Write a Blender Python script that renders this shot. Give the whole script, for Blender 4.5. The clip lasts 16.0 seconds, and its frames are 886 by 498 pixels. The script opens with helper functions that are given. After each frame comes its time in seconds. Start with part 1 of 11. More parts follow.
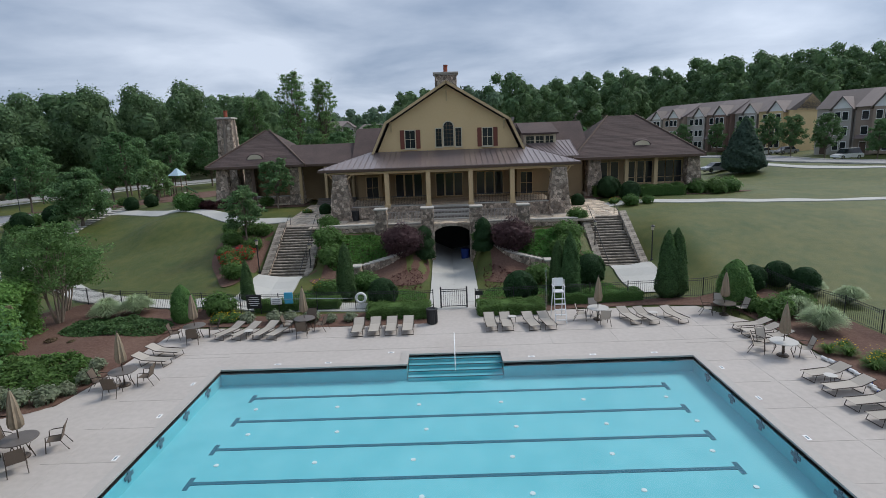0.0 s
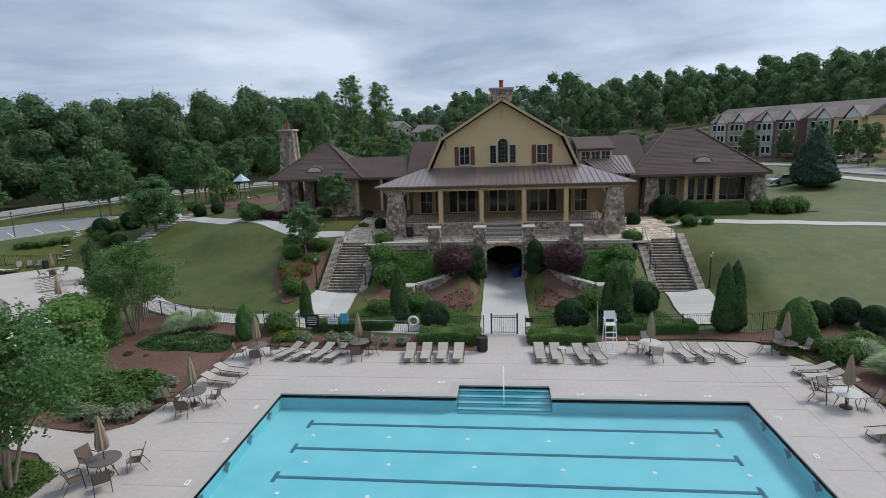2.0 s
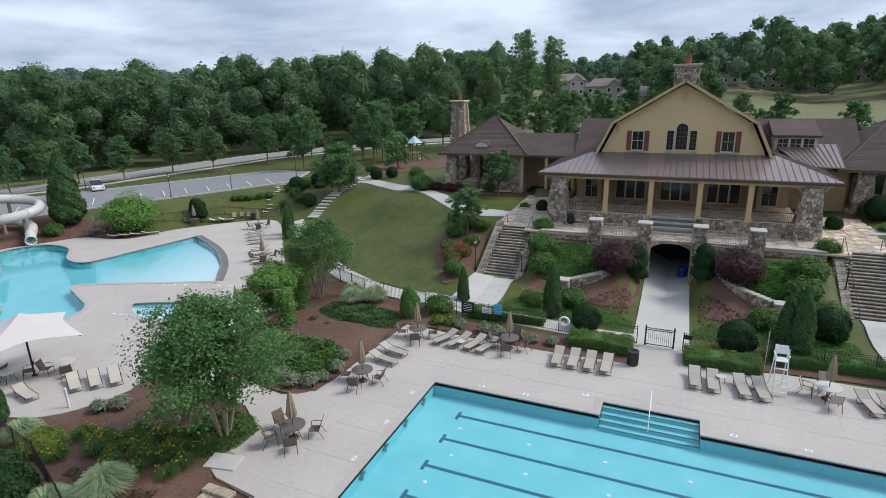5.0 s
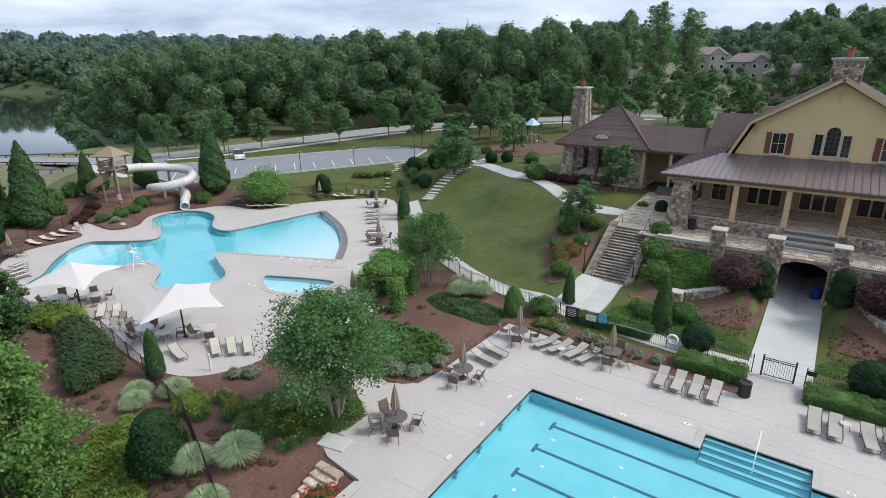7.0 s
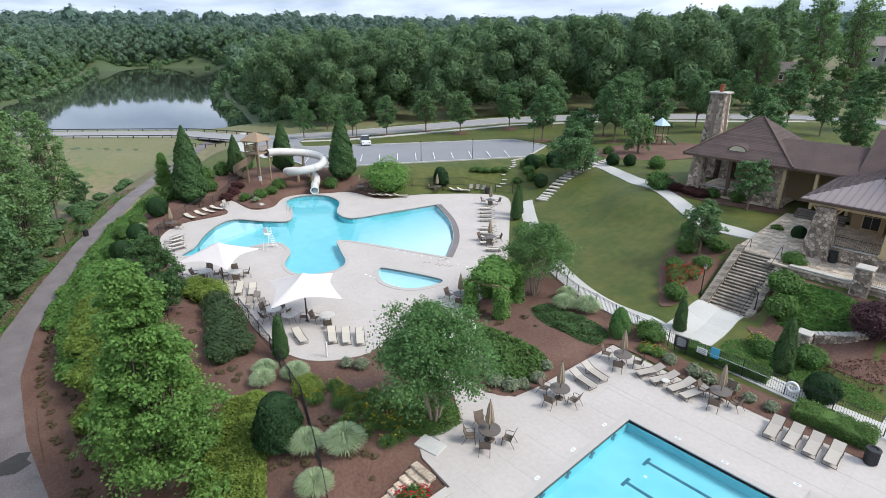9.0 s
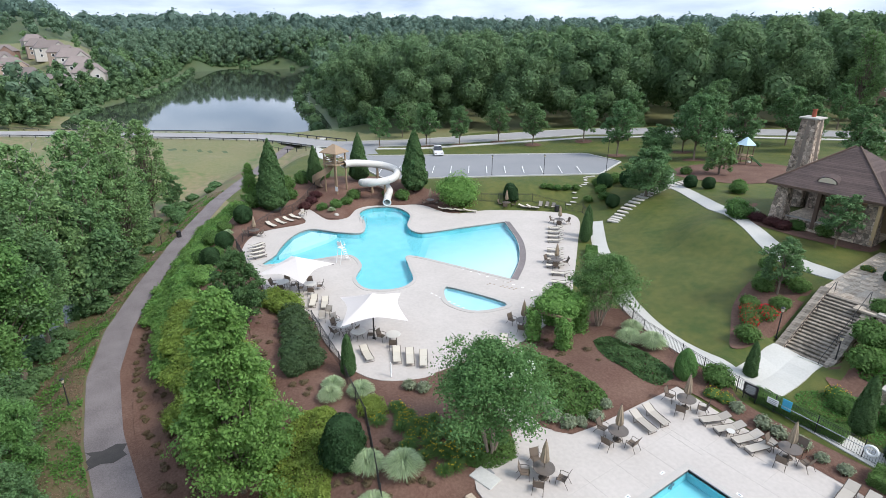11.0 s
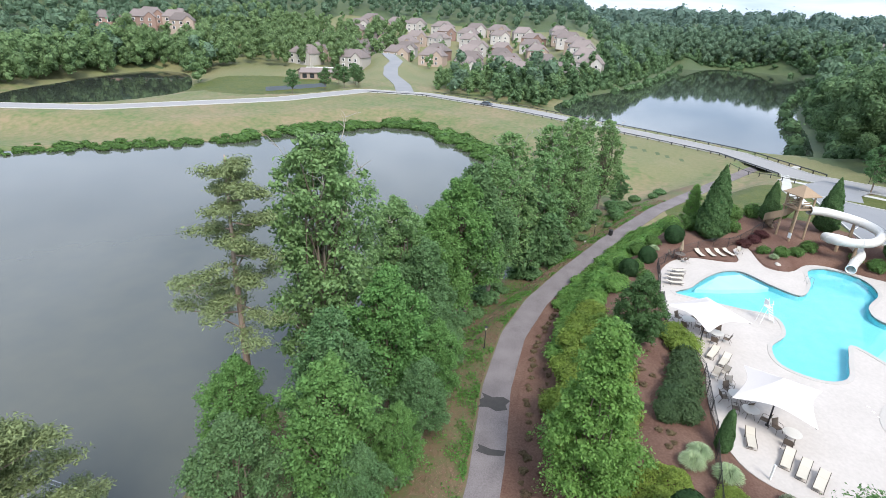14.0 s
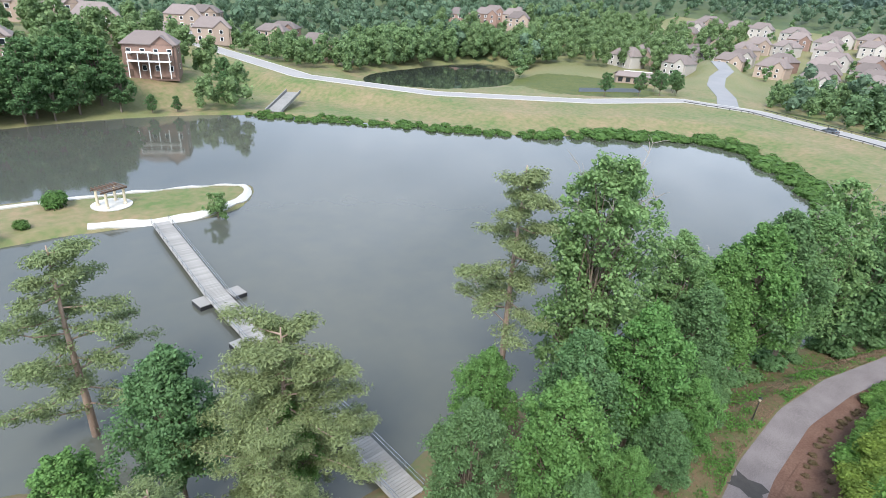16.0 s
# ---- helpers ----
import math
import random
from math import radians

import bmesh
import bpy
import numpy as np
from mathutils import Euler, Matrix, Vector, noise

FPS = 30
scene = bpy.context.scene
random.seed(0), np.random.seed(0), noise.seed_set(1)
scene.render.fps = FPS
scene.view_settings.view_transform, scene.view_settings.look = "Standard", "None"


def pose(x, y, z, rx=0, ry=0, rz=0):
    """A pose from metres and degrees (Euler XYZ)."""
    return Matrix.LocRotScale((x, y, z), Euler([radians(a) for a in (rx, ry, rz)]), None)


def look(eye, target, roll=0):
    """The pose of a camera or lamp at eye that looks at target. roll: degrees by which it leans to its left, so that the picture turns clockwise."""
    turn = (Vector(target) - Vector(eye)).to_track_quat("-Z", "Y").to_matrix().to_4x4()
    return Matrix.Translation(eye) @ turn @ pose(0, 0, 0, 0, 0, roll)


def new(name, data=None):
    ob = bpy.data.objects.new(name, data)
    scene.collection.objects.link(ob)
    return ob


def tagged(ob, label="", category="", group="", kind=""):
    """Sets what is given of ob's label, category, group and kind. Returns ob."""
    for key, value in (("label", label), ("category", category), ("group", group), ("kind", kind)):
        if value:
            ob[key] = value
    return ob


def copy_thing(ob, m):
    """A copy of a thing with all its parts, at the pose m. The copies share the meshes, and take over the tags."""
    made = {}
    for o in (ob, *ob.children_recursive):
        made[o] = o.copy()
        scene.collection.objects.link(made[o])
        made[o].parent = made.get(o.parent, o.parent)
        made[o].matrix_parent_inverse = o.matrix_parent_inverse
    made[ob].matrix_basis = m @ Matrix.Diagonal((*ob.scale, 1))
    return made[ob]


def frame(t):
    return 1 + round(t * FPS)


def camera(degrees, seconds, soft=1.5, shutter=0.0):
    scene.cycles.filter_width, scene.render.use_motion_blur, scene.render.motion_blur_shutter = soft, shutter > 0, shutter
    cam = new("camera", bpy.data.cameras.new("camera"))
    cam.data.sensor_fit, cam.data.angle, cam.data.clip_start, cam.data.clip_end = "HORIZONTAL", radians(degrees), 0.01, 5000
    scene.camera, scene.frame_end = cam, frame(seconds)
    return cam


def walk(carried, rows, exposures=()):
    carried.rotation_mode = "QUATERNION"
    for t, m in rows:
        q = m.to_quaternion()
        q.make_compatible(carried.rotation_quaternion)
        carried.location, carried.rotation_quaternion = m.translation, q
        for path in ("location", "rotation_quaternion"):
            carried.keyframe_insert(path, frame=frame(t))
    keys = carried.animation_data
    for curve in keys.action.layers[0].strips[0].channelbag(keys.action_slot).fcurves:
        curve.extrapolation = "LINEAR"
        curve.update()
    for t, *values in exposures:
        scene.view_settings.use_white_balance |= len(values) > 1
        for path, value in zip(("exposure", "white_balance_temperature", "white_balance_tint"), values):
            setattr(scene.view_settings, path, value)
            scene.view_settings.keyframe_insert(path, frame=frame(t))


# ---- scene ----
cam = camera(77.8, 16.0, soft=0.4)
# seconds, x, y, z, and the turn about x, y, z in degrees
ROWS = [
    (0, 0.20, -1.44, 10.50, 78.91, 2.09, 0.35),
    (0.5, 0.18, -1.50, 10.96, 78.87, 2.07, 0.59),
    (1, 0.18, -1.57, 11.50, 78.82, 2.02, 1.92),
    (1.5, 0.20, -1.62, 11.99, 78.81, 1.96, 3.48),
    (2, 0.25, -1.67, 12.54, 78.68, 1.86, 5.90),
    (2.5, 0.28, -1.72, 13.10, 78.03, 1.77, 8.51),
    (3, 0.28, -1.68, 13.67, 76.98, 1.63, 11.54),
    (3.5, 0.28, -1.66, 14.19, 76.11, 1.51, 14.49),
    (4, 0.33, -1.65, 14.75, 75.19, 1.38, 17.59),
    (6.5, 0.66, -1.86, 17.59, 71.55, 0.81, 31.68),
    (7, 0.62, -1.75, 18.14, 70.79, 0.59, 35.26),
    (7.5, 0.65, -1.69, 18.67, 70.07, 0.39, 38.85),
    (8, 0.66, -1.72, 19.21, 69.28, 0.13, 42.28),
    (8.5, 0.73, -1.79, 19.76, 69.01, -0.02, 45.00),
    (9, 0.82, -1.82, 20.33, 68.99, -0.13, 47.77),
    (11.5, 1.05, -1.89, 23.22, 68.87, -0.52, 60.49),
    (12, 1.00, -2.01, 23.75, 68.66, -1.08, 68.33),
    (12.5, 1.02, -2.02, 24.16, 68.31, -1.60, 77.43),
    (13, 1.06, -1.98, 24.58, 67.91, -2.16, 86.34),
    (13.5, 1.07, -1.97, 24.98, 67.54, -2.60, 93.75),
    (14, 1.08, -1.97, 25.37, 67.14, -2.94, 101.37),
    (14.5, 1.06, -2.03, 25.73, 66.73, -3.24, 108.48),
    (15, 1.17, -2.05, 26.17, 66.21, -3.53, 116.45),
    (15.5, 1.24, -2.11, 26.55, 65.68, -3.67, 123.93),
    (16, 1.33, -2.19, 26.97, 65.07, -3.95, 132.35),
]
EXPOSURES = [(0.0, 0.04), (3.5, 0.2), (7.0, 0.5), (9.0, 0.74), (12.5, 0.93), (16.0, 1.28)]
walk(cam, [(t, pose(*p)) for t, *p in ROWS], EXPOSURES)

# ---- light: an overcast late-spring day ----
world = bpy.data.worlds.new("sky")
scene.world = world
world.use_nodes = True
wt = world.node_tree
wt.nodes.clear()


def wnode(kind, **inputs):
    n = wt.nodes.new(kind)
    for k, v in inputs.items():
        n.inputs[k].default_value = v
    return n


SUN_EL, SUN_AZ = 48.0, 62.0  # degrees; azimuth clockwise from +y
sky = wnode("ShaderNodeTexSky")
sky.sky_type, sky.sun_disc = "NISHITA", False
sky.sun_elevation, sky.sun_rotation = radians(SUN_EL), radians(SUN_AZ)
wcoord = wnode("ShaderNodeTexCoord")
wsep = wnode("ShaderNodeSeparateXYZ")
wt.links.new(wcoord.outputs["Generated"], wsep.inputs[0])
# cloud sheet: the direction divided by its height gives a flat layer seen from below
wadd = wnode("ShaderNodeMath")
wadd.operation = "ADD"
wadd.inputs[1].default_value = 0.16
wabs = wnode("ShaderNodeMath")
wabs.operation = "ABSOLUTE"
wt.links.new(wsep.outputs[2], wabs.inputs[0])
wt.links.new(wabs.outputs[0], wadd.inputs[0])
wdiv = wnode("ShaderNodeVectorMath")
wdiv.operation = "DIVIDE"
wcomb = wnode("ShaderNodeCombineXYZ")
for i in range(3):
    wt.links.new(wadd.outputs[0], wcomb.inputs[i])
wt.links.new(wcoord.outputs["Generated"], wdiv.inputs[0])
wt.links.new(wcomb.outputs[0], wdiv.inputs[1])
wnoise = wnode("ShaderNodeTexNoise", Scale=0.85, Detail=6.0, Roughness=0.52, Distortion=0.25)
wt.links.new(wdiv.outputs[0], wnoise.inputs["Vector"])
wramp = wnode("ShaderNodeValToRGB")
wramp.color_ramp.elements[0].position, wramp.color_ramp.elements[0].color = 0.36, (0.29, 0.37, 0.51, 1)
wramp.color_ramp.elements[1].position, wramp.color_ramp.elements[1].color = 0.68, (0.64, 0.72, 0.86, 1)
wt.links.new(wnoise.outputs["Fac"], wramp.inputs[0])
bg_sky = wnode("ShaderNodeBackground", Strength=0.07)
bg_cloud = wnode("ShaderNodeBackground", Strength=1.0)
wt.links.new(sky.outputs[0], bg_sky.inputs[0])
wt.links.new(wramp.outputs[0], bg_cloud.inputs[0])
# the cloud sheet is brighter towards the hidden sun
wdot = wnode("ShaderNodeVectorMath")
wdot.operation = "DOT_PRODUCT"
wdot.inputs[1].default_value = (math.sin(radians(SUN_AZ)) * math.cos(radians(SUN_EL)), math.cos(radians(SUN_AZ)) * math.cos(radians(SUN_EL)), math.sin(radians(SUN_EL)))
wt.links.new(wcoord.outputs["Generated"], wdot.inputs[0])
wpos = wnode("ShaderNodeMath")
wpos.operation = "MAXIMUM"
wpos.inputs[1].default_value = 0.0
wpow = wnode("ShaderNodeMath")
wpow.operation = "POWER"
wpow.inputs[1].default_value = 5.0
wglow = wnode("ShaderNodeMath")
wglow.operation = "MULTIPLY_ADD"
wglow.inputs[1].default_value, wglow.inputs[2].default_value = 0.85, 1.06
wt.links.new(wdot.outputs["Value"], wpos.inputs[0])
wt.links.new(wpos.outputs[0], wpow.inputs[0])
wt.links.new(wpow.outputs[0], wglow.inputs[0])
wt.links.new(wglow.outputs[0], bg_cloud.inputs["Strength"])
wmix = wnode("ShaderNodeMixShader", Fac=0.9)
wt.links.new(bg_sky.outputs[0], wmix.inputs[1])
wt.links.new(bg_cloud.outputs[0], wmix.inputs[2])
wout = wnode("ShaderNodeOutputWorld")
wt.links.new(wmix.outputs[0], wout.inputs[0])

sun = new("sun", bpy.data.lights.new("sun", "SUN"))
sun.data.energy, sun.data.angle, sun.data.color = 2.1, radians(20), (1.0, 0.96, 0.9)
az, el = radians(SUN_AZ), radians(SUN_EL)
sun.matrix_world = look((60, 60, 80), (60 - math.sin(az) * math.cos(el), 60 - math.cos(az) * math.cos(el), 80 - math.sin(el)))

# ---- materials ----
def material(name, color, rough=0.7, metal=0.0, alt=None, scale=2.0, fine=25.0, amount=0.6, bump=0.15, bump_scale=None, island=0.0, objvar=0.0, spec=0.35, transl=0.0, stretch=(1, 1, 1)):
    """A node material: base colour mixed with alt by two scales of noise, with fine relief.
    island, objvar: spread of brightness from piece to piece."""
    m = bpy.data.materials.new(name)
    m.use_nodes = True
    nt = m.node_tree
    nt.nodes.clear()
    N, L = nt.nodes.new, nt.links.new
    out = N("ShaderNodeOutputMaterial")
    b = N("ShaderNodeBsdfPrincipled")
    L(b.outputs[0], out.inputs[0])
    b.inputs["Roughness"].default_value = rough
    b.inputs["Metallic"].default_value = metal
    b.inputs["Specular IOR Level"].default_value = spec
    alt = alt or tuple(c * 0.7 for c in color)
    co = N("ShaderNodeTexCoord")
    mp = N("ShaderNodeMapping")
    mp.inputs["Scale"].default_value = stretch
    L(co.outputs["Object"], mp.inputs[0])
    n1 = N("ShaderNodeTexNoise")
    n1.inputs["Scale"].default_value, n1.inputs["Detail"].default_value = scale, 4
    n2 = N("ShaderNodeTexNoise")
    n2.inputs["Scale"].default_value, n2.inputs["Detail"].default_value = fine, 3
    L(mp.outputs[0], n1.inputs["Vector"])
    L(mp.outputs[0], n2.inputs["Vector"])
    add = N("ShaderNodeMath")
    add.operation = "MULTIPLY_ADD"
    add.inputs[1].default_value, add.inputs[2].default_value = 0.5, 0.0
    L(n2.outputs["Fac"], add.inputs[0])
    add2 = N("ShaderNodeMath")
    add2.operation = "MULTIPLY_ADD"
    add2.inputs[1].default_value = 0.5
    L(n1.outputs["Fac"], add2.inputs[0])
    L(add.outputs[0], add2.inputs[2])
    rng_node = N("ShaderNodeMapRange")
    rng_node.inputs["From Min"].default_value, rng_node.inputs["From Max"].default_value = 0.35, 0.65
    rng_node.inputs["To Max"].default_value = amount
    L(add2.outputs[0], rng_node.inputs["Value"])
    mix = N("ShaderNodeMix")
    mix.data_type = "RGBA"
    mix.inputs["A"].default_value, mix.inputs["B"].default_value = (*color, 1), (*alt, 1)
    L(rng_node.outputs[0], mix.inputs["Factor"])
    col = mix.outputs["Result"]
    if island or objvar:
        hsv = N("ShaderNodeHueSaturation")
        L(col, hsv.inputs["Color"])
        if island:
            src = N("ShaderNodeNewGeometry").outputs["Random Per Island"]
        else:
            src = N("ShaderNodeObjectInfo").outputs["Random"]
        spread = island or objvar
        mr = N("ShaderNodeMapRange")
        mr.inputs["To Min"].default_value, mr.inputs["To Max"].default_value = 1 - spread, 1 + spread
        L(src, mr.inputs["Value"])
        L(mr.outputs[0], hsv.inputs["Value"])
        if island and objvar:
            mr2 = N("ShaderNodeMapRange")
            mr2.inputs["To Min"].default_value, mr2.inputs["To Max"].default_value = 0.5 - objvar * 0.035, 0.5 + objvar * 0.035
            L(N("ShaderNodeObjectInfo").outputs["Random"], mr2.inputs["Value"])
            L(mr2.outputs[0], hsv.inputs["Hue"])
        col = hsv.outputs["Color"]
    L(col, b.inputs["Base Color"])
    if bump:
        bp = N("ShaderNodeBump")
        bp.inputs["Strength"].default_value, bp.inputs["Distance"].default_value = bump, 0.05
        if bump_scale:
            n3 = N("ShaderNodeTexNoise")
            n3.inputs["Scale"].default_value, n3.inputs["Detail"].default_value = bump_scale, 3
            L(mp.outputs[0], n3.inputs["Vector"])
            L(n3.outputs["Fac"], bp.inputs["Height"])
        else:
            L(n2.outputs["Fac"], bp.inputs["Height"])
        L(bp.outputs[0], b.inputs["Normal"])
    if transl:
        tr = N("ShaderNodeBsdfTranslucent")
        L(col, tr.inputs["Color"])
        ms = N("ShaderNodeMixShader")
        ms.inputs[0].default_value = transl
        L(b.outputs[0], ms.inputs[1])
        L(tr.outputs[0], ms.inputs[2])
        L(ms.outputs[0], out.inputs[0])
    return m


def leaf_mat(name, color, alt, island=0.3, objvar=0.25, transl=0.46):
    color, alt = tuple(c * 1.25 for c in color), tuple(c * 1.38 for c in alt)
    return material(name, color, rough=0.65, alt=alt, scale=0.12 if "forest" in name else 0.35, fine=3.0, amount=0.9, bump=0, island=island, objvar=objvar, spec=0.2, transl=transl)


def principled(m):
    return next(n for n in m.node_tree.nodes if n.type == "BSDF_PRINCIPLED")


def water_mat(name, tint, gloss_rough, wave_scale, wave, mixfac=1.0):
    """Clear water: it lets tinted light through and reflects by Fresnel, with small waves."""
    m = bpy.data.materials.new(name)
    m.use_nodes = True
    nt = m.node_tree
    nt.nodes.clear()
    N, L = nt.nodes.new, nt.links.new
    out = N("ShaderNodeOutputMaterial")
    tr = N("ShaderNodeBsdfTransparent")
    tr.inputs[0].default_value = (*tint, 1)
    gl = N("ShaderNodeBsdfGlossy")
    gl.inputs["Roughness"].default_value = gloss_rough
    fr = N("ShaderNodeFresnel")
    fr.inputs[0].default_value = 1.33
    co = N("ShaderNodeTexCoord")
    ns = N("ShaderNodeTexNoise")
    ns.inputs["Scale"].default_value, ns.inputs["Detail"].default_value = wave_scale, 4
    L(co.outputs["Object"], ns.inputs["Vector"])
    bp = N("ShaderNodeBump")
    bp.inputs["Strength"].default_value, bp.inputs["Distance"].default_value = wave, 0.05
    L(ns.outputs["Fac"], bp.inputs["Height"])
    L(bp.outputs[0], gl.inputs["Normal"])
    L(bp.outputs[0], fr.inputs["Normal"])
    mx = N("ShaderNodeMixShader")
    L(fr.outputs[0], mx.inputs[0])
    L(tr.outputs[0], mx.inputs[1])
    L(gl.outputs[0], mx.inputs[2])
    L(mx.outputs[0], out.inputs[0])
    return m


M_GROUND = material("meadow_ground", (0.12, 0.14, 0.052), alt=(0.185, 0.165, 0.082), scale=0.05, fine=1.2, amount=1.0, bump=0.5, bump_scale=6)
M_LAWN = material("lawn_grass", (0.044, 0.070, 0.010), alt=(0.098, 0.102, 0.021), scale=0.3, fine=1.3, amount=1.0, bump=0.5, bump_scale=14)
M_FIELD = material("dry_field_grass", (0.085, 0.130, 0.036), alt=(0.225, 0.172, 0.098), scale=0.085, fine=0.7, amount=1.0, bump=0.5, bump_scale=5)
M_FLOOR = material("forest_floor", (0.155, 0.098, 0.062), alt=(0.078, 0.112, 0.036), scale=0.16, fine=2.0, amount=1.0, bump=0.5)
M_WOODFLOOR = material("undergrowth_green", (0.050, 0.082, 0.030), alt=(0.085, 0.105, 0.045), scale=0.06, fine=0.8, amount=1.0, bump=0.6, bump_scale=2)
M_MULCH = material("pine_straw_mulch", (0.096, 0.047, 0.034), alt=(0.160, 0.096, 0.070), scale=0.35, fine=6.0, amount=1.0, bump=0.7, bump_scale=18, rough=0.95)
M_CONC = material("pool_deck_concrete", (0.475, 0.432, 0.396), alt=(0.395, 0.357, 0.325), scale=0.3, fine=4, amount=0.85, bump=0.08, rough=0.8)
M_PATH = material("sidewalk_concrete", (0.50, 0.49, 0.455), alt=(0.40, 0.39, 0.36), scale=0.5, fine=8, amount=0.7, bump=0.1, rough=0.85)
M_COPING = material("pool_coping", (0.43, 0.40, 0.37), alt=(0.36, 0.33, 0.30), scale=1.0, fine=12, bump=0.1)
# water's absorption is dyed into the plaster: turquoise where deep, pale where shallow
M_PLASTER = material("pool_plaster", (0.155, 0.525, 0.595), alt=(0.22, 0.60, 0.665), scale=0.12, fine=0.8, amount=1.0, bump=0.05, rough=0.6)
M_PLASTER_PALE = material("pool_plaster_pale", (0.46, 0.70, 0.76), alt=(0.38, 0.66, 0.74), scale=0.1, fine=0.7, amount=1.0, bump=0.05, rough=0.6)
M_TILE = material("pool_tile_dark", (0.05, 0.115, 0.16), alt=(0.08, 0.17, 0.21), scale=2, fine=14, bump=0.1, rough=0.3)
M_LANE = material("lane_tile", (0.03, 0.13, 0.19), alt=(0.04, 0.16, 0.22), scale=2, fine=14, bump=0.05, rough=0.3)
M_WATER = water_mat("pool_water", (0.90, 0.97, 0.985), 0.03, 1.6, 0.10)
M_PONDBED = material("pond_bed", (0.040, 0.042, 0.026), alt=(0.030, 0.036, 0.024), scale=0.05, fine=0.6, bump=0)
M_POND = material("pond_water", (0.066, 0.072, 0.063), alt=(0.080, 0.082, 0.066), scale=0.02, fine=0.3, amount=1.0, bump=0.035, bump_scale=1.1, rough=0.06, spec=0.6)
M_LAKE = material("lake_water", (0.030, 0.036, 0.030), alt=(0.036, 0.042, 0.034), scale=0.02, fine=0.3, amount=1.0, bump=0.02, bump_scale=0.8, rough=0.04, spec=0.6)
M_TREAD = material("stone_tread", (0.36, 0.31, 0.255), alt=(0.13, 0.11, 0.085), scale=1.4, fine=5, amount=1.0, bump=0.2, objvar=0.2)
M_ASPHALT = material("asphalt_grey", (0.20, 0.205, 0.215), alt=(0.25, 0.25, 0.255), scale=0.15, fine=10, amount=0.9, bump=0.15, rough=0.9)
M_ROAD = material("road_pale", (0.30, 0.29, 0.285), alt=(0.25, 0.245, 0.24), scale=0.12, fine=8, amount=0.9, bump=0.1, rough=0.9)
M_TRAIL = material("trail_asphalt", (0.205, 0.18, 0.18), alt=(0.125, 0.108, 0.108), scale=0.45, fine=10, amount=1.0, bump=0.2, rough=0.95)
M_TAR = material("fresh_tar", (0.045, 0.042, 0.042), alt=(0.07, 0.065, 0.06), scale=2, fine=14, bump=0.2, rough=0.9)
M_PAINT = material("road_paint", (0.72, 0.72, 0.70), alt=(0.55, 0.55, 0.53), scale=1.0, fine=20, bump=0)
M_CURB = material("kerb_concrete", (0.48, 0.47, 0.44), alt=(0.40, 0.39, 0.36), scale=1.0, fine=10, bump=0.1)
M_FLAG = material("flagstone", (0.72, 0.61, 0.47), alt=(0.30, 0.225, 0.165), scale=1.1, fine=6, amount=1.0, bump=0.2, objvar=0.25)
M_FLAGBED = material("paving_bed", (0.56, 0.48, 0.39), alt=(0.30, 0.245, 0.19), scale=1.0, fine=10, amount=1.0, bump=0.2)
M_STONE = material("field_stone", (0.50, 0.415, 0.335), alt=(0.22, 0.16, 0.12), scale=1.6, fine=8, amount=1.0, bump=0.5, island=0.55)
M_MORTAR = material("stone_mortar", (0.25, 0.205, 0.165), alt=(0.17, 0.14, 0.112), scale=2, fine=14, bump=0.4)
M_CAP = material("cut_stone_cap", (0.46, 0.43, 0.385), alt=(0.36, 0.33, 0.29), scale=1.2, fine=9, bump=0.15)
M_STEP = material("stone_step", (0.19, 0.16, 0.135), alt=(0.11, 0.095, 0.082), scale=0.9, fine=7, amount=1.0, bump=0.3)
M_SHINGLE = material("brown_shingles", (0.105, 0.074, 0.066), alt=(0.066, 0.048, 0.045), scale=0.6, fine=7, amount=1.0, bump=0.3, rough=0.9, island=0.18)
M_METALROOF = material("standing_seam_metal", (0.26, 0.205, 0.195), alt=(0.20, 0.157, 0.148), scale=0.4, fine=4, bump=0.02, rough=0.34, metal=0.35)
M_SIDING = material("ochre_lap_siding", (0.66, 0.49, 0.265), alt=(0.59, 0.43, 0.225), scale=0.4, fine=6, bump=0.04, rough=0.6)
M_TANTRIM = material("tan_trim", (0.55, 0.41, 0.235), alt=(0.46, 0.335, 0.185), scale=0.6, fine=8, bump=0.05, rough=0.55)
M_CREAM = material("cream_trim", (0.58, 0.51, 0.38), alt=(0.50, 0.43, 0.31), scale=0.8, fine=9, bump=0.03, rough=0.5)
M_BROWN = material("brown_fascia", (0.115, 0.075, 0.055), alt=(0.085, 0.056, 0.042), scale=0.8, fine=9, bump=0.05)
M_SHUTTER = material("red_brown_shutter", (0.19, 0.062, 0.042), alt=(0.145, 0.046, 0.033), scale=1, fine=8, bump=0.1)
M_PORCHWALL = material("porch_wall_wood", (0.36, 0.255, 0.145), alt=(0.28, 0.195, 0.11), scale=0.5, fine=6, bump=0.1)
M_GLASS = material("dark_window_glass", (0.018, 0.022, 0.026), alt=(0.03, 0.034, 0.04), scale=0.5, fine=2, bump=0, rough=0.06, spec=0.6)
M_TUNNEL_SHADE = material("tunnel_shade", (0.02, 0.018, 0.016), alt=(0.03, 0.027, 0.024), bump=0)
M_CLAY = material("clay_flue", (0.32, 0.085, 0.045), alt=(0.24, 0.06, 0.035), bump=0.1)
M_BLACK = material("black_metal", (0.018, 0.018, 0.02), alt=(0.03, 0.03, 0.032), bump=0.03, rough=0.45, spec=0.5)
M_RAILPALE = material("pale_rail_metal", (0.42, 0.39, 0.355), alt=(0.33, 0.30, 0.27), bump=0.03, rough=0.45)
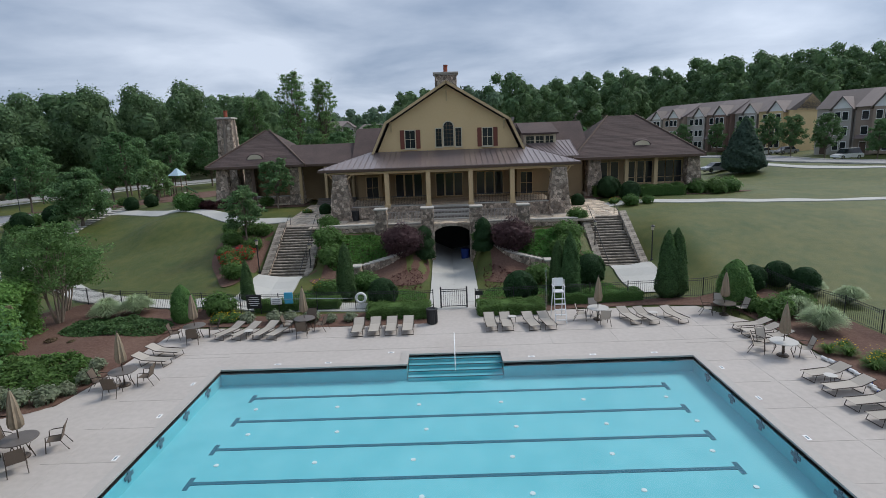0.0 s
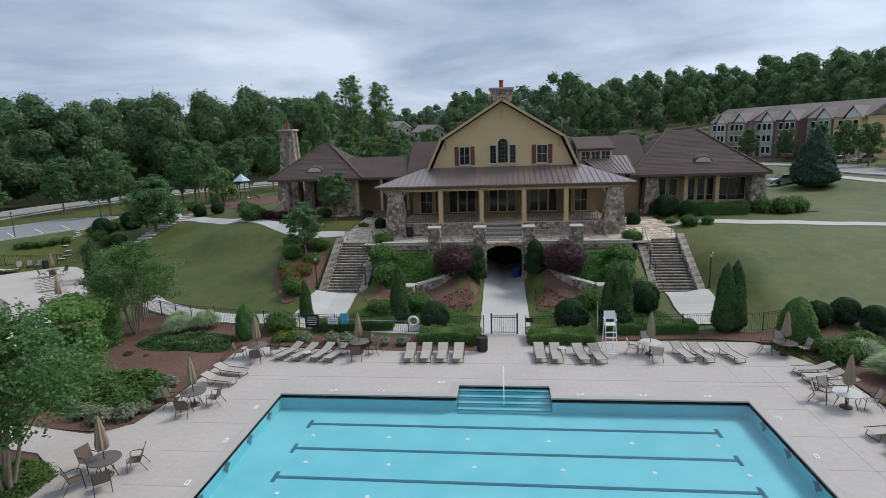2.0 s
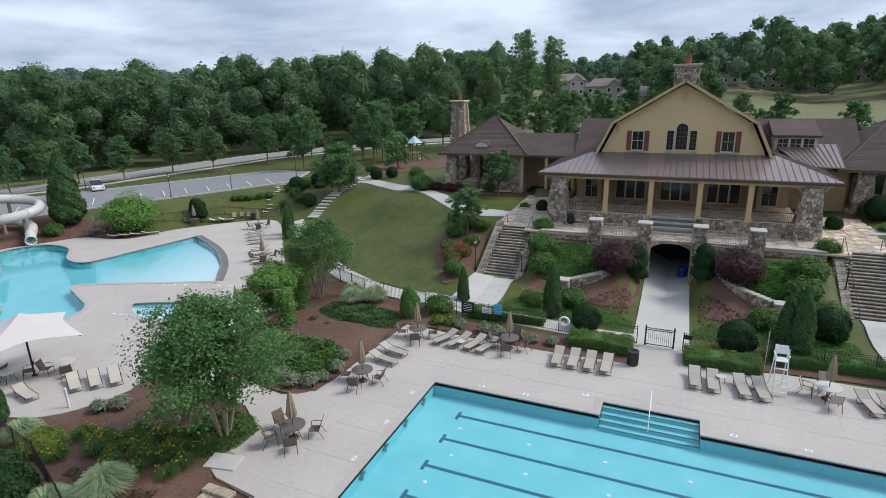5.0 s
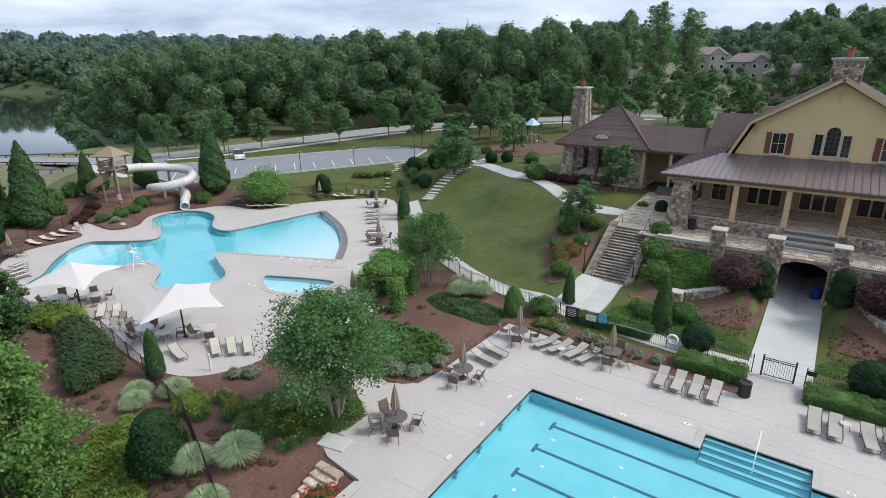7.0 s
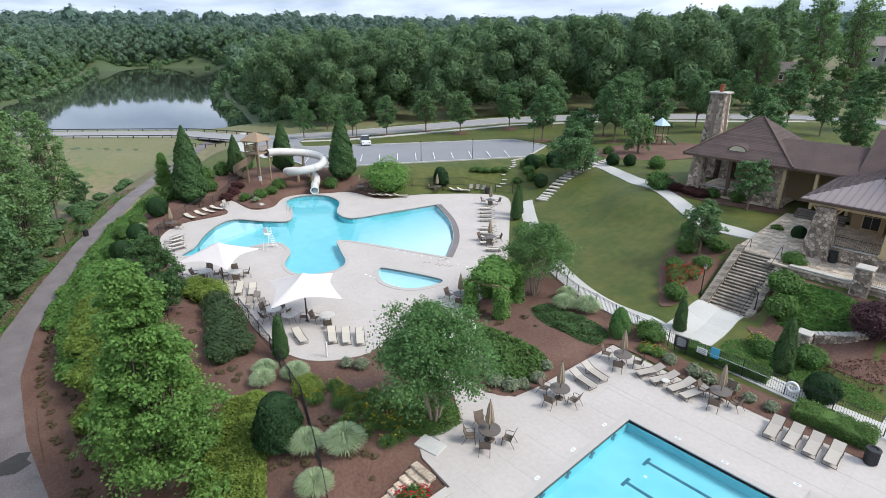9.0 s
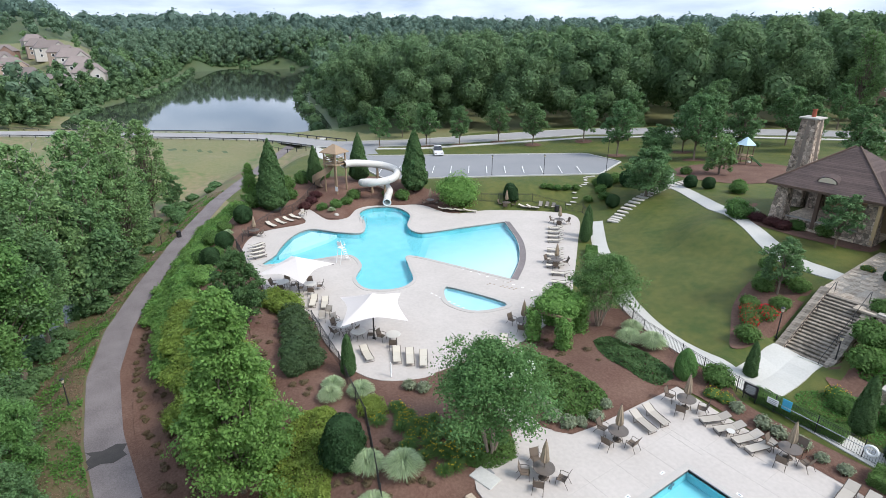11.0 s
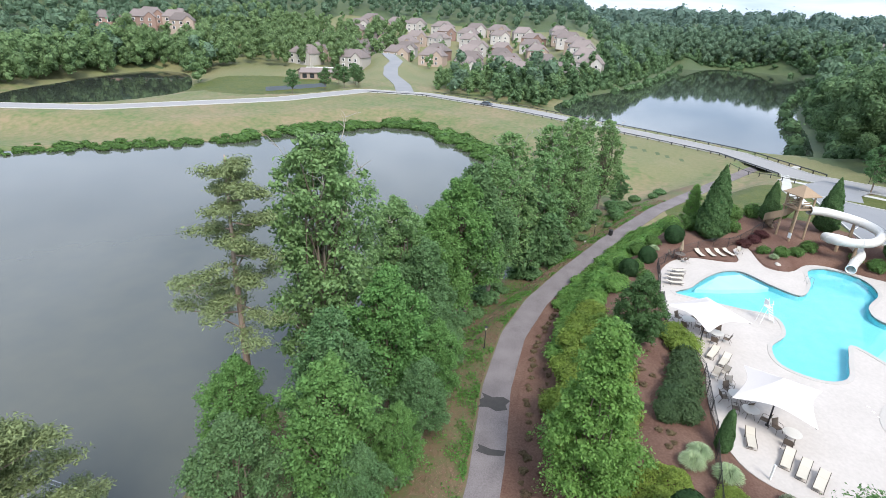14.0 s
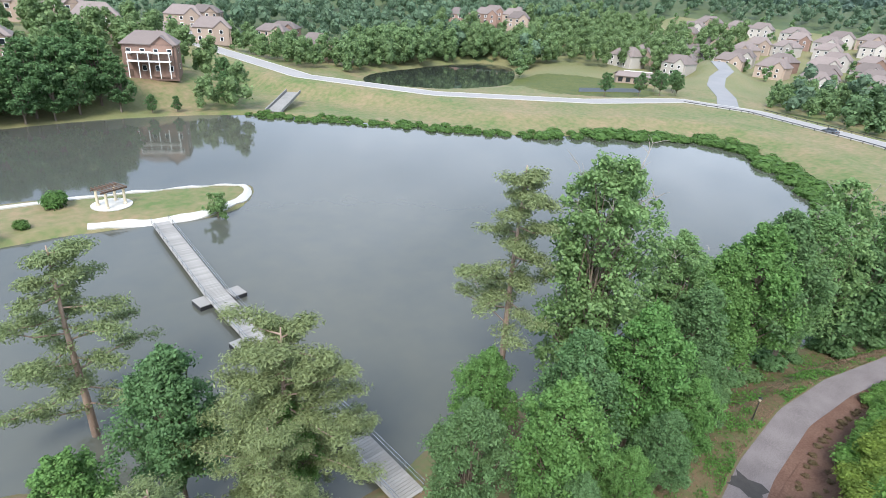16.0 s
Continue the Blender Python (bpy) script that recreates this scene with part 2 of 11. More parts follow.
M_BRONZE = material("bronze_frame", (0.085, 0.066, 0.052), alt=(0.06, 0.047, 0.038), bump=0.03, rough=0.4, metal=0.4)
M_SLING = material("taupe_sling", (0.40, 0.36, 0.31), alt=(0.34, 0.305, 0.26), scale=2, fine=30, bump=0.1, rough=0.8, objvar=0.12)
M_SLINGPALE = material("pale_sling", (0.52, 0.475, 0.40), alt=(0.46, 0.42, 0.35), scale=2, fine=30, bump=0.1, rough=0.8, objvar=0.1)
M_SLINGDARK = material("brown_sling", (0.15, 0.115, 0.088), alt=(0.12, 0.09, 0.07), scale=2, fine=30, bump=0.1, rough=0.8)
M_UMB = material("umbrella_canvas", (0.30, 0.235, 0.165), alt=(0.23, 0.175, 0.12), scale=1.5, fine=10, bump=0.2, rough=0.9)
M_SAIL = material("shade_sail", (0.68, 0.625, 0.595), alt=(0.63, 0.58, 0.55), scale=0.3, fine=6, bump=0.03, rough=0.8, transl=0.15)
M_TABLE = material("mottled_table_top", (0.10, 0.083, 0.072), alt=(0.16, 0.135, 0.115), scale=3, fine=20, bump=0.02, rough=0.35)
M_TABLEPALE = material("pale_table_top", (0.52, 0.50, 0.46), alt=(0.45, 0.43, 0.39), scale=3, fine=20, bump=0.02, rough=0.4)
M_WHITE = material("white_paint", (0.80, 0.80, 0.79), alt=(0.72, 0.72, 0.71), scale=1, fine=12, bump=0.02, rough=0.45)
M_SLIDE = material("slide_fibreglass", (0.58, 0.56, 0.52), alt=(0.50, 0.48, 0.45), scale=0.5, fine=5, bump=0.02, rough=0.35)
M_TIMBER = material("weathered_timber", (0.30, 0.215, 0.14), alt=(0.22, 0.155, 0.10), scale=0.8, fine=10, bump=0.2, stretch=(1, 1, 0.3))
M_GREYWOOD = material("grey_deck_boards", (0.29, 0.28, 0.265), alt=(0.22, 0.21, 0.195), scale=0.8, fine=10, bump=0.2, objvar=0.15)
M_STEEL = material("brushed_steel", (0.62, 0.62, 0.62), alt=(0.5, 0.5, 0.5), metal=1.0, rough=0.25, bump=0)
M_BLUE = material("blue_plastic", (0.02, 0.05, 0.24), alt=(0.015, 0.04, 0.18), bump=0.02, rough=0.4)
M_CYAN = material("cyan_towel", (0.08, 0.42, 0.62), alt=(0.06, 0.34, 0.52), bump=0.2)
M_PALEBLUE = material("pale_blue_panel", (0.34, 0.50, 0.58), alt=(0.46, 0.55, 0.58), scale=1.0, fine=6, bump=0.02, rough=0.5)
M_SPILL = material("weathered_concrete", (0.27, 0.265, 0.25), alt=(0.19, 0.185, 0.175), scale=0.4, fine=3, amount=1.0, bump=0.2, rough=0.9)
M_RUBBER = material("black_rubber", (0.02, 0.02, 0.02), alt=(0.03, 0.03, 0.03), bump=0.05)
M_CARWHITE = material("white_car_paint", (0.75, 0.75, 0.76), alt=(0.7, 0.7, 0.71), bump=0, rough=0.2, spec=0.6)
M_CARGREY = material("grey_car_paint", (0.13, 0.15, 0.18), alt=(0.11, 0.13, 0.16), bump=0, rough=0.2, spec=0.6)
M_CARRED = material("silver_car_paint", (0.42, 0.42, 0.44), alt=(0.38, 0.38, 0.4), bump=0, rough=0.2, metal=0.3)
M_BARK = material("bark", (0.13, 0.098, 0.072), alt=(0.20, 0.165, 0.13), scale=2, fine=12, amount=0.9, bump=0.6, stretch=(1, 1, 0.25))
M_PINEBARK = material("pine_bark", (0.26, 0.175, 0.13), alt=(0.33, 0.26, 0.21), scale=2, fine=10, amount=0.9, bump=0.6, stretch=(1, 1, 0.3))
M_PALEBARK = material("crape_myrtle_bark", (0.26, 0.20, 0.15), alt=(0.34, 0.28, 0.22), scale=2, fine=9, bump=0.2)
M_DEADWOOD = material("dead_pale_wood", (0.31, 0.28, 0.245), alt=(0.24, 0.21, 0.185), scale=2, fine=9, bump=0.2)
M_LEAF_TREE = leaf_mat("maple_leaves", (0.118, 0.200, 0.088), (0.080, 0.150, 0.060))
M_CRAPE = leaf_mat("crape_myrtle_leaves", (0.105, 0.190, 0.066), (0.080, 0.155, 0.052))
M_LEAF_BRIGHT = leaf_mat("bright_leaves", (0.122, 0.228, 0.070), (0.086, 0.178, 0.054))
M_LEAF_FRESH = leaf_mat("fresh_leaves", (0.155, 0.275, 0.074), (0.108, 0.210, 0.057), transl=0.52)
# the haze over the distant hills is put into this bluer leaf colour
M_LEAF_HAZED = leaf_mat("hazed_horizon_forest_leaves", (0.118, 0.172, 0.135), (0.080, 0.130, 0.105), island=0.3, objvar=0)
M_LEAF_FOREST = leaf_mat("forest_leaves", (0.128, 0.198, 0.092), (0.070, 0.125, 0.060), island=0.36)
# lighter than the forest leaves: haze and sunlight put into the green
M_LEAF_GROVE_LIT = leaf_mat("grove_lit_leaves", (0.168, 0.245, 0.112), (0.105, 0.172, 0.074), island=0.34)
# far leaves shifted towards blue, a milder haze painted into the green
M_LEAF_FAR_HAZED = leaf_mat("hazed_far_forest_leaves", (0.130, 0.190, 0.118), (0.082, 0.138, 0.088), island=0.36, objvar=0)
M_LEAF_POPLAR = leaf_mat("poplar_leaves", (0.172, 0.268, 0.112), (0.118, 0.205, 0.078))
M_LEAF_DARK = leaf_mat("holly_leaves", (0.034, 0.076, 0.028), (0.024, 0.056, 0.021))
M_LEAF_CONE = leaf_mat("arborvitae_leaves", (0.078, 0.142, 0.052), (0.056, 0.108, 0.040))
M_LEAF_SHRUB = leaf_mat("shrub_leaves", (0.095, 0.172, 0.048), (0.070, 0.135, 0.038))
M_LEAF_GOLD = leaf_mat("golden_shrub_leaves", (0.185, 0.245, 0.052), (0.132, 0.195, 0.042))
M_LEAF_RED = leaf_mat("purple_maple_leaves", (0.062, 0.030, 0.034), (0.040, 0.021, 0.024), transl=0.15)
M_LEAF_COVER = leaf_mat("groundcover_leaves", (0.090, 0.195, 0.046), (0.062, 0.150, 0.036))
M_LEAF_GREY = leaf_mat("silver_foliage", (0.23, 0.255, 0.175), (0.15, 0.185, 0.11))
M_LEAF_PINE = leaf_mat("pine_needles", (0.185, 0.225, 0.105), (0.135, 0.17, 0.075), transl=0.35)
M_LEAF_LOROP = leaf_mat("burgundy_shrub_leaves", (0.095, 0.036, 0.036), (0.058, 0.028, 0.026))
M_BLADE = leaf_mat("striped_grass_blades", (0.30, 0.36, 0.22), (0.17, 0.24, 0.11), transl=0.2)
M_YELLOW = leaf_mat("yellow_blooms", (0.62, 0.44, 0.03), (0.55, 0.36, 0.02), island=0.2, objvar=0)
M_REDBLOOM = leaf_mat("red_blooms", (0.46, 0.02, 0.03), (0.36, 0.012, 0.02), island=0.25, objvar=0)
M_WHITEBLOOM = leaf_mat("white_blooms", (0.72, 0.74, 0.66), (0.6, 0.62, 0.54), island=0.15, objvar=0)

# ---- tools ----
RNG = np.random.default_rng(7)


class Geo:
    """Vertices and faces of one mesh."""

    def __init__(self):
        self.v, self.f = [], []

    def add(self, verts, faces, m=None):
        n = len(self.v)
        self.v += [tuple(m @ Vector(p)) for p in verts] if m else [tuple(p) for p in verts]
        self.f += [tuple(i + n for i in q) for q in faces]
        return self

    def box(self, c, s, bev=0.0, m=None):
        hx, hy, hz = s[0] / 2, s[1] / 2, s[2] / 2
        b = min(bev, hx * 0.9, hy * 0.9, hz * 0.9)
        if b <= 0:
            vs = [(c[0] + x * hx, c[1] + y * hy, c[2] + z * hz) for z in (-1, 1) for y in (-1, 1) for x in (-1, 1)]
            fs = [(0, 2, 3, 1), (4, 5, 7, 6), (0, 1, 5, 4), (2, 6, 7, 3), (0, 4, 6, 2), (1, 3, 7, 5)]
            return self.add(vs, fs, m)
        vs, idx = [], {}
        for sx in (-1, 1):
            for sy in (-1, 1):
                for sz in (-1, 1):
                    for k in range(3):
                        h = [hx - b, hy - b, hz - b]
                        h[k] += b
                        idx[sx, sy, sz, k] = len(vs)
                        vs.append((c[0] + sx * h[0], c[1] + sy * h[1], c[2] + sz * h[2]))
        fs = []
        for k in range(3):
            i, j = [(1, 2), (2, 0), (0, 1)][k]
            for s_ in (-1, 1):
                loop = []
                for a, d in ((-1, -1), (1, -1), (1, 1), (-1, 1)):
                    key = [0, 0, 0]
                    key[k], key[i], key[j] = s_, a, d
                    loop.append(idx[key[0], key[1], key[2], k])
                fs.append(tuple(loop if s_ > 0 else loop[::-1]))
        for k in range(3):
            i, j = [(1, 2), (2, 0), (0, 1)][k]
            for a in (-1, 1):
                for d in (-1, 1):
                    k0, k1 = [0, 0, 0], [0, 0, 0]
                    k0[i], k0[j], k0[k] = a, d, -1
                    k1[i], k1[j], k1[k] = a, d, 1
                    q = (idx[(*k0, i)], idx[(*k1, i)], idx[(*k1, j)], idx[(*k0, j)])
                    fs.append(q if a * d > 0 else q[::-1])
        for sx in (-1, 1):
            for sy in (-1, 1):
                for sz in (-1, 1):
                    t = (idx[sx, sy, sz, 0], idx[sx, sy, sz, 1], idx[sx, sy, sz, 2])
                    fs.append(t if sx * sy * sz > 0 else t[::-1])
        return self.add(vs, fs, m)

    def tube(self, pts, r, n=8, caps=True):
        """A round bar along points; r is a number or one for each point."""
        pts = [Vector(p) for p in pts]
        rs = r if isinstance(r, (list, tuple)) else [r] * len(pts)
        base, up = len(self.v), Vector((0, 0, 1))
        for i, p in enumerate(pts):
            d = (pts[min(i + 1, len(pts) - 1)] - pts[max(i - 1, 0)]).normalized()
            a = d.cross(up if abs(d.z) < 0.95 else Vector((1, 0, 0))).normalized()
            b = a.cross(d)
            for k in range(n):
                t = 2 * math.pi * k / n
                self.v.append(tuple(p + (a * math.cos(t) + b * math.sin(t)) * rs[i]))
        for i in range(len(pts) - 1):
            for k in range(n):
                q, w = base + i * n, base + (i + 1) * n
                self.f.append((q + k, w + k, w + (k + 1) % n, q + (k + 1) % n))
        if caps:
            self.f.append(tuple(base + k for k in range(n)))
            self.f.append(tuple(base + (len(pts) - 1) * n + k for k in reversed(range(n))))
        return self

    def lathe(self, prof, n=16, c=(0, 0, 0), wobble=None):
        """A turned shape about the z axis from (radius, height) pairs."""
        base = len(self.v)
        for j, (r, z) in enumerate(prof):
            for k in range(n):
                t = 2 * math.pi * k / n
                w = 1 + (wobble(j, k) if wobble else 0)
                self.v.append((c[0] + r * w * math.cos(t), c[1] + r * w * math.sin(t), c[2] + z))
        for j in range(len(prof) - 1):
            for k in range(n):
                q, w = base + j * n, base + (j + 1) * n
                self.f.append((q + k, q + (k + 1) % n, w + (k + 1) % n, w + k))
        self.f.append(tuple(base + k for k in reversed(range(n))))
        self.f.append(tuple(base + (len(prof) - 1) * n + k for k in range(n)))
        return self

    def prism(self, poly, z0, z1):
        """An upright block over a plan outline; z0, z1: numbers or functions of x, y."""
        g0 = z0 if callable(z0) else (lambda x, y: z0)
        g1 = z1 if callable(z1) else (lambda x, y: z1)
        n, base = len(poly), len(self.v)
        area = sum(poly[i][0] * poly[(i + 1) % n][1] - poly[(i + 1) % n][0] * poly[i][1] for i in range(n))
        poly = poly if area > 0 else poly[::-1]
        self.v += [(x, y, g0(x, y)) for x, y in poly] + [(x, y, g1(x, y)) for x, y in poly]
        self.f.append(tuple(base + i for i in reversed(range(n))))
        self.f.append(tuple(base + n + i for i in range(n)))
        for i in range(n):
            j = (i + 1) % n
            self.f.append((base + i, base + j, base + n + j, base + n + i))
        return self

    def slab(self, quad, thick):
        """A four-cornered (or more) plate: the top outline and a copy lowered by thick."""
        n, base = len(quad), len(self.v)
        self.v += [tuple(p) for p in quad] + [(p[0], p[1], p[2] - thick) for p in quad]
        self.f.append(tuple(base + i for i in range(n)))
        self.f.append(tuple(base + n + i for i in reversed(range(n))))
        for i in range(n):
            j = (i + 1) % n
            self.f.append((base + i, base + n + i, base + n + j, base + j))
        return self


def mesh_of(name, geo, mat, smooth=False):
    me = bpy.data.meshes.new(name)
    me.from_pydata(geo.v, [], geo.f)
    me.materials.append(mat)
    if smooth:
        me.polygons.foreach_set("use_smooth", [True] * len(me.polygons))
    me.update()
    return me


def part(name, geo, mat, parent, label="", smooth=False, at=None):
    """One mesh object under a thing or a part; geo may be a ready mesh."""
    ob = new(name, geo if isinstance(geo, bpy.types.Mesh) else mesh_of(name, geo, mat, smooth))
    ob.parent = parent
    if at:
        ob.matrix_basis = at
    return tagged(ob, label)


def thing(name, label, category, at=None, group="", kind=""):
    ob = new(name)
    ob.empty_display_size = 0.2
    if at is not None:
        ob.matrix_basis = at
    return tagged(ob, label, category, group, kind)


def solid(name, geo, mat, label, category, group="", kind="", smooth=False, at=None):
    """A thing of one mesh."""
    ob = new(name, geo if isinstance(geo, bpy.types.Mesh) else mesh_of(name, geo, mat, smooth))
    if at is not None:
        ob.matrix_basis = at
    return tagged(ob, label, category, group, kind)


def array_mesh(name, verts, quads, mat):
    """A mesh from numpy arrays of vertices and four-cornered faces."""
    me = bpy.data.meshes.new(name)
    verts, quads = np.asarray(verts, np.float32), np.asarray(quads, np.int32)
    me.vertices.add(len(verts))
    me.vertices.foreach_set("co", verts.ravel())
    me.loops.add(quads.size)
    me.loops.foreach_set("vertex_index", quads.ravel())
    me.polygons.add(len(quads))
    me.polygons.foreach_set("loop_start", np.arange(len(quads), dtype=np.int32) * quads.shape[1])
    me.update(calc_edges=True)
    me.materials.append(mat)
    return me


def smooth_loop(pts, per=6, closed=True):
    """A smooth curve through corner points (Catmull-Rom)."""
    p = np.asarray(pts, float)
    n, out = len(p), []
    for i in range(n if closed else n - 1):
        a, b, c, d = (p[(i + k) % n] if closed else p[min(max(i + k, 0), n - 1)] for k in (-1, 0, 1, 2))
        for t in np.arange(per) / per:
            out.append(0.5 * (2 * b + (c - a) * t + (2 * a - 5 * b + 4 * c - d) * t * t + (3 * b - a - 3 * c + d) * t ** 3))
    if not closed:
        out.append(p[-1])
    return [tuple(q) for q in out]


def step(a, b, x):
    t = np.clip((np.asarray(x, float) - a) / (b - a), 0, 1)
    return t * t * (3 - 2 * t)


def inside(x, y, poly):
    x, y = np.asarray(x, float), np.asarray(y, float)
    res = np.zeros(x.shape, bool)
    n = len(poly)
    for i in range(n):
        (x0, y0), (x1, y1) = poly[i][:2], poly[(i + 1) % n][:2]
        if y0 == y1:
            continue
        res ^= ((y0 > y) != (y1 > y)) & (x < (x1 - x0) * (y - y0) / (y1 - y0) + x0)
    return res


def line_dist(x, y, pts, closed=False):
    """Distance to a line of points, and the third value of the points at the nearest place."""
    x, y = np.asarray(x, float), np.asarray(y, float)
    best, val = np.full(x.shape, 1e9), np.zeros(x.shape)
    n = len(pts)
    for i in range(n if closed else n - 1):
        p, q = pts[i], pts[(i + 1) % n]
        dx, dy = q[0] - p[0], q[1] - p[1]
        t = np.clip(((x - p[0]) * dx + (y - p[1]) * dy) / (dx * dx + dy * dy + 1e-9), 0, 1)
        d = np.hypot(x - p[0] - t * dx, y - p[1] - t * dy)
        near = d < best
        best = np.where(near, d, best)
        if len(p) > 2:
            val = np.where(near, p[2] + t * (q[2] - p[2]), val)
    return best, val


def signed(x, y, poly):
    d, _ = line_dist(x, y, poly, True)
    return np.where(inside(x, y, poly), -d, d)


# ---- plan of the place (metres) ----
DECK_Z, KIDS_Z, TERRACE_Z, POND_Z, LAKE_Z = 0.0, -0.4, 3.6, -8.0, -7.0
AXIS = 0.35
LAP_POOL = [(-11.16, 9.7), (11.7, 9.7), (11.7, 23.5), (2.6, 23.5), (2.6, 24.8), (-2.1, 24.8), (-2.1, 23.5), (-11.16, 23.5)]
MAIN_DECK = [(-14.3, 2), (17.4, 2), (17.4, 27.0), (15.2, 31.2), (7.0, 31.3), (1.9, 30.4), (1.9, 33.0), (-1.2, 33.0), (-1.2, 29.5), (-9.5, 29.4), (-16.2, 30.0),
             (-16.4, 26.5), (-16.6, 22.0), (-16.9, 20.2), (-18.4, 19.2), (-24.5, 20.2), (-24.5, 18.4), (-19.5, 17.6), (-17.8, 16.4), (-18.0, 13.4), (-16.7, 12.7), (-14.3, 12.4)]
KIDS_POOL = smooth_loop([(-54.6, 15.0), (-57.5, 15.6), (-62.2, 19.1), (-63.7, 22.2), (-60.6, 24.7), (-58.8, 27.0), (-61.8, 29.1), (-66.5, 30.6), (-67.9, 33.4), (-65.9, 36.2),
                         (-61.8, 36.1), (-57.6, 33.2), (-54.4, 33.4), (-53.2, 38.8)], 5)[:-5] + [(-53.3, 38.6), (-52.0, 45.0)] + smooth_loop([(-52.0, 45.0), (-45.4, 41.4), (-40.6, 37.4), (-37.2, 33.2)], 5, False)[1:] + \
    smooth_loop([(-42.6, 30.9), (-48.6, 28.0), (-46.2, 26.4), (-42.7, 24.8), (-41.8, 22.4), (-43.4, 19.9), (-46.4, 20.1), (-49.2, 22.2), (-52.6, 22.4), (-53.4, 19.4)], 5, False)
WADING = smooth_loop([(-39.3, 26.3), (-38.6, 27.2), (-33.5, 29.2), (-33.0, 27.6), (-34.0, 25.5), (-36.6, 24.8)], 4)
KIDS_DECK = smooth_loop([(-66.4, 22.5), (-66.0, 16.5), (-61.5, 13.0), (-55.0, 11.8), (-48.4, 11.6), (-42.0, 13.2), (-36.3, 12.4), (-31.0, 12.6), (-28.4, 14.4), (-27.0, 18.5),
                         (-27.0, 22.0), (-27.6, 27.0), (-30.0, 33.8), (-33.7, 38.6), (-41.0, 47.2), (-47.6, 54.4), (-51.8, 53.2), (-57.3, 46.5), (-59.0, 41.2), (-64.8, 40.0),
                         (-66.6, 37.2), (-68.6, 33.6), (-68.2, 31.0), (-65.4, 28.2), (-66.2, 25.6), (-72.0, 25.4), (-71.0, 23.4)], 4)
LAWN_PATH = smooth_loop([(1.0, 32.9), (-7.0, 33.2), (-13.5, 34.1), (-20.4, 34.9), (-26.6, 38.0), (-32.0, 42.6), (-37.5, 47.2), (-41.8, 51.6), (-44.6, 54.6)], 6, False)
NORTH_PATH = smooth_loop([(-14.0, 50.3), (-16.5, 50.7), (-20.0, 51.9), (-25.0, 55.6), (-33.0, 62.2), (-39.6, 66.8), (-45.0, 70.4), (-50.0, 77.0), (-58.0, 82.0)], 6, False)
STEP_PATH = smooth_loop([(-42.4, 55.4), (-43.4, 60.0), (-44.0, 66.0), (-42.6, 71.0)], 8, False)
EAST_PATH = smooth_loop([(15.0, 52.5), (20.0, 53.0), (27.6, 51.8), (40.5, 50.0), (60.0, 52.0), (82.0, 62.0)], 6, False)
TRAIL = [(16.0, -9.0, -4.6), (-8.0, -4.4, -4.6), (-28.2, -3.3, -4.6), (-39.5, -3.7, -4.6), (-48.6, -3.0, -4.6), (-57.0, -0.9, -4.6), (-66.5, 2.9, -4.6), (-79.9, 9.0, -4.5), (-98.4, 18.8, -4.3), (-115.4, 30.7, -3.9), (-138.0, 47.0, -3.4)]
ROAD = [(122.0, 44.0, 5.4), (86.0, 60.0, 5.3), (66.0, 73.0, 5.2), (58.5, 90.0, 5.2), (60.0, 110.0, 5.3), (50.0, 134.0, 4.9), (10.0, 150.0, 4.4), (-40.0, 142.0, 3.8), (-72.0, 118.0, 2.8), (-90.0, 100.0, 1.6), (-110.0, 66.5, -0.6), (-128.0, 53.0, -2.4),
        (-152.0, 46.0, -3.4), (-168.0, 30.0, -3.7), (-203.0, -12.0, -4.0), (-225.0, -52.0, -4.0), (-222.0, -78.0, -4.0), (-182.0, -96.0, -4.0), (-140.0, -132.0, -4.0), (-119.0, -178.0, -3.6), (-117.0, -262.0, 0.0), (-150.0, -330.0, 5.0)]
SIDE_ROAD = [(-226.0, -62.0, -4.0), (-250.0, -70.0, -3.7), (-276.0, -83.0, -2.6), (-300.0, -90.0, -1.0), (-318.0, -92.0, 1.0), (-340.0, -104.0, 3.5)]
LOT = [(-104.0, 44.5), (-76.0, 40.0), (-56.0, 68.5), (-61.0, 80.0), (-71.5, 82.5), (-98.0, 51.0)]
POND = smooth_loop([(-150, -22), (-174, -52), (-127, -91), (-107, -116), (-82, -145), (-47, -158), (0, -160), (70, -175), (70, -60), (4, -46), (-14, -27), (-32, -25.5), (-45, -20), (-58, -13), (-76, -3), (-100, 4), (-128, -10)], 5)
ISLAND = smooth_loop([(-50, -92), (-43, -83.5), (-35, -81.5), (-22, -85.5), (-9, -88), (20, -92), (40, -102), (20, -112), (-13, -108), (-30, -103), (-45, -97.5)], 5)
LAKE = smooth_loop([(-170, 68), (-190, 40), (-222, 4), (-262, 4), (-340, 40), (-468, 80), (-590, 120), (-590, 200), (-470, 196), (-400, 160), (-290, 110), (-205, 84)], 5)
BACKPOND = smooth_loop([(-146, -172), (-158, -154), (-196, -146), (-228, -162), (-256, -186), (-250, -204), (-205, -200), (-165, -192)], 5)
CLEARING = [(-196, -100), (-236, -76), (-290, -92), (-318, -108), (-296, -150), (-262, -172), (-240, -166), (-200, -140), (-158, -150), (-140, -160), (-132, -148), (-172, -112)]

# ---- ground: one sheet to the horizon ----
def lot_z(x, y):
    return np.clip(1.5 + 0.05 * (np.asarray(x, float) + 69), -3.5, 4.2)


def landing_z(y):
    """The paved landings rise gently towards the building."""
    return 3.6 + 0.05 * np.clip(y - 47, 0, 14)


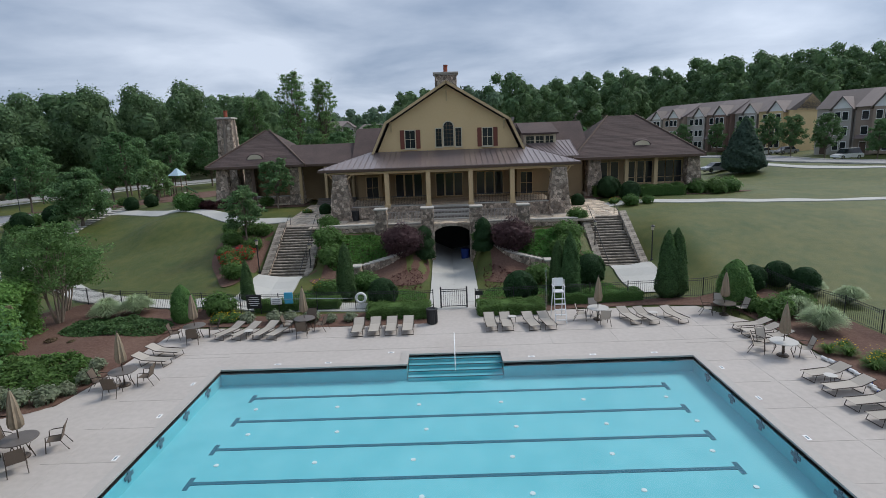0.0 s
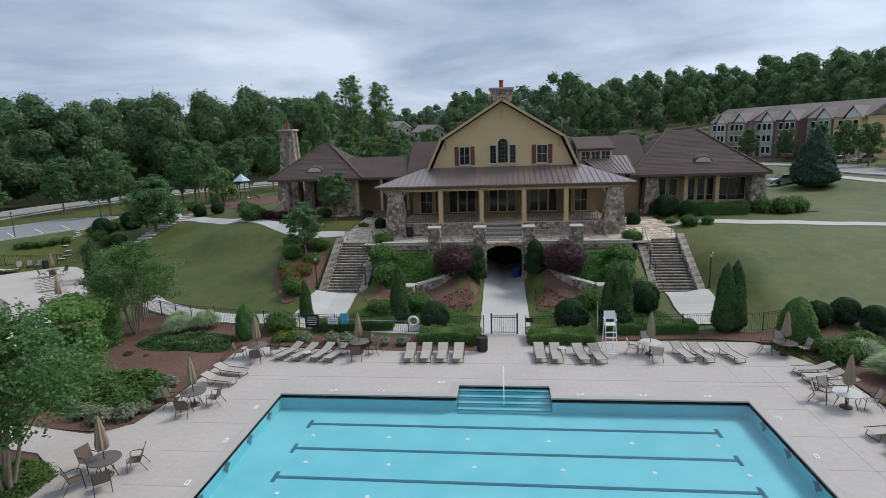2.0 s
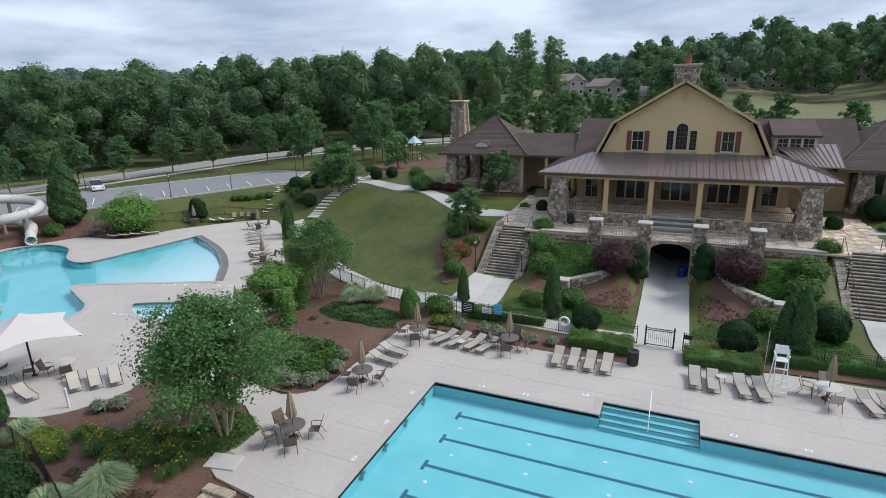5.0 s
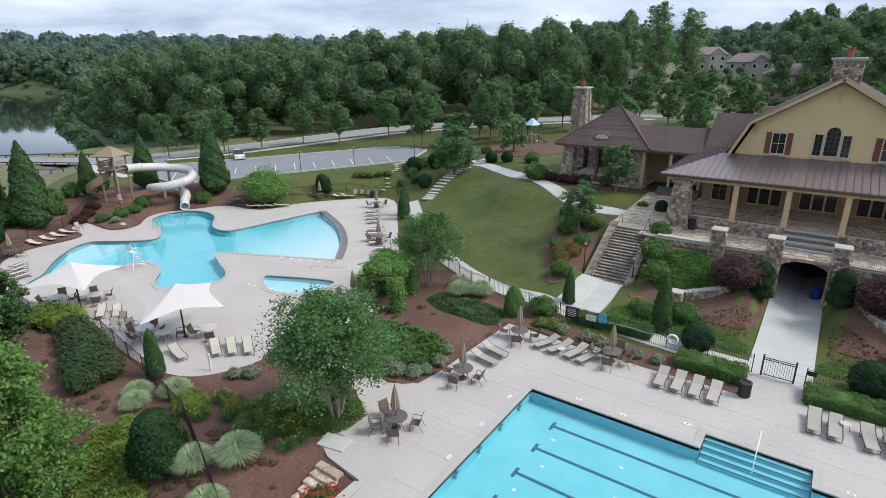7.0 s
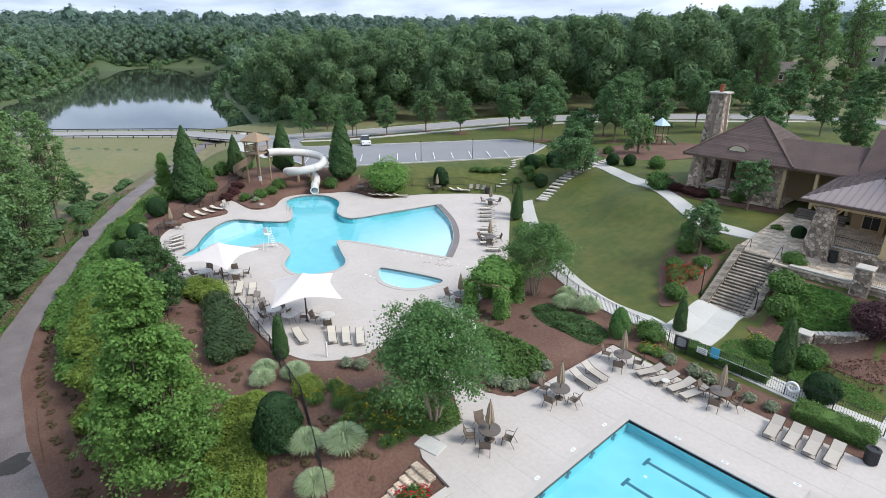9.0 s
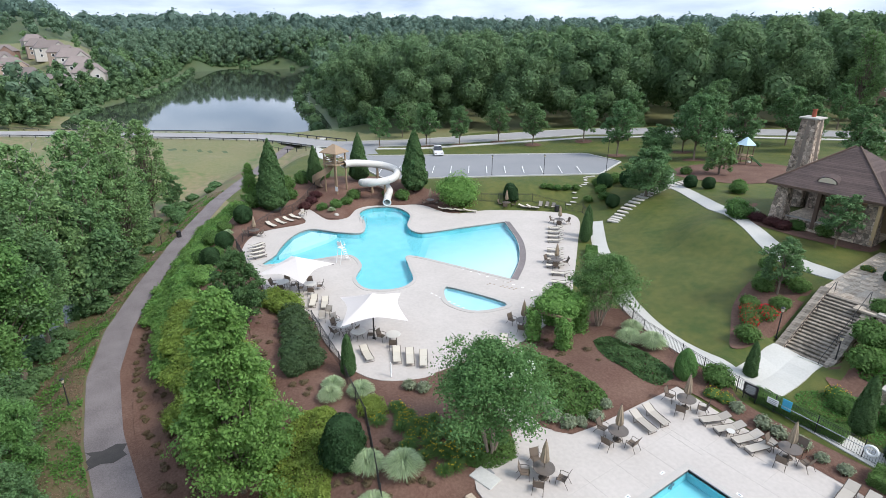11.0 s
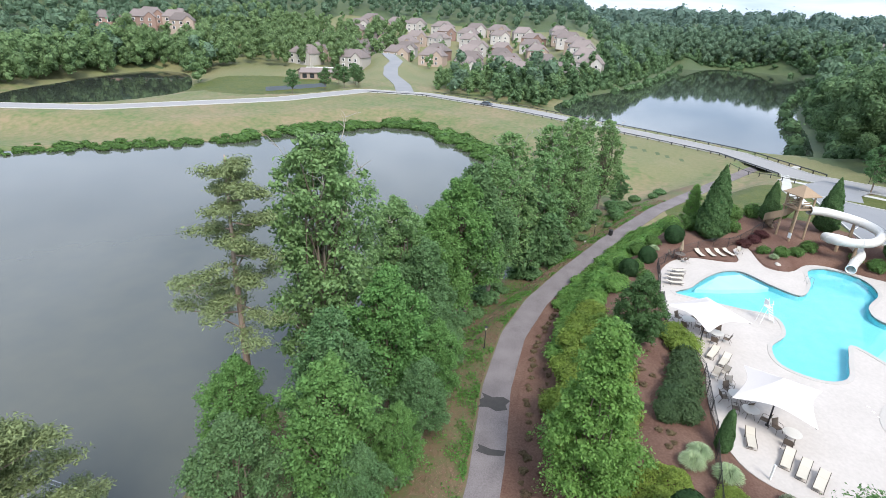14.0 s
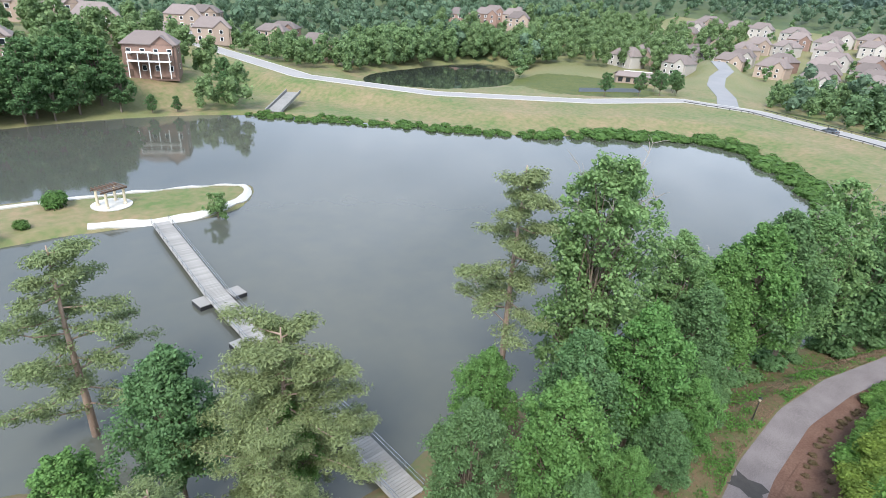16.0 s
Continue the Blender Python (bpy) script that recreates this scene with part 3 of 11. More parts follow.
def terrain(x, y):
    r = np.hypot(x, y)
    s_left = (x + 20) * 0.63 + (y - 34.7) * 0.78
    left = 0.2 + 3.5 * step(0, 17, s_left)
    mid = 2.9 * step(36.5, 45.2, y) + 0.75 * step(45.5, 47, y)
    right = 3.75 * step(29, 48, y)
    wl, wr = 1 - step(-16, -13.5, x), step(16, 19, x)
    g = left * wl + right * wr + mid * (1 - wl - wr)
    g = g + (lot_z(x, y) - g) * step(-30, -62, x)
    g = g + 2.5 * step(60, 150, x) + 2.5 * step(110, 260, y) + 16 * step(260, 1000, r) + 16 * step(900, 3000, r)
    g = g + 25 * step(-270, -500, x) * (1 - step(0, 60, y)) + 12 * step(-190, -420, y)
    yt = np.interp(x, [p[0] for p in TRAIL][::-1], [p[1] for p in TRAIL][::-1])
    q = y - yt
    south = step(14, 1.5, q) * step(-190, -140, x) + step(-140, -190, x) * step(40, -20, y)
    g = g + (-4.6 - g) * np.clip(south, 0, 1) * (1 - step(300, 700, r))
    g = g - 3.6 * step(-2, -17, q) * step(-140, -110, x) * (1 - step(-190, -230, y)) * (1 - step(60, 140, x))
    g = g + 9 * step(215, 330, 0.6 * x + 0.8 * y) * step(10, 80, x)
    g = g + 1.4 * step(98, 116, 0.92 * x + 0.4 * y) * step(70, 90, y) * step(40, 60, x)
    g = g + 10 * step(190, 300, y) * step(-150, -90, x) * (1 - step(10, 60, x))
    far = step(-100, -40, x) * step(-165, -230, y)
    g = g + 5 * far
    g = g + 11 * np.exp(-((x + 338) ** 2 + (y + 256) ** 2) / 70.0 ** 2)
    g = g + 7 * step(-154, -178, y) * step(-98, -82, x)
    g = g + 27 * step(520, 1350, r) * (0.85 + 0.15 * np.sin(x * 0.0041 + 0.7) * np.sin(y * 0.0033))

    def flat(poly, z, margin, g):
        d = signed(x, y, poly)
        return g + (z - g) * step(margin, 0, d)

    def band(pts, half, margin, g, dz=0.0):
        d, z = line_dist(x, y, pts)
        return g + (z + dz - g) * step(half + margin, half, d)

    g = flat(LOT, lot_z(x, y), 6, g)
    g = band(ROAD, 6.5, 12, g, -0.05)
    g = band(SIDE_ROAD, 6, 12, g, -0.05)
    g = band(TRAIL, 1.6, 3.5, g, -0.03)
    g = flat(KIDS_DECK, KIDS_Z - 0.06, 9.0, g)
    g = flat(MAIN_DECK, -0.06, 4.0, g)
    drop = -0.12 - 0.46 * np.clip(12.3 - y, 0, 4.2)
    w = step(-18.2, -16.9, x) * step(-14.0, -14.9, x) * step(6.0, 8.0, y) * step(12.9, 12.2, y)
    g = g + (np.minimum(drop, g) - g) * w
    g = flat([(-13, 45.8), (14, 45.8), (14, 60), (-13, 60)], TERRACE_Z - 0.12, 1.0, g)
    g = flat([(-28, 56.5), (32, 56.5), (32, 80), (-28, 80)], 4.1, 7.0, g)
    for x0, x1, y1 in ((-14.9, -9.0, 58.6), (9.5, 15.6, 56.2)):
        g = flat([(x0, 46.6), (x1, 46.6), (x1, y1), (x0, y1)], landing_z(y) - 0.14, 1.2, g)
    for xc in (-12.75, 13.65):
        ramp = 0.15 + 3.45 * np.clip((y - 40.4) / 6.1, 0, 1) - 0.35
        w = step(2.6, 2.1, np.abs(x - xc)) * step(39.6, 40.6, y) * step(47.6, 46.9, y)
        g = g + (np.minimum(ramp, g) - g) * w
    for poly, bed in ((POND, -10.0), (LAKE, -9.0), (BACKPOND, -9.0)):
        d = signed(x, y, poly)
        rim = (POND_Z if poly is POND else LAKE_Z) + 0.5
        g = np.where(d < 16, g + (rim - g) * step(16, 2, d), g)
        g = g + (bed - g) * step(2.5, -4, d)
    g = band(TRAIL, 1.6, 3.5, g, -0.03)
    d = signed(x, y, ISLAND)
    g = g + (POND_Z + 0.75 - g) * step(1.5, -3, d)
    g = flat([(-1.45, 30), (2.25, 30), (2.25, 60), (-1.45, 60)], -0.08, 0.9, g)
    for poly in (LAP_POOL, KIDS_POOL, WADING):
        g = np.where(signed(x, y, poly) < 1.6, np.minimum(g, -2.2), g)
    return g


def axis_marks(lo, hi, mid_lo, mid_hi):
    dense = np.arange(lo, hi + 0.1, 1.0)
    left = np.arange(mid_lo, lo - 0.1, 2.5)
    right = np.arange(hi + 2.5, mid_hi + 0.1, 2.5)
    grow = np.cumsum(6 * 1.17 ** np.arange(30))
    grow = grow[grow < 4400]
    return np.concatenate([mid_lo - grow[::-1], left, dense, right, mid_hi + grow])


GX, GY = axis_marks(-110, 42, -270, 120), axis_marks(-30, 86, -200, 170)
XX, YY = np.meshgrid(GX, GY)
GZ = terrain(XX, YY)
GZ += 0.04 * np.sin(XX * 0.9 + 1.3 * np.sin(YY * 0.31)) * np.sin(YY * 0.7) * (np.hypot(XX, YY) < 400)


def ground(x, y):
    """Height of the ground sheet at a place (numbers or arrays)."""
    x, y = np.asarray(x, float), np.asarray(y, float)
    i = np.clip(np.searchsorted(GX, x) - 1, 0, len(GX) - 2)
    j = np.clip(np.searchsorted(GY, y) - 1, 0, len(GY) - 2)
    u = (x - GX[i]) / (GX[i + 1] - GX[i])
    v = (y - GY[j]) / (GY[j + 1] - GY[j])
    return (GZ[j, i] * (1 - u) + GZ[j, i + 1] * u) * (1 - v) + (GZ[j + 1, i] * (1 - u) + GZ[j + 1, i + 1] * u) * v


def gz(x, y):
    return float(ground(x, y))


nx, ny = len(GX), len(GY)
ids = np.arange(nx * ny).reshape(ny, nx)
quads = np.stack([ids[:-1, :-1], ids[:-1, 1:], ids[1:, 1:], ids[1:, :-1]], -1).reshape(-1, 4)
ground_mesh = array_mesh("ground", np.stack([XX, YY, GZ], -1).reshape(-1, 3), quads, M_GROUND)
for mat in (M_LAWN, M_FIELD, M_FLOOR, M_MULCH, M_WOODFLOOR):
    ground_mesh.materials.append(mat)
qx, qy = GX[:-1] + np.diff(GX) / 2, GY[:-1] + np.diff(GY) / 2
QX, QY = (a.ravel() for a in np.meshgrid(qx, qy))
yt = np.interp(QX, [p[0] for p in TRAIL][::-1], [p[1] for p in TRAIL][::-1])
slot = np.zeros(len(QX), np.int32)
slot[(QY > yt) & (QX > -110) & (QX < 130) & (QY < 135)] = 1
slot[signed(QX, QY, ISLAND) < 3] = 2
near_road, _ = line_dist(QX, QY, ROAD)
slot[(QX < -84) & (QY < 58) & (QY > yt - 8) & (slot == 0)] = 2
slot[(near_road < 60) & (QX < -60) & (QY < 20)] = 2
slot[(signed(QX, QY, POND) < 26) & (QX < -60) & (QY < -20)] = 2
slot[(QY < yt) & (QY > -60) & (QX > -118) & (slot != 1)] = 3
slot[(np.hypot(QX, QY) > 330)] = 5
slot[(QX < -262) & (QX > -560) & (QY < 60) & (QY > -215)] = 0
slot[np.hypot(QX + 222, QY + 122) < 32] = 1
slot[(signed(QX, QY, LAKE) < 40) & (slot != 2) & (near_road > 16)] = 5
slot[(QY > yt - 0.6) & inside(QX, QY, [(-13.5, -6.0), (-40.0, -6.0), (-86.0, 10.0), (-84.0, 34.0), (-70.0, 43.0), (-60.0, 43.0), (-55.0, 30.0), (-28.0, 33.0), (-26.0, 36.0), (-16.0, 33.0), (-14.0, 20.0)])] = 4
ground_mesh.polygons.foreach_set("material_index", slot)
ground_mesh.polygons.foreach_set("use_smooth", np.ones(len(QX), bool))
tagged(new("ground", ground_mesh), "rolling grassy ground with lawns, meadow and woodland floor", "ground", kind="structure")


def fill(poly, holes=()):
    """Triangles of a plan outline with holes."""
    from mathutils.geometry import tessellate_polygon
    rings = [[Vector((*p, 0)) for p in ring] for ring in (poly, *holes)]
    pts = [p for ring in rings for p in ring]
    return [(p.x, p.y) for p in pts], tessellate_polygon(rings)


def plate(name, poly, z, thick, mat, label, holes=(), category="pavement"):
    """A level slab with holes, sides closed."""
    pts, tris = fill(poly, holes)
    g, n = Geo(), len(pts)
    g.v = [(x, y, z) for x, y in pts] + [(x, y, z - thick) for x, y in pts]
    for t in tris:
        a, b, c = (Vector((*pts[i], 0)) for i in t)
        t = t if (b - a).cross(c - a).z > 0 else t[::-1]
        g.f += [tuple(t), tuple(i + n for i in t[::-1])]
    k = 0
    for ring in (poly, *holes):
        m = len(ring)
        g.f += [(k + i, k + (i + 1) % m, k + n + (i + 1) % m, k + n + i) for i in range(m)]
        k += m
    return solid(name, g, mat, label, category, kind="structure")


def drape(name, poly, mat, label, category="planting bed", lift=0.05, cell=1.0, kind="structure"):
    """A sheet over a plan outline that follows the ground, with a low rim."""
    from mathutils.geometry import delaunay_2d_cdt
    x0, x1 = min(p[0] for p in poly), max(p[0] for p in poly)
    y0, y1 = min(p[1] for p in poly), max(p[1] for p in poly)
    ring = []
    for i in range(len(poly)):
        (ax, ay), (bx, by) = poly[i], poly[(i + 1) % len(poly)]
        k = max(1, int(math.hypot(bx - ax, by - ay) / cell))
        ring += [(ax + (bx - ax) * j / k, ay + (by - ay) * j / k) for j in range(k)]
    xs, ys = np.meshgrid(np.arange(x0 + 0.3, x1, cell), np.arange(y0 + 0.3, y1, cell))
    xs, ys = xs.ravel(), ys.ravel()
    keep = signed(xs, ys, ring) < -0.35 * cell
    pts = [Vector(p) for p in ring] + [Vector(p) for p in zip(xs[keep], ys[keep])]
    edges = [(i, (i + 1) % len(ring)) for i in range(len(ring))]
    co, _, faces, *_ = delaunay_2d_cdt(pts, edges, [], 1, 1e-4)
    cx, cy = np.array([c.x for c in co]), np.array([c.y for c in co])
    cz = ground(cx, cy) + lift
    g = Geo()
    g.v = list(zip(cx.tolist(), cy.tolist(), cz.tolist()))
    g.f = [tuple(f) if (co[f[1]] - co[f[0]]).cross(co[f[2]] - co[f[0]]) > 0 else tuple(f[::-1]) for f in faces]
    ob = solid(name, g, mat, label, category, kind=kind, smooth=True)
    return ob


def ribbon(name, line, width, mat, label, category="path", lift=0.05, off=0.0, cell=1.0, thick=0.12, own_z=False):
    """A strip of paving along a line, following the ground (or its own heights), with its edges turned down."""
    pts = np.asarray(line, float)
    seg = np.hypot(*np.diff(pts[:, :2], axis=0).T)
    s = np.concatenate([[0], np.cumsum(seg)])
    n = max(2, int(s[-1] / cell))
    t = np.linspace(0, s[-1], n)
    x, y = np.interp(t, s, pts[:, 0]), np.interp(t, s, pts[:, 1])
    dx, dy = np.gradient(x), np.gradient(y)
    d = np.hypot(dx, dy) + 1e-9
    nxn, nyn = -dy / d, dx / d
    zc = np.interp(t, s, pts[:, 2]) if own_z else None
    g = Geo()
    for i in range(n):
        for k, u in enumerate((-0.5, -0.5, 0, 0.5, 0.5)):
            px, py = x[i] + nxn[i] * (u * width + off), y[i] + nyn[i] * (u * width + off)
            z = (zc[i] if own_z else gz(px, py)) + lift
            g.v.append((px, py, z - (thick if k in (0, 4) else 0)))
    for i in range(n - 1):
        for k in range(4):
            a, b = i * 5 + k, (i + 1) * 5 + k
            g.f.append((a, b, b + 1, a + 1)[::-1])
    return solid(name, g, mat, label, category, kind="structure")


# ---- pools and decks ----
plate("pool_deck", MAIN_DECK, 0.0, 0.25, M_CONC, "pale broom-finished concrete deck round the lap pool", [LAP_POOL])
plate("pool_deck", KIDS_DECK, KIDS_Z, 0.25, M_CONC, "pale concrete deck round the free-form children's pool", [KIDS_POOL, WADING])


def grow(poly, d):
    """An outline moved outwards by d."""
    p = np.asarray(poly, float)
    a, b = np.roll(p, 1, 0), np.roll(p, -1, 0)
    area = np.sum(p[:, 0] * b[:, 1] - b[:, 0] * p[:, 1])
    e0, e1 = p - a, b - p
    n0 = np.stack([e0[:, 1], -e0[:, 0]], 1) / (np.hypot(*e0.T)[:, None] + 1e-9)
    n1 = np.stack([e1[:, 1], -e1[:, 0]], 1) / (np.hypot(*e1.T)[:, None] + 1e-9)
    n = (n0 + n1) / (1 + np.clip((n0 * n1).sum(1), -0.6, 1))[:, None]
    return [tuple(q) for q in p + n * d * (1 if area > 0 else -1)]


def pool(poly, top, depth, label, floor_mat, water_drop=0.075, coping=0.34):
    basin = thing("swimming_pool", label, "pool", pose(0, 0, 0), kind="structure")
    pts, tris = fill(poly)
    up = [t if (Vector((*pts[t[1]], 0)) - Vector((*pts[t[0]], 0))).cross(Vector((*pts[t[2]], 0)) - Vector((*pts[t[0]], 0))).z > 0 else t[::-1] for t in tris]
    g = Geo()
    g.v, g.f = [(x, y, top - depth) for x, y in pts], [tuple(t) for t in up]
    part("pool_floor", g, floor_mat, basin)
    outer, n = grow(poly, 0.0), len(poly)
    g = Geo()
    g.v = [(x, y, top - 0.16) for x, y in outer] + [(x, y, top - depth) for x, y in outer]
    g.f = [(i, (i + 1) % n, n + (i + 1) % n, n + i) for i in range(n)]
    part("pool_wall", g, floor_mat, basin)
    g = Geo()
    g.v = [(x, y, top - 0.02) for x, y in outer] + [(x, y, top - 0.16) for x, y in outer]
    g.f = [(i, (i + 1) % n, n + (i + 1) % n, n + i) for i in range(n)]
    part("tile_band", g, M_TILE, basin, "dark blue waterline tiles")
    inn, out = grow(poly, -0.05), grow(poly, coping)
    g = Geo()
    g.v = [(x, y, top + 0.03) for x, y in inn] + [(x, y, top + 0.03) for x, y in out] + [(x, y, top - 0.05) for x, y in inn] + [(x, y, top - 0.05) for x, y in out]
    for i in range(n):
        j = (i + 1) % n
        g.f += [(i, j, n + j, n + i), (i, 2 * n + i, 2 * n + j, j), (n + i, n + j, 3 * n + j, 3 * n + i)]
    part("coping", g, M_COPING, basin, "grey-tan bullnose coping")
    g = Geo()
    g.v, g.f = [(x, y, top - water_drop) for x, y in pts], [tuple(t) for t in up]
    w = part("water", g, M_WATER, basin, "clear still turquoise water", smooth=True)
    w.visible_shadow = False
    return basin


lap = pool(LAP_POOL, DECK_Z, 0.8, "rectangular lap pool with dark lane lines and clear water", M_PLASTER)
kids = pool(KIDS_POOL, KIDS_Z, 0.75, "free-form children's pool with a sloped beach entry", M_PLASTER)
wade = pool(WADING, KIDS_Z, 0.45, "small half-round wading pool", M_PLASTER_PALE, coping=0.4)
M_BEACH_TINT = material("beach_depth_tint", (0.155, 0.525, 0.595), alt=(0.22, 0.60, 0.665), scale=0.12, fine=0.8, amount=1.0, bump=0.05, rough=0.6)


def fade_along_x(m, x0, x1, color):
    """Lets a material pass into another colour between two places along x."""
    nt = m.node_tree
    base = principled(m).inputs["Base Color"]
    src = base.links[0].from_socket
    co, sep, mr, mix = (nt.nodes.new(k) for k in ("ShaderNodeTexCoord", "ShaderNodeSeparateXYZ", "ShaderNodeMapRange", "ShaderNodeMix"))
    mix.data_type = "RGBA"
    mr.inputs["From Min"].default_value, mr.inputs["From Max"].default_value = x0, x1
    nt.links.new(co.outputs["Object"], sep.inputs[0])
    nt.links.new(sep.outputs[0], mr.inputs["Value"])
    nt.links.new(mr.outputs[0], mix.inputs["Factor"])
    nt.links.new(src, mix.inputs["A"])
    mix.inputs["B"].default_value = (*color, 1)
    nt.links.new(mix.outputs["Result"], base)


# the depth tint of the water is painted along the slope, palest at the shallow end
fade_along_x(M_BEACH_TINT, -53.0, -41.0, (0.58, 0.74, 0.78))
beach = Geo()
bpts = [(-53.6, 34.2), (-52.1, 44.8), (-45.5, 41.2), (-40.7, 37.3), (-37.5, 33.3), (-42.6, 31.1), (-47.4, 29.0)]
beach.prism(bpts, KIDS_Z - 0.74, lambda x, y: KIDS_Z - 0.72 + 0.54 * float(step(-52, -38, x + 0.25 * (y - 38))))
part("beach_entry", beach, M_BEACH_TINT, kids, "sloped zero-depth entry coloured by water depth, fading to pale")
shelf = Geo().prism([(-57.5, 15.9), (-62.0, 19.4), (-63.4, 22.2), (-60.4, 24.4), (-59.6, 23.0), (-58.2, 19.0)], KIDS_Z - 0.74, KIDS_Z - 0.30)
part("shallow_shelf", shelf, M_PLASTER_PALE, kids, "pale shallow ledge under the water")
arc = smooth_loop([(-52.0, 45.0), (-45.4, 41.4), (-40.6, 37.4), (-37.2, 33.2)], 6, False)
strip = Geo()
for i in range(len(arc) - 1):
    (ax, ay), (bx, by) = arc[i], arc[i + 1]
    ux, uy = 0.5, 0.44
    strip.slab([(ax, ay, KIDS_Z + 0.036), (ax + ux, ay + uy, KIDS_Z + 0.036), (bx + ux, by + uy, KIDS_Z + 0.036), (bx, by, KIDS_Z + 0.036)][::-1], 0.03)
part("drain_strip", strip, M_TRAIL, kids, "dark grey gutter strip along the beach entry")
for i in range(6):
    y = 21.96 - 2.134 * i
    g = Geo().box((AXIS, y, -0.79), (18.9, 0.17, 0.02)).box((-9.1, y, -0.79), (0.17, 0.7, 0.022)).box((9.8, y, -0.79), (0.17, 0.7, 0.022))
    part("lane_line", g, M_LANE, lap, "dark navy lane line with T-shaped ends")
for sx, x in ((-1, -11.15), (1, 11.69)):
    for i in range(6):
        y = 21.96 - 2.134 * i
        g = Geo().box((x - sx * 0.02, y, -0.42), (0.03, 0.16, 0.42)).box((x - sx * 0.02, y, -0.4), (0.032, 0.5, 0.14))
        part("wall_target", g, M_TILE, lap, "dark cross-shaped wall target")
for i in range(4):
    g = Geo().box((0.25, 24.65 - 0.38 * i, -0.18 - 0.15 * i - 0.3), (4.6, 0.38, 0.6))
    part("entry_step", g, M_PLASTER, lap)
    part("step_nosing", Geo().box((0.25, 24.48 - 0.38 * i, -0.17 - 0.15 * i), (4.6, 0.06, 0.03)), M_TILE, lap)
rail = Geo().tube([(0.25, 25.3, 0), (0.25, 25.3, 0.85), (0.25, 25.1, 0.95), (0.25, 23.6, 0.35), (0.25, 23.3, -0.3)], 0.024, 8)
solid("handrail", rail, M_WHITE, "white tubular handrail standing in the entry steps", "handrail")

# small fittings of the lap pool, and joints sawn in its deck
inlet = mesh_of("floor_inlet", Geo().lathe([(0.10, 0), (0.09, 0.02), (0.02, 0.025)], 10), M_WHITE)
for i in range(5):
    for j in range(6):
        ob = new("floor_inlet", inlet)
        ob.parent, ob.matrix_basis = lap, pose(-8.6 + 3.6 * j + 0.4 * (i % 2), 20.9 - 2.13 * i, -0.795)
joints = Geo()
for y in (25.6, 27.6):
    joints.box((AXIS, y, 0.004), (31.0, 0.012, 0.006))
for x in (-13.6, 13.9):
    joints.box((x, 16.0, 0.004), (0.012, 28.0, 0.006))
for i in range(10):
    joints.box((-15.0 + 3.4 * i, 27.3, 0.004), (0.012, 3.3, 0.006))
    for x in (-12.8, 14.6):
        joints.box((x, 4.0 + 2.35 * i, 0.004), (3.0 if x < 0 else 5.2, 0.012, 0.006))
for i in range(8):
    joints.box((0.4, 33.6 + 1.55 * i, gz(0.4, 33.6 + 1.55 * i) + 0.093), (3.3, 0.025, 0.008))
tagged(solid("deck_joint", joints, M_COPING, "fine sealed joints sawn across the pool deck", "deck joints"), kind="structure")

# ---- water of the ponds ----
for poly, z, text in ((POND, POND_Z, "calm grey-green pond reflecting the sky"), (LAKE, LAKE_Z, "dark lake beyond the causeway road"), (BACKPOND, LAKE_Z, "small dark pond beyond the dam road")):
    poly, poly_z = grow(poly, 5.0), z
    pts, tris = fill(poly)
    g = Geo()
    g.v = [(x, y, z) for x, y in pts]
    g.f = [tuple(t) if (Vector((*pts[t[1]], 0)) - Vector((*pts[t[0]], 0))).cross(Vector((*pts[t[2]], 0)) - Vector((*pts[t[0]], 0))).z > 0 else tuple(t[::-1]) for t in tris]
    w = solid("water", g, M_POND if poly_z == POND_Z else M_LAKE, text, "pond", kind="structure", smooth=True)
    w.visible_shadow = False

# ---- roads, parking and paths ----
ribbon("road", ROAD, 8.0, M_ROAD, "pale worn two-lane road with kerbs", "road", lift=0.06, cell=3.0, own_z=True)
ribbon("road", SIDE_ROAD, 7.5, M_ASPHALT, "pale side street that climbs to the houses", "road", lift=0.07, cell=3.0, own_z=True)
for off in (4.15, -4.15):
    ribbon("kerb", ROAD, 0.3, M_CURB, "pale concrete kerb along the road", "kerb", lift=0.18, off=off, cell=3.0, own_z=True, thick=0.2)
ribbon("pavement", ROAD[7:12], 1.6, M_PATH, "concrete sidewalk along the road", "pavement", lift=0.07, off=7.5, cell=3.0, own_z=True)
ribbon("trail", TRAIL, 2.5, M_TRAIL, "worn grey asphalt walking trail", "trail", lift=0.05, cell=1.0)
drape("tar_patch", [(-32.1, -4.35), (-31.7, -4.2), (-31.3, -4.4), (-31.1, -3.4), (-31.3, -2.3), (-31.9, -2.2), (-31.8, -3.3)], M_TAR, "narrow dark tar strip across the trail", "trail patch", 0.075, 0.4)
drape("tar_patch", [(-38.4, -4.9), (-37.8, -4.6), (-37.4, -4.95), (-36.8, -4.8), (-36.4, -5.0), (-36.6, -4.1), (-36.2, -3.4), (-36.6, -2.5), (-37.2, -2.7), (-37.9, -2.35), (-38.3, -3.0), (-38.0, -3.9)], M_TAR, "fresh dark tar patch across the trail", "trail patch", 0.075, 0.6)
lotg = Geo()
n = len(LOT)
lotg.v = [(x, y, float(lot_z(x, y)) + 0.06) for x, y in LOT] + [(x, y, float(lot_z(x, y)) - 0.3) for x, y in LOT]
lotg.f = [tuple(range(n))] + [(i, n + i, n + (i + 1) % n, (i + 1) % n) for i in range(n)]
solid("parking_lot", lotg, M_ASPHALT, "grey asphalt parking lot with white bay lines", "parking lot", kind="structure")
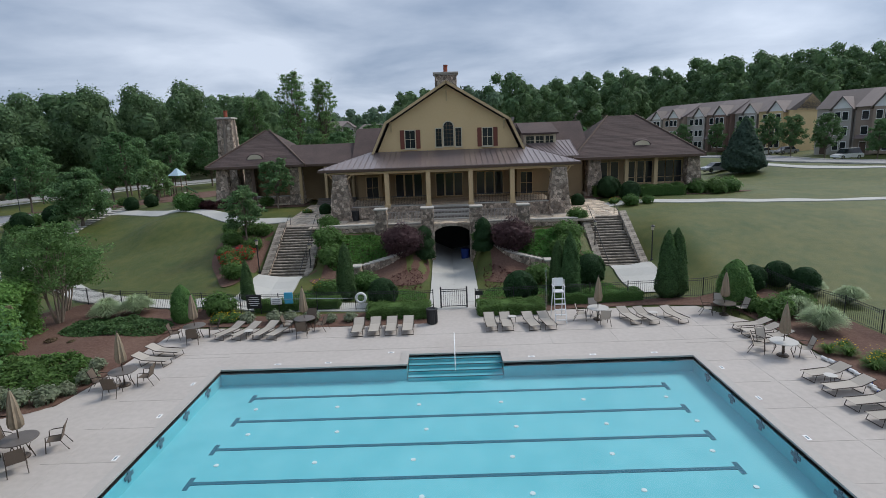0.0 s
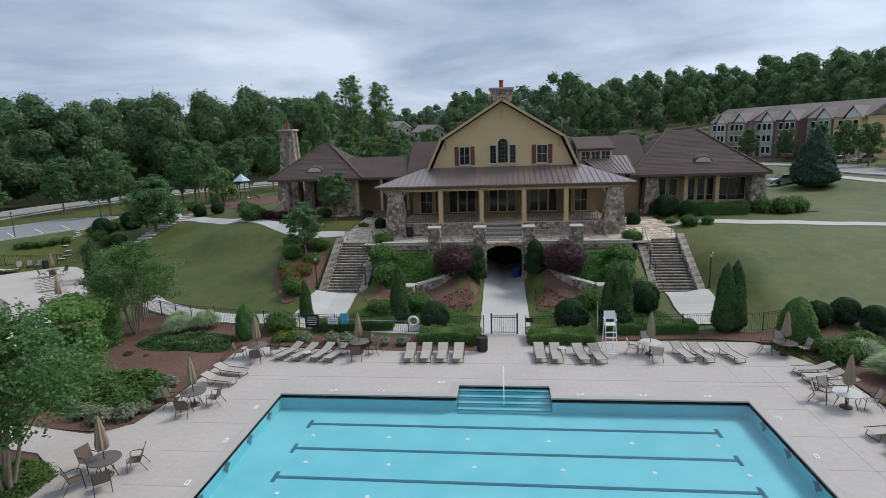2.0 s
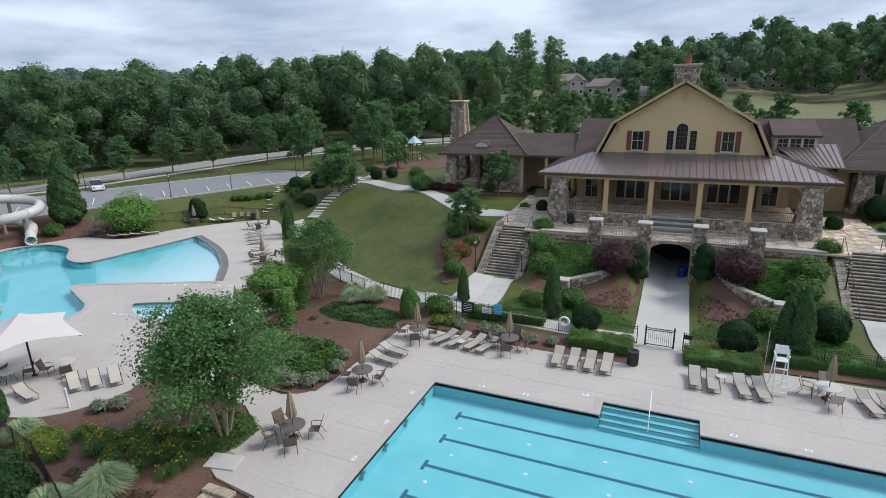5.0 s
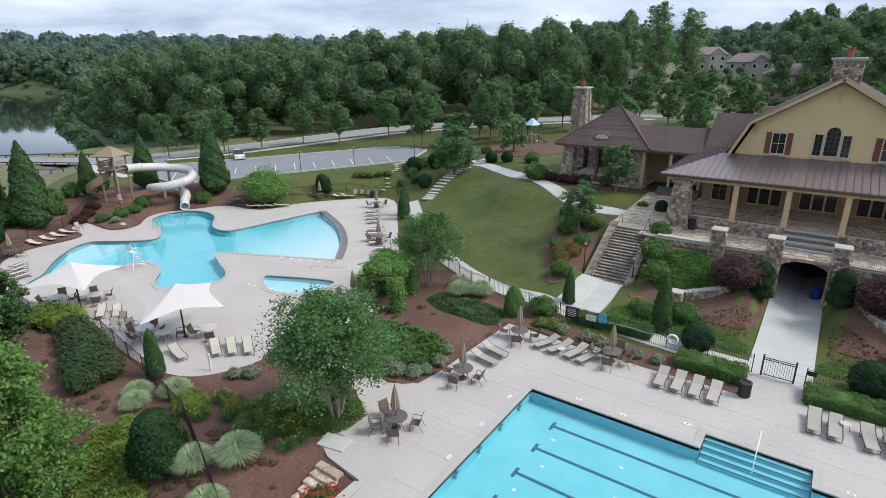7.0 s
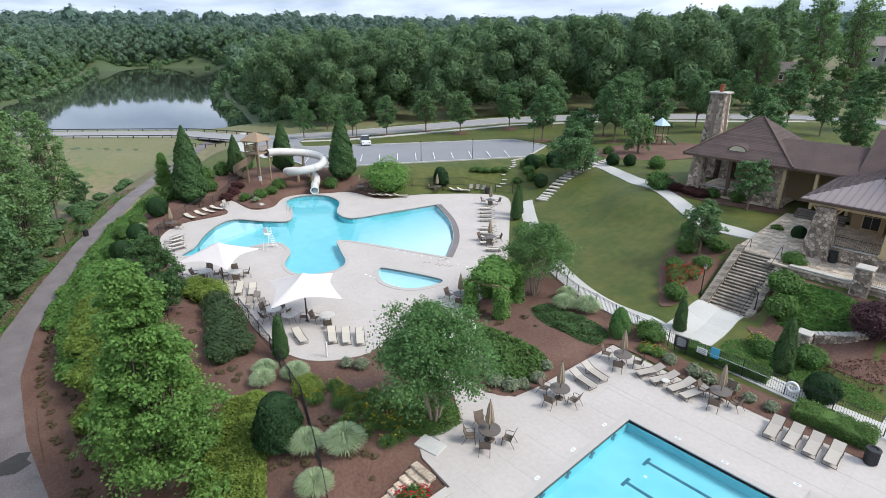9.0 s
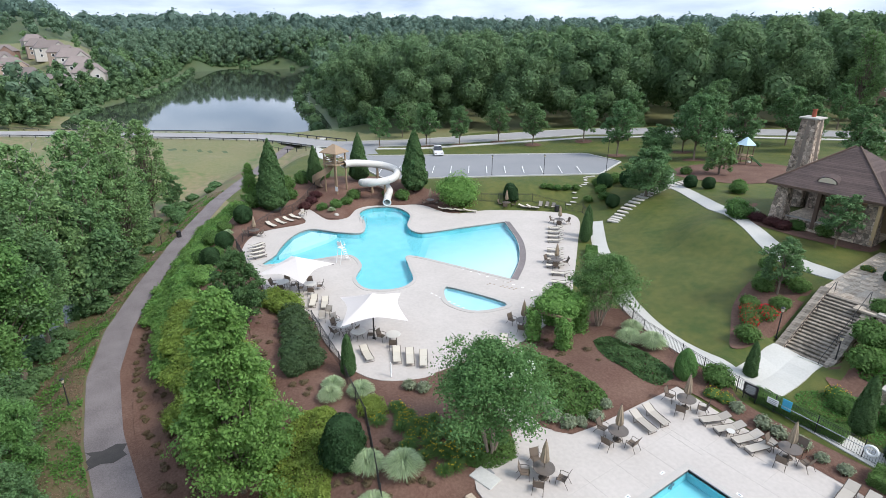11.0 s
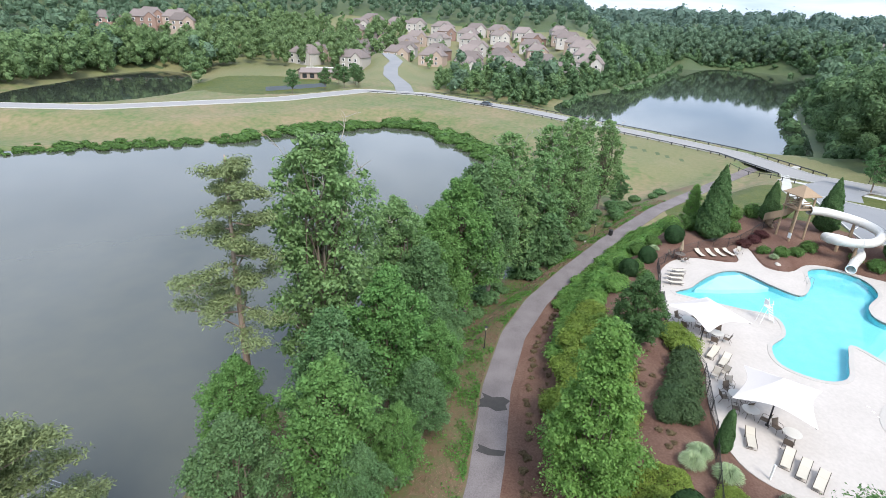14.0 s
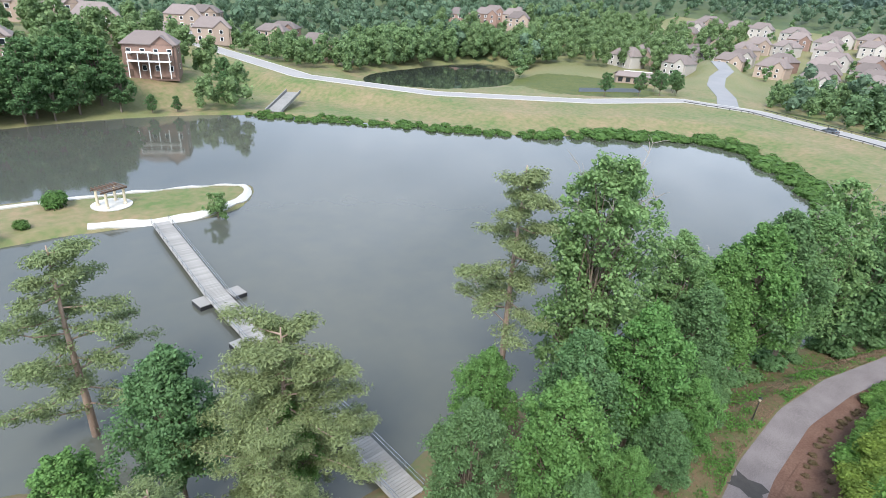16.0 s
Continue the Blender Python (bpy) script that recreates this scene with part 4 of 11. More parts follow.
ribbon("kerb", [(*p, float(lot_z(*p))) for p in LOT + LOT[:1]], 0.25, M_CURB, "low kerb round the parking lot", "kerb", lift=0.2, cell=2.0, own_z=True, thick=0.2)
ribbon("driveway", [(-100.0, 47.0, -0.1), (-110.0, 51.0, -0.6), (-119.0, 58.0, -1.5)], 9.0, M_ASPHALT, "asphalt entrance to the parking lot", "driveway", lift=0.09, own_z=True)
ribbon("path", smooth_loop([(-141.0, 57.0), (-132.0, 51.0), (-123.0, 48.0), (-112.0, 44.0), (-105.0, 41.5), (-99.0, 41.2), (-92.0, 40.5)], 5, False), 1.6, M_PATH, "pale concrete sidewalk curving to the parking lot", lift=0.09, cell=1.0)
ribbon("path", LAWN_PATH, 1.7, M_PATH, "pale concrete path round the lawn", lift=0.07, cell=0.8)
ribbon("path", NORTH_PATH, 1.7, M_PATH, "pale concrete path to the clubhouse", lift=0.07, cell=0.8)
ribbon("path", EAST_PATH, 1.6, M_PATH, "pale concrete path across the upper lawn", lift=0.07, cell=0.8)
ribbon("path", smooth_loop([(86.0, 52.5), (66.0, 65.0), (54.5, 76.0), (50.5, 88.0), (51.0, 100.0)], 5, False), 1.7, M_PATH, "pale concrete sidewalk round the upper lawn", lift=0.08, cell=1.0)
ribbon("path", [(0.4, 32.2), (0.4, 52.0)], 3.4, M_PATH, "pale concrete walk to the tunnel", lift=0.09, cell=1.0)
ribbon("path", [(-13.2, 33.8), (-12.9, 40.6)], 3.4, M_PATH, "pale concrete landing below the stone stairs", lift=0.10, cell=0.8)
ribbon("path", [(14.2, 34.2), (14.0, 40.8)], 3.2, M_PATH, "pale concrete landing below the stone stairs", lift=0.10, cell=0.8)
ribbon("island_path", smooth_loop([(-20, -89), (-33, -84.2), (-42, -86), (-46.5, -91), (-43, -95.2), (-28, -100), (-8, -104), (20, -108)], 5, False), 1.3, M_CURB, "pale gravel path round the island", lift=0.2, cell=0.7, thick=0.5)

# ---- terrace, stairs and clubhouse ----
def stone_face(g, o, u, w, h, size, rng, depth=0.05, taper=0.0, hole=None):
    """Irregular field stones over a face: o its lower corner, u its direction along the wall, upright.
    taper: how far the top is narrower at each side; hole(s, z) is true where stones are left out."""
    size *= 0.72
    o, u = Vector(o), Vector(u).normalized()
    nrm = u.cross(Vector((0, 0, 1)))
    nx_, nz_ = max(1, int(round(w / (size * 1.25)))), max(1, int(round(h / (size * 0.95))))
    dx, dz = w / nx_, h / nz_
    seeds = {}
    for i in range(nx_):
        for k in range(nz_):
            if rng.random() < 0.14 and nx_ > 2:
                continue
            seeds[i, k] = ((i + 0.5 + 0.25 * (1 if k % 2 else -1) + rng.uniform(-0.36, 0.36)) * dx, (k + 0.5 + rng.uniform(-0.36, 0.36)) * dz)
    for (i, k), (sx, sz) in seeds.items():
        cell = [(0, 0), (w, 0), (w - taper, h), (taper, h)]
        for a in range(-2, 3):
            for b in range(-2, 3):
                q = seeds.get((i + a, k + b))
                if q is None or (a == 0 and b == 0):
                    continue
                mx, mz, nx2, nz2 = (sx + q[0]) / 2, (sz + q[1]) / 2, q[0] - sx, q[1] - sz
                out, m = [], len(cell)
                for e in range(m):
                    p0, p1 = cell[e], cell[(e + 1) % m]
                    d0 = (p0[0] - mx) * nx2 + (p0[1] - mz) * nz2
                    d1 = (p1[0] - mx) * nx2 + (p1[1] - mz) * nz2
                    if d0 <= 0:
                        out.append(p0)
                    if (d0 < 0) != (d1 < 0) and d0 != d1:
                        t = d0 / (d0 - d1)
                        out.append((p0[0] + (p1[0] - p0[0]) * t, p0[1] + (p1[1] - p0[1]) * t))
                cell = out
                if len(cell) < 3:
                    break
            if len(cell) < 3:
                break
        if len(cell) < 3:
            continue
        m = len(cell)
        cx, cz = sum(p[0] for p in cell) / m, sum(p[1] for p in cell) / m
        if hole and hole(cx, cz):
            continue
        d, f = depth * rng.uniform(0.4, 1.4), 1 - 0.022 / size
        at = lambda p, q, e: o + u * (cx + (p[0] - cx) * q) + Vector((0, 0, cz + (p[1] - cz) * q)) + nrm * e
        g.add([at(p, f, -0.01) for p in cell] + [at(p, f * 0.84, d) for p in cell], [tuple(range(m, 2 * m))] + [(e, (e + 1) % m, m + (e + 1) % m, m + e) for e in range(m)])


def stone_wall(name, p0, p1, z0, h, thick, label, cap=0.09, size=0.32, parent=None, hole=None, both=False):
    """A mortared field-stone wall between two plan points, with a cut-stone cap."""
    rng = random.Random(int(abs(p0[0] * 71 + p1[1] * 13 + h * 7)))
    d = Vector((p1[0] - p0[0], p1[1] - p0[1], 0))
    w, u = d.length, d.normalized()
    wall = parent or thing(name, label, "wall", pose(p0[0], p0[1], z0), kind="structure")
    m = Matrix.Identity(4) if parent is None else Matrix.Translation((p0[0], p0[1], z0))
    o = m.translation
    n = u.cross(Vector((0, 0, 1)))
    core = Geo()
    a = o + n * -0.02
    back = -n * thick
    core.add([a, a + u * w, a + u * w + back, a + back, a + Vector((0, 0, h)), a + u * w + Vector((0, 0, h)), a + u * w + back + Vector((0, 0, h)), a + back + Vector((0, 0, h))],
             [(0, 3, 2, 1), (4, 5, 6, 7), (0, 1, 5, 4), (1, 2, 6, 5), (2, 3, 7, 6), (3, 0, 4, 7)])
    if hole is None:
        part("mortar_core", core, M_MORTAR, wall)
    g = Geo()
    stone_face(g, o, u, w, h, size, rng, hole=hole)
    if both:
        stone_face(g, o + u * w - n * (thick + 0.02), -u, w, h, size, rng)
    tagged(part("stonework", g, M_STONE, wall, "irregular brown and grey field stones"), kind="stuff")
    if cap:
        c = Geo()
        k = max(1, int(w / 1.1))
        for i in range(k):
            s, e = w * i / k + 0.006, w * (i + 1) / k - 0.006
            cc = o + u * ((s + e) / 2) - n * (thick / 2) + Vector((0, 0, h + cap / 2))
            ang = math.atan2(u.y, u.x)
            c.box((0, 0, 0), (e - s, thick + 0.12, cap), 0.015, Matrix.Translation(cc) @ Matrix.Rotation(ang, 4, "Z"))
        tagged(part("coping", c, M_CAP, wall, "pale cut-stone coping"), kind="stuff")
    return wall


def stone_pier(x, y, z0, w0, w1, h, label, cap=True, size=0.3, parent=None):
    """A square stone pier, wider at its foot."""
    pier = parent or thing("stone_pier", label, "pier", pose(x, y, z0), "stone piers", "structure")
    c = Vector((x, y, z0)) if parent else Vector((0, 0, 0))
    g = Geo()
    a, b = w0 / 2 - 0.03, w1 / 2 - 0.03
    g.add([c + Vector((sx * r, sy * r, z)) for z, r in ((0, a), (h, b)) for sx, sy in ((-1, -1), (1, -1), (1, 1), (-1, 1))],
          [(3, 2, 1, 0), (4, 5, 6, 7), (0, 1, 5, 4), (1, 2, 6, 5), (2, 3, 7, 6), (3, 0, 4, 7)])
    part("mortar_core", g, M_MORTAR, pier)
    rng = random.Random(int(x * 10 + y))
    st = Geo()
    for k in range(4):
        g2 = Geo()
        stone_face(g2, (-w0 / 2, 0, 0), (1, 0, 0), w0, h, size, rng, taper=(w0 - w1) / 2)
        lean = [(vx, vy - w0 / 2 + (w0 - w1) / 2 * (vz / h), vz) for vx, vy, vz in g2.v]
        st.add(lean, g2.f, Matrix.Translation(c) @ Matrix.Rotation(k * math.pi / 2, 4, "Z"))
    tagged(part("stonework", st, M_STONE, pier, "irregular brown and grey field stones"), kind="stuff")
    if cap:
        part("cap", Geo().box((c.x, c.y, c.z + h + 0.07), (w1 + 0.16, w1 + 0.16, 0.14), 0.03), M_CAP, pier, "pale cut-stone cap")
    return pier


# terrace slab of flagstones with a stone front wall that the tunnel pierces
TX0, TX1, TY = -9.6, 10.6, 45.2
terr = thing("terrace", "raised stone terrace paved with mottled flagstones", "terrace", pose(0, 0, 0), kind="structure")
part("terrace_slab", Geo().box((AXIS, 49.4, 3.50), (24.6, 8.6, 0.16), 0.02), M_FLAGBED, terr)
flag_rng = random.Random(5)
flag_meshes = []
for k in range(6):
    w, d = flag_rng.uniform(0.9, 1.5), flag_rng.uniform(0.75, 1.1)
    g, n = Geo(), 7
    ring = [(w / 2 * (abs(math.cos(t)) ** 0.5) * math.copysign(1, math.cos(t)) * flag_rng.uniform(0.88, 1.0), d / 2 * (abs(math.sin(t)) ** 0.5) * math.copysign(1, math.sin(t)) * flag_rng.uniform(0.88, 1.0)) for t in [2 * math.pi * (i + 0.5) / n for i in range(n)]]
    g.prism(ring, 0, 0.035)
    flag_meshes.append(mesh_of("flagstone", g, M_FLAG))


def flags(parent, x0, x1, y0, y1, zf, skip=None, tilt=0.0):
    y = y0 + 0.45
    while y < y1:
        x = x0 + 0.6 + flag_rng.uniform(0, 0.5)
        while x < x1 - 0.3:
            if not (skip and skip(x, y)):
                ob = new("flagstone", flag_rng.choice(flag_meshes))
                ob.parent = parent
                py = y + flag_rng.uniform(-0.06, 0.06)
                ob.matrix_basis = pose(x, py, zf(x, py), tilt, 0, 0) @ pose(0, 0, 0, 0, 0, flag_rng.choice((0, 180)) + flag_rng.uniform(-8, 8))
            x += 1.22
        y += 0.93


flags(terr, -11.9, 12.6, 45.5, 48.8, lambda x, y: 3.585)
# front wall pieces left and right of the tunnel, and over it
stone_wall("terrace_wall", (-10.4, TY), (-1.25, TY), 0.0, 3.62, 0.5, "stone retaining wall of the terrace", cap=0.1, size=0.36)
stone_wall("terrace_wall", (2.1, TY), (11.2, TY), 0.0, 3.62, 0.5, "stone retaining wall of the terrace", cap=0.1, size=0.36)
tun = thing("tunnel", "arched stone tunnel mouth under the terrace, dark inside", "tunnel", pose(0.42, TY, 0), kind="structure")
RA, RISE = 1.68, 2.55
g = Geo()
N_ARC = 12
prof = [(-RA, 0), (-RA, RISE)] + [(-RA * math.cos(math.pi * i / N_ARC), RISE + 0.85 * math.sin(math.pi * i / N_ARC)) for i in range(1, N_ARC)] + [(RA, RISE), (RA, 0)]
g.v = [(x, -0.05, z) for x, z in prof] + [(x, 7.0, z) for x, z in prof]
k = len(prof)
g.f = [(i, i + 1, k + i + 1, k + i) for i in range(k - 1)] + [tuple(range(k, 2 * k))]
# the shade inside the tunnel is put into a near-black lining colour
part("tunnel_lining", g, M_TUNNEL_SHADE, tun, "tunnel lining, near-black for the shade inside")
g = Geo()
for i in range(1, len(prof) - 2):
    (ax, az), (bx, bz) = prof[i], prof[i + 1]
    if az < RISE - 0.01 or bz < RISE - 0.01:
        continue
    cx, cz = 0, RISE - 0.4
    f = lambda px, pz, q: (cx + (px - cx) * q, cz + (pz - cz) * q)
    (a2, b2), (c2, d2) = f(ax, az, 1.2), f(bx, bz, 1.2)
    sx = 0.96
    g.add([(ax, -0.10, az), (bx, -0.10, bz), (c2, -0.10, d2), (a2, -0.10, b2), (ax, 0.3, az), (bx, 0.3, bz), (c2, 0.3, d2), (a2, 0.3, b2)],
          [(0, 1, 2, 3)[::-1], (4, 5, 6, 7), (0, 4, 5, 1), (2, 6, 7, 3), (1, 5, 6, 2), (0, 3, 7, 4)])
part("voussoirs", g, M_STONE, tun, "ring of arch stones")
g = Geo()
for i in range(1, len(prof) - 2):
    (ax, az), (bx, bz) = prof[i], prof[i + 1]
    g.add([(ax, 0.0, az), (bx, 0.0, bz), (bx, 0.0, 3.62), (ax, 0.0, 3.62)], [(0, 1, 2, 3)])
part("spandrel", g, M_MORTAR, tun)
g = Geo()
stone_face(g, (-1.68, -0.01, 2.5), (1, 0, 0), 3.36, 1.12, 0.3, random.Random(3), hole=lambda s, z: ((s - 1.68) / 1.78) ** 2 + ((z + 0.1) / 1.05) ** 2 < 1)
tagged(part("stonework", g, M_STONE, tun), kind="stuff")
solid("storage_bin", Geo().lathe([(0.28, 0), (0.36, 0.08), (0.4, 0.9), (0.42, 0.95), (0.36, 1.05)], 14), M_BLUE, "blue plastic bin standing in the tunnel mouth", "bin", at=pose(1.55, 46.6, 0.02))

# terrace piers with a black railing between them
PIERS = [-5.6, -1.65, 2.5, 6.5]
for x in PIERS:
    stone_pier(x, TY - 0.1, 0.0 if abs(x - AXIS) > 3 else 0.0, 1.05, 0.98, 4.95, "square stone pier on the terrace wall with a pale cap")


def railing(p0, p1, z0, h, label, gap=0.13, posts=None, top_over=0.0, group="railings", name="railing", slope=0.0, mat=None):
    """A black metal railing: two rails, posts and thin uprights. slope: rise per metre along it."""
    mat = mat or M_BLACK
    d = Vector((p1[0] - p0[0], p1[1] - p0[1], 0))
    w = d.length
    ob = thing(name, label, "railing", pose(p0[0], p0[1], z0, 0, 0, math.degrees(math.atan2(d.y, d.x))), group, "structure")
    for z in ((0.1, h - 0.12) if top_over else (0.1, h)):
        part("rail", Geo().tube([(0, 0, z), (w, 0, z + slope * w)], 0.022, 6), mat, ob)
    n = max(1, int(round(w / (posts or 2.4))))
    for i in range(n + 1):
        s = w * i / n
        part("post", Geo().box((s, 0, (h + 0.06) / 2 + slope * s), (0.06, 0.06, h + 0.06), 0.008), mat, ob)
    g = Geo()
    k = int(w / gap)
    for i in range(1, k):
        s = w * i / k
        g.box((s, 0, 0.08 + (h - 0.08 + top_over) / 2 + slope * s), (0.026, 0.026, h - 0.06 + top_over))
    tagged(part("pickets", g, mat, ob), kind="stuff")
    return ob


for a, b in zip(PIERS[:-1], PIERS[1:]):
    railing((a + 0.5, TY - 0.1), (b - 0.5, TY - 0.1), 3.72, 1.0, "pale metal railing between the stone piers", 0.12, 10, mat=M_RAILPALE)

# two long stone stairs
def long_stairs(xc, y0, y1, z0, z1, width, label):
    st = thing("stone_stairs", label, "stairs", pose(xc, y0, z0), "stone stairs", "structure")
    n = 20
    rise, run = (z1 - z0) / n, (y1 - y0) / n
    rng = random.Random(int(xc))
    for i in range(n):
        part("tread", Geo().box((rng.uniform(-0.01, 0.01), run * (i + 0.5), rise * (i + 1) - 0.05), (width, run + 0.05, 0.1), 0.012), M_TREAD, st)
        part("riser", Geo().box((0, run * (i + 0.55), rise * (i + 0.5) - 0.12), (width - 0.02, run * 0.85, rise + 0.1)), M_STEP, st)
    for s in (-1, 1):
        g = Geo()
        L = y1 - y0
        x = s * (width / 2 + 0.28)
        xs = (x - 0.28, x + 0.28)
        side = [(-0.4, -0.6), (L + 0.2, -0.6), (L + 0.2, z1 - z0 + 0.32), (-0.1, 0.42), (-0.4, 0.42)]
        g.v = [(xs[0], y, z) for y, z in side] + [(xs[1], y, z) for y, z in side]
        g.f = [tuple(range(5))[::-1] if s else (), tuple(range(5, 10))] + [(i, (i + 1) % 5, 5 + (i + 1) % 5, 5 + i) for i in range(5)]
        part("cheek_wall", g, M_MORTAR, st, "field-stone cheek wall")
        st_g = Geo()
        k = 24
        for i in range(k):
            ya, yb = L * i / k, L * (i + 1) / k
            zt = 0.42 + (z1 - z0 - 0.1) * (i / k)
            for face in (-1, 1):
                for j in range(3):
                    zz = zt - 0.05 - j * 0.28
                    if face * s < 0 and j > 0:
                        continue
                    st_g.box((x + face * 0.28, (ya + yb) / 2 + rng.uniform(-0.04, 0.04), zz - 0.1), (0.08 + rng.uniform(0, 0.04), (yb - ya) * rng.uniform(0.75, 0.95), 0.24 + rng.uniform(-0.05, 0.03)), 0.03)
        tagged(part("stonework", st_g, M_STONE, st), kind="stuff")
        for i in range(9):
            ya = L * i / 9
            ang = math.atan2(z1 - z0 - 0.1, L)
            part("coping_stone", Geo().box((0, 0, 0), (0.6, L / 9 / math.cos(ang) * 0.985, 0.09), 0.02), M_TREAD, st,
                 at=Matrix.Translation((x, ya + L / 18, 0.47 + (z1 - z0 - 0.1) * (i + 0.5) / 9)) @ Matrix.Rotation(ang, 4, "X"))
        hr = Geo()
        ang = (z1 - z0) / L
        pts = [(s * (width / 2 - 0.25), -0.25, 0.0), (s * (width / 2 - 0.25), -0.25, 0.85), (s * (width / 2 - 0.25), 0.0, 0.95), (s * (width / 2 - 0.25), L + 0.3, 0.95 + z1 - z0), (s * (width / 2 - 0.25), L + 0.6, 0.9 + z1 - z0), (s * (width / 2 - 0.25), L + 0.6, z1 - z0)]
        hr.tube(pts, 0.024, 6)
        for q in (0.35, 0.68):
            hr.tube([(s * (width / 2 - 0.25), L * q, (z1 - z0) * q), (s * (width / 2 - 0.25), L * q, (z1 - z0) * q + 0.95)], 0.02, 6)
        part("handrail", hr, M_BLACK, st, "thin black metal handrail")
    return st


long_stairs(-12.75, 40.3, 46.4, 0.15, 3.6, 2.9, "wide mossy field-stone stairs with stone cheek walls")
long_stairs(13.65, 40.6, 46.5, 0.15, 3.6, 2.9, "wide field-stone stairs with stone cheek walls beside the lawn")
# paved landings at the head of the stairs
for sx, x0, x1, y1 in ((-1, -14.9, -9.0, 58.6), (1, 9.5, 15.6, 56.2)):
    land = thing("stone_landing", "mottled flagstone landing at the head of the stairs", "paving", pose(0, 0, 0), kind="structure")
    part("bed", Geo().slab([(x0, 46.4, landing_z(46.4)), (x1, 46.4, landing_z(46.4)), (x1, y1, landing_z(y1)), (x0, y1, landing_z(y1))], 0.2), M_FLAGBED, land)
    flags(land, x0, x1, 46.5, y1 - 0.2, lambda x, y: landing_z(y) + 0.012, lambda x, y: abs(x - AXIS) < 12.2 and y < 48.9, 2.86)
# low curved planting walls beside the walk
for sx in (-1, 1):
    pts = smooth_loop([(AXIS + sx * 2.5, 44.9), (AXIS + sx * 3.2, 42.6), (AXIS + sx * 4.6, 40.6), (AXIS + sx * 6.8, 39.2)], 7, False)
    wall = thing("planting_wall", "low curved field-stone wall with a pale coping", "wall", pose(0, 0, 0), kind="structure")
    for i in range(len(pts) - 1):
        a, b = (pts[i], pts[i + 1]) if sx < 0 else (pts[i + 1], pts[i])
        q = i / (len(pts) - 2)
        stone_wall("planting_wall", b, a, 0.0, 2.5 - 1.1 * q, 0.4, "", cap=0.1, size=0.3, parent=wall)
    stone_pier(AXIS + sx * 7.3, 38.9, 0.2, 0.8, 0.75, 1.25, "short stone pier at the end of the planting wall")

# ---- the clubhouse ----
CX, CY, CZ = AXIS, 45.2, 3.6
club = thing("clubhouse", "ochre-sided clubhouse with a brown gambrel roof and stone piers", "house", pose(CX, CY, CZ))


def window(parent, x, y, z, w, h, label="dark divided window with a cream frame", cols=2, rows=2, arch=False, frame_mat=None, face=-1, shutters=None, fw=0.09, turn=0.0, sill=True):
    """A framed window on a wall that faces -y (before turn): frame, pane, glazing bars, sill."""
    base = Matrix.Translation((x, y, z)) @ Matrix.Rotation(radians(turn), 4, "Z")
    win = new("window")
    win.parent, win.matrix_basis = parent, base
    tagged(win, label)
    fm = frame_mat or M_CREAM
    g = Geo()
    if arch:
        n = 12
        ring = [(-w / 2, 0), (w / 2, 0)] + [(w / 2 * math.cos(math.pi * i / n), h - w / 2 + w / 2 * math.sin(math.pi * i / n)) for i in range(n + 1)]
        k = len(ring)
        f = 1 + 2 * fw / w
        big = [(px * f, (pz - h / 2) * (1 + 2 * fw / h) + h / 2) for px, pz in ring]
        for (sy, r) in ((0.0, big), (-0.08, big)):
            g.v += [(px, sy, pz) for px, pz in r]
        g.f = [tuple(range(k, 2 * k))] + [(i, (i + 1) % k, k + (i + 1) % k, k + i) for i in range(k)]
        part("window_frame", g, fm, win)
        p = Geo()
        p.v = [(px, -0.09, pz) for px, pz in ring]
        p.f = [tuple(range(k))]
        part("pane", p, M_GLASS, win)
    else:
        for bx, bz, sx, sz in ((-w / 2 - fw / 2, h / 2, fw, h + 2 * fw), (w / 2 + fw / 2, h / 2, fw, h + 2 * fw), (0, -fw / 2, w, fw), (0, h + fw / 2, w, fw)):
            g.box((bx, -0.04, bz), (sx, 0.1, sz), 0.01)
        part("window_frame", g, fm, win)
        part("pane", Geo().box((0, -0.005, h / 2), (w, 0.03, h)), M_GLASS, win)
    b = Geo()
    for i in range(1, cols):
        b.box((-w / 2 + w * i / cols, -0.10 if arch else -0.03, h / 2), (0.035, 0.03, h - (0.02 if not arch else w * 0.1)))
    for i in range(1, rows):
        b.box((0, -0.10 if arch else -0.03, h * i / rows), (w, 0.03, 0.035))
    if b.v:
        part("lattice", b, M_BROWN if arch or rows > 2 else fm, win, "dark lattice of glazing bars" if arch or rows > 2 else "")
    if sill and not arch:
        part("sill", Geo().box((0, -0.08, -fw - 0.03), (w + 2 * fw + 0.1, 0.2, 0.07), 0.01), fm, win)
    if shutters:
        for s in (-1, 1):
            sh = part("shutter", Geo().box((s * (w / 2 + fw + shutters / 2 + 0.02), -0.05, h / 2), (shutters, 0.06, h + 0.14), 0.01), M_SHUTTER, win, "red-brown louvred shutter")
    return win


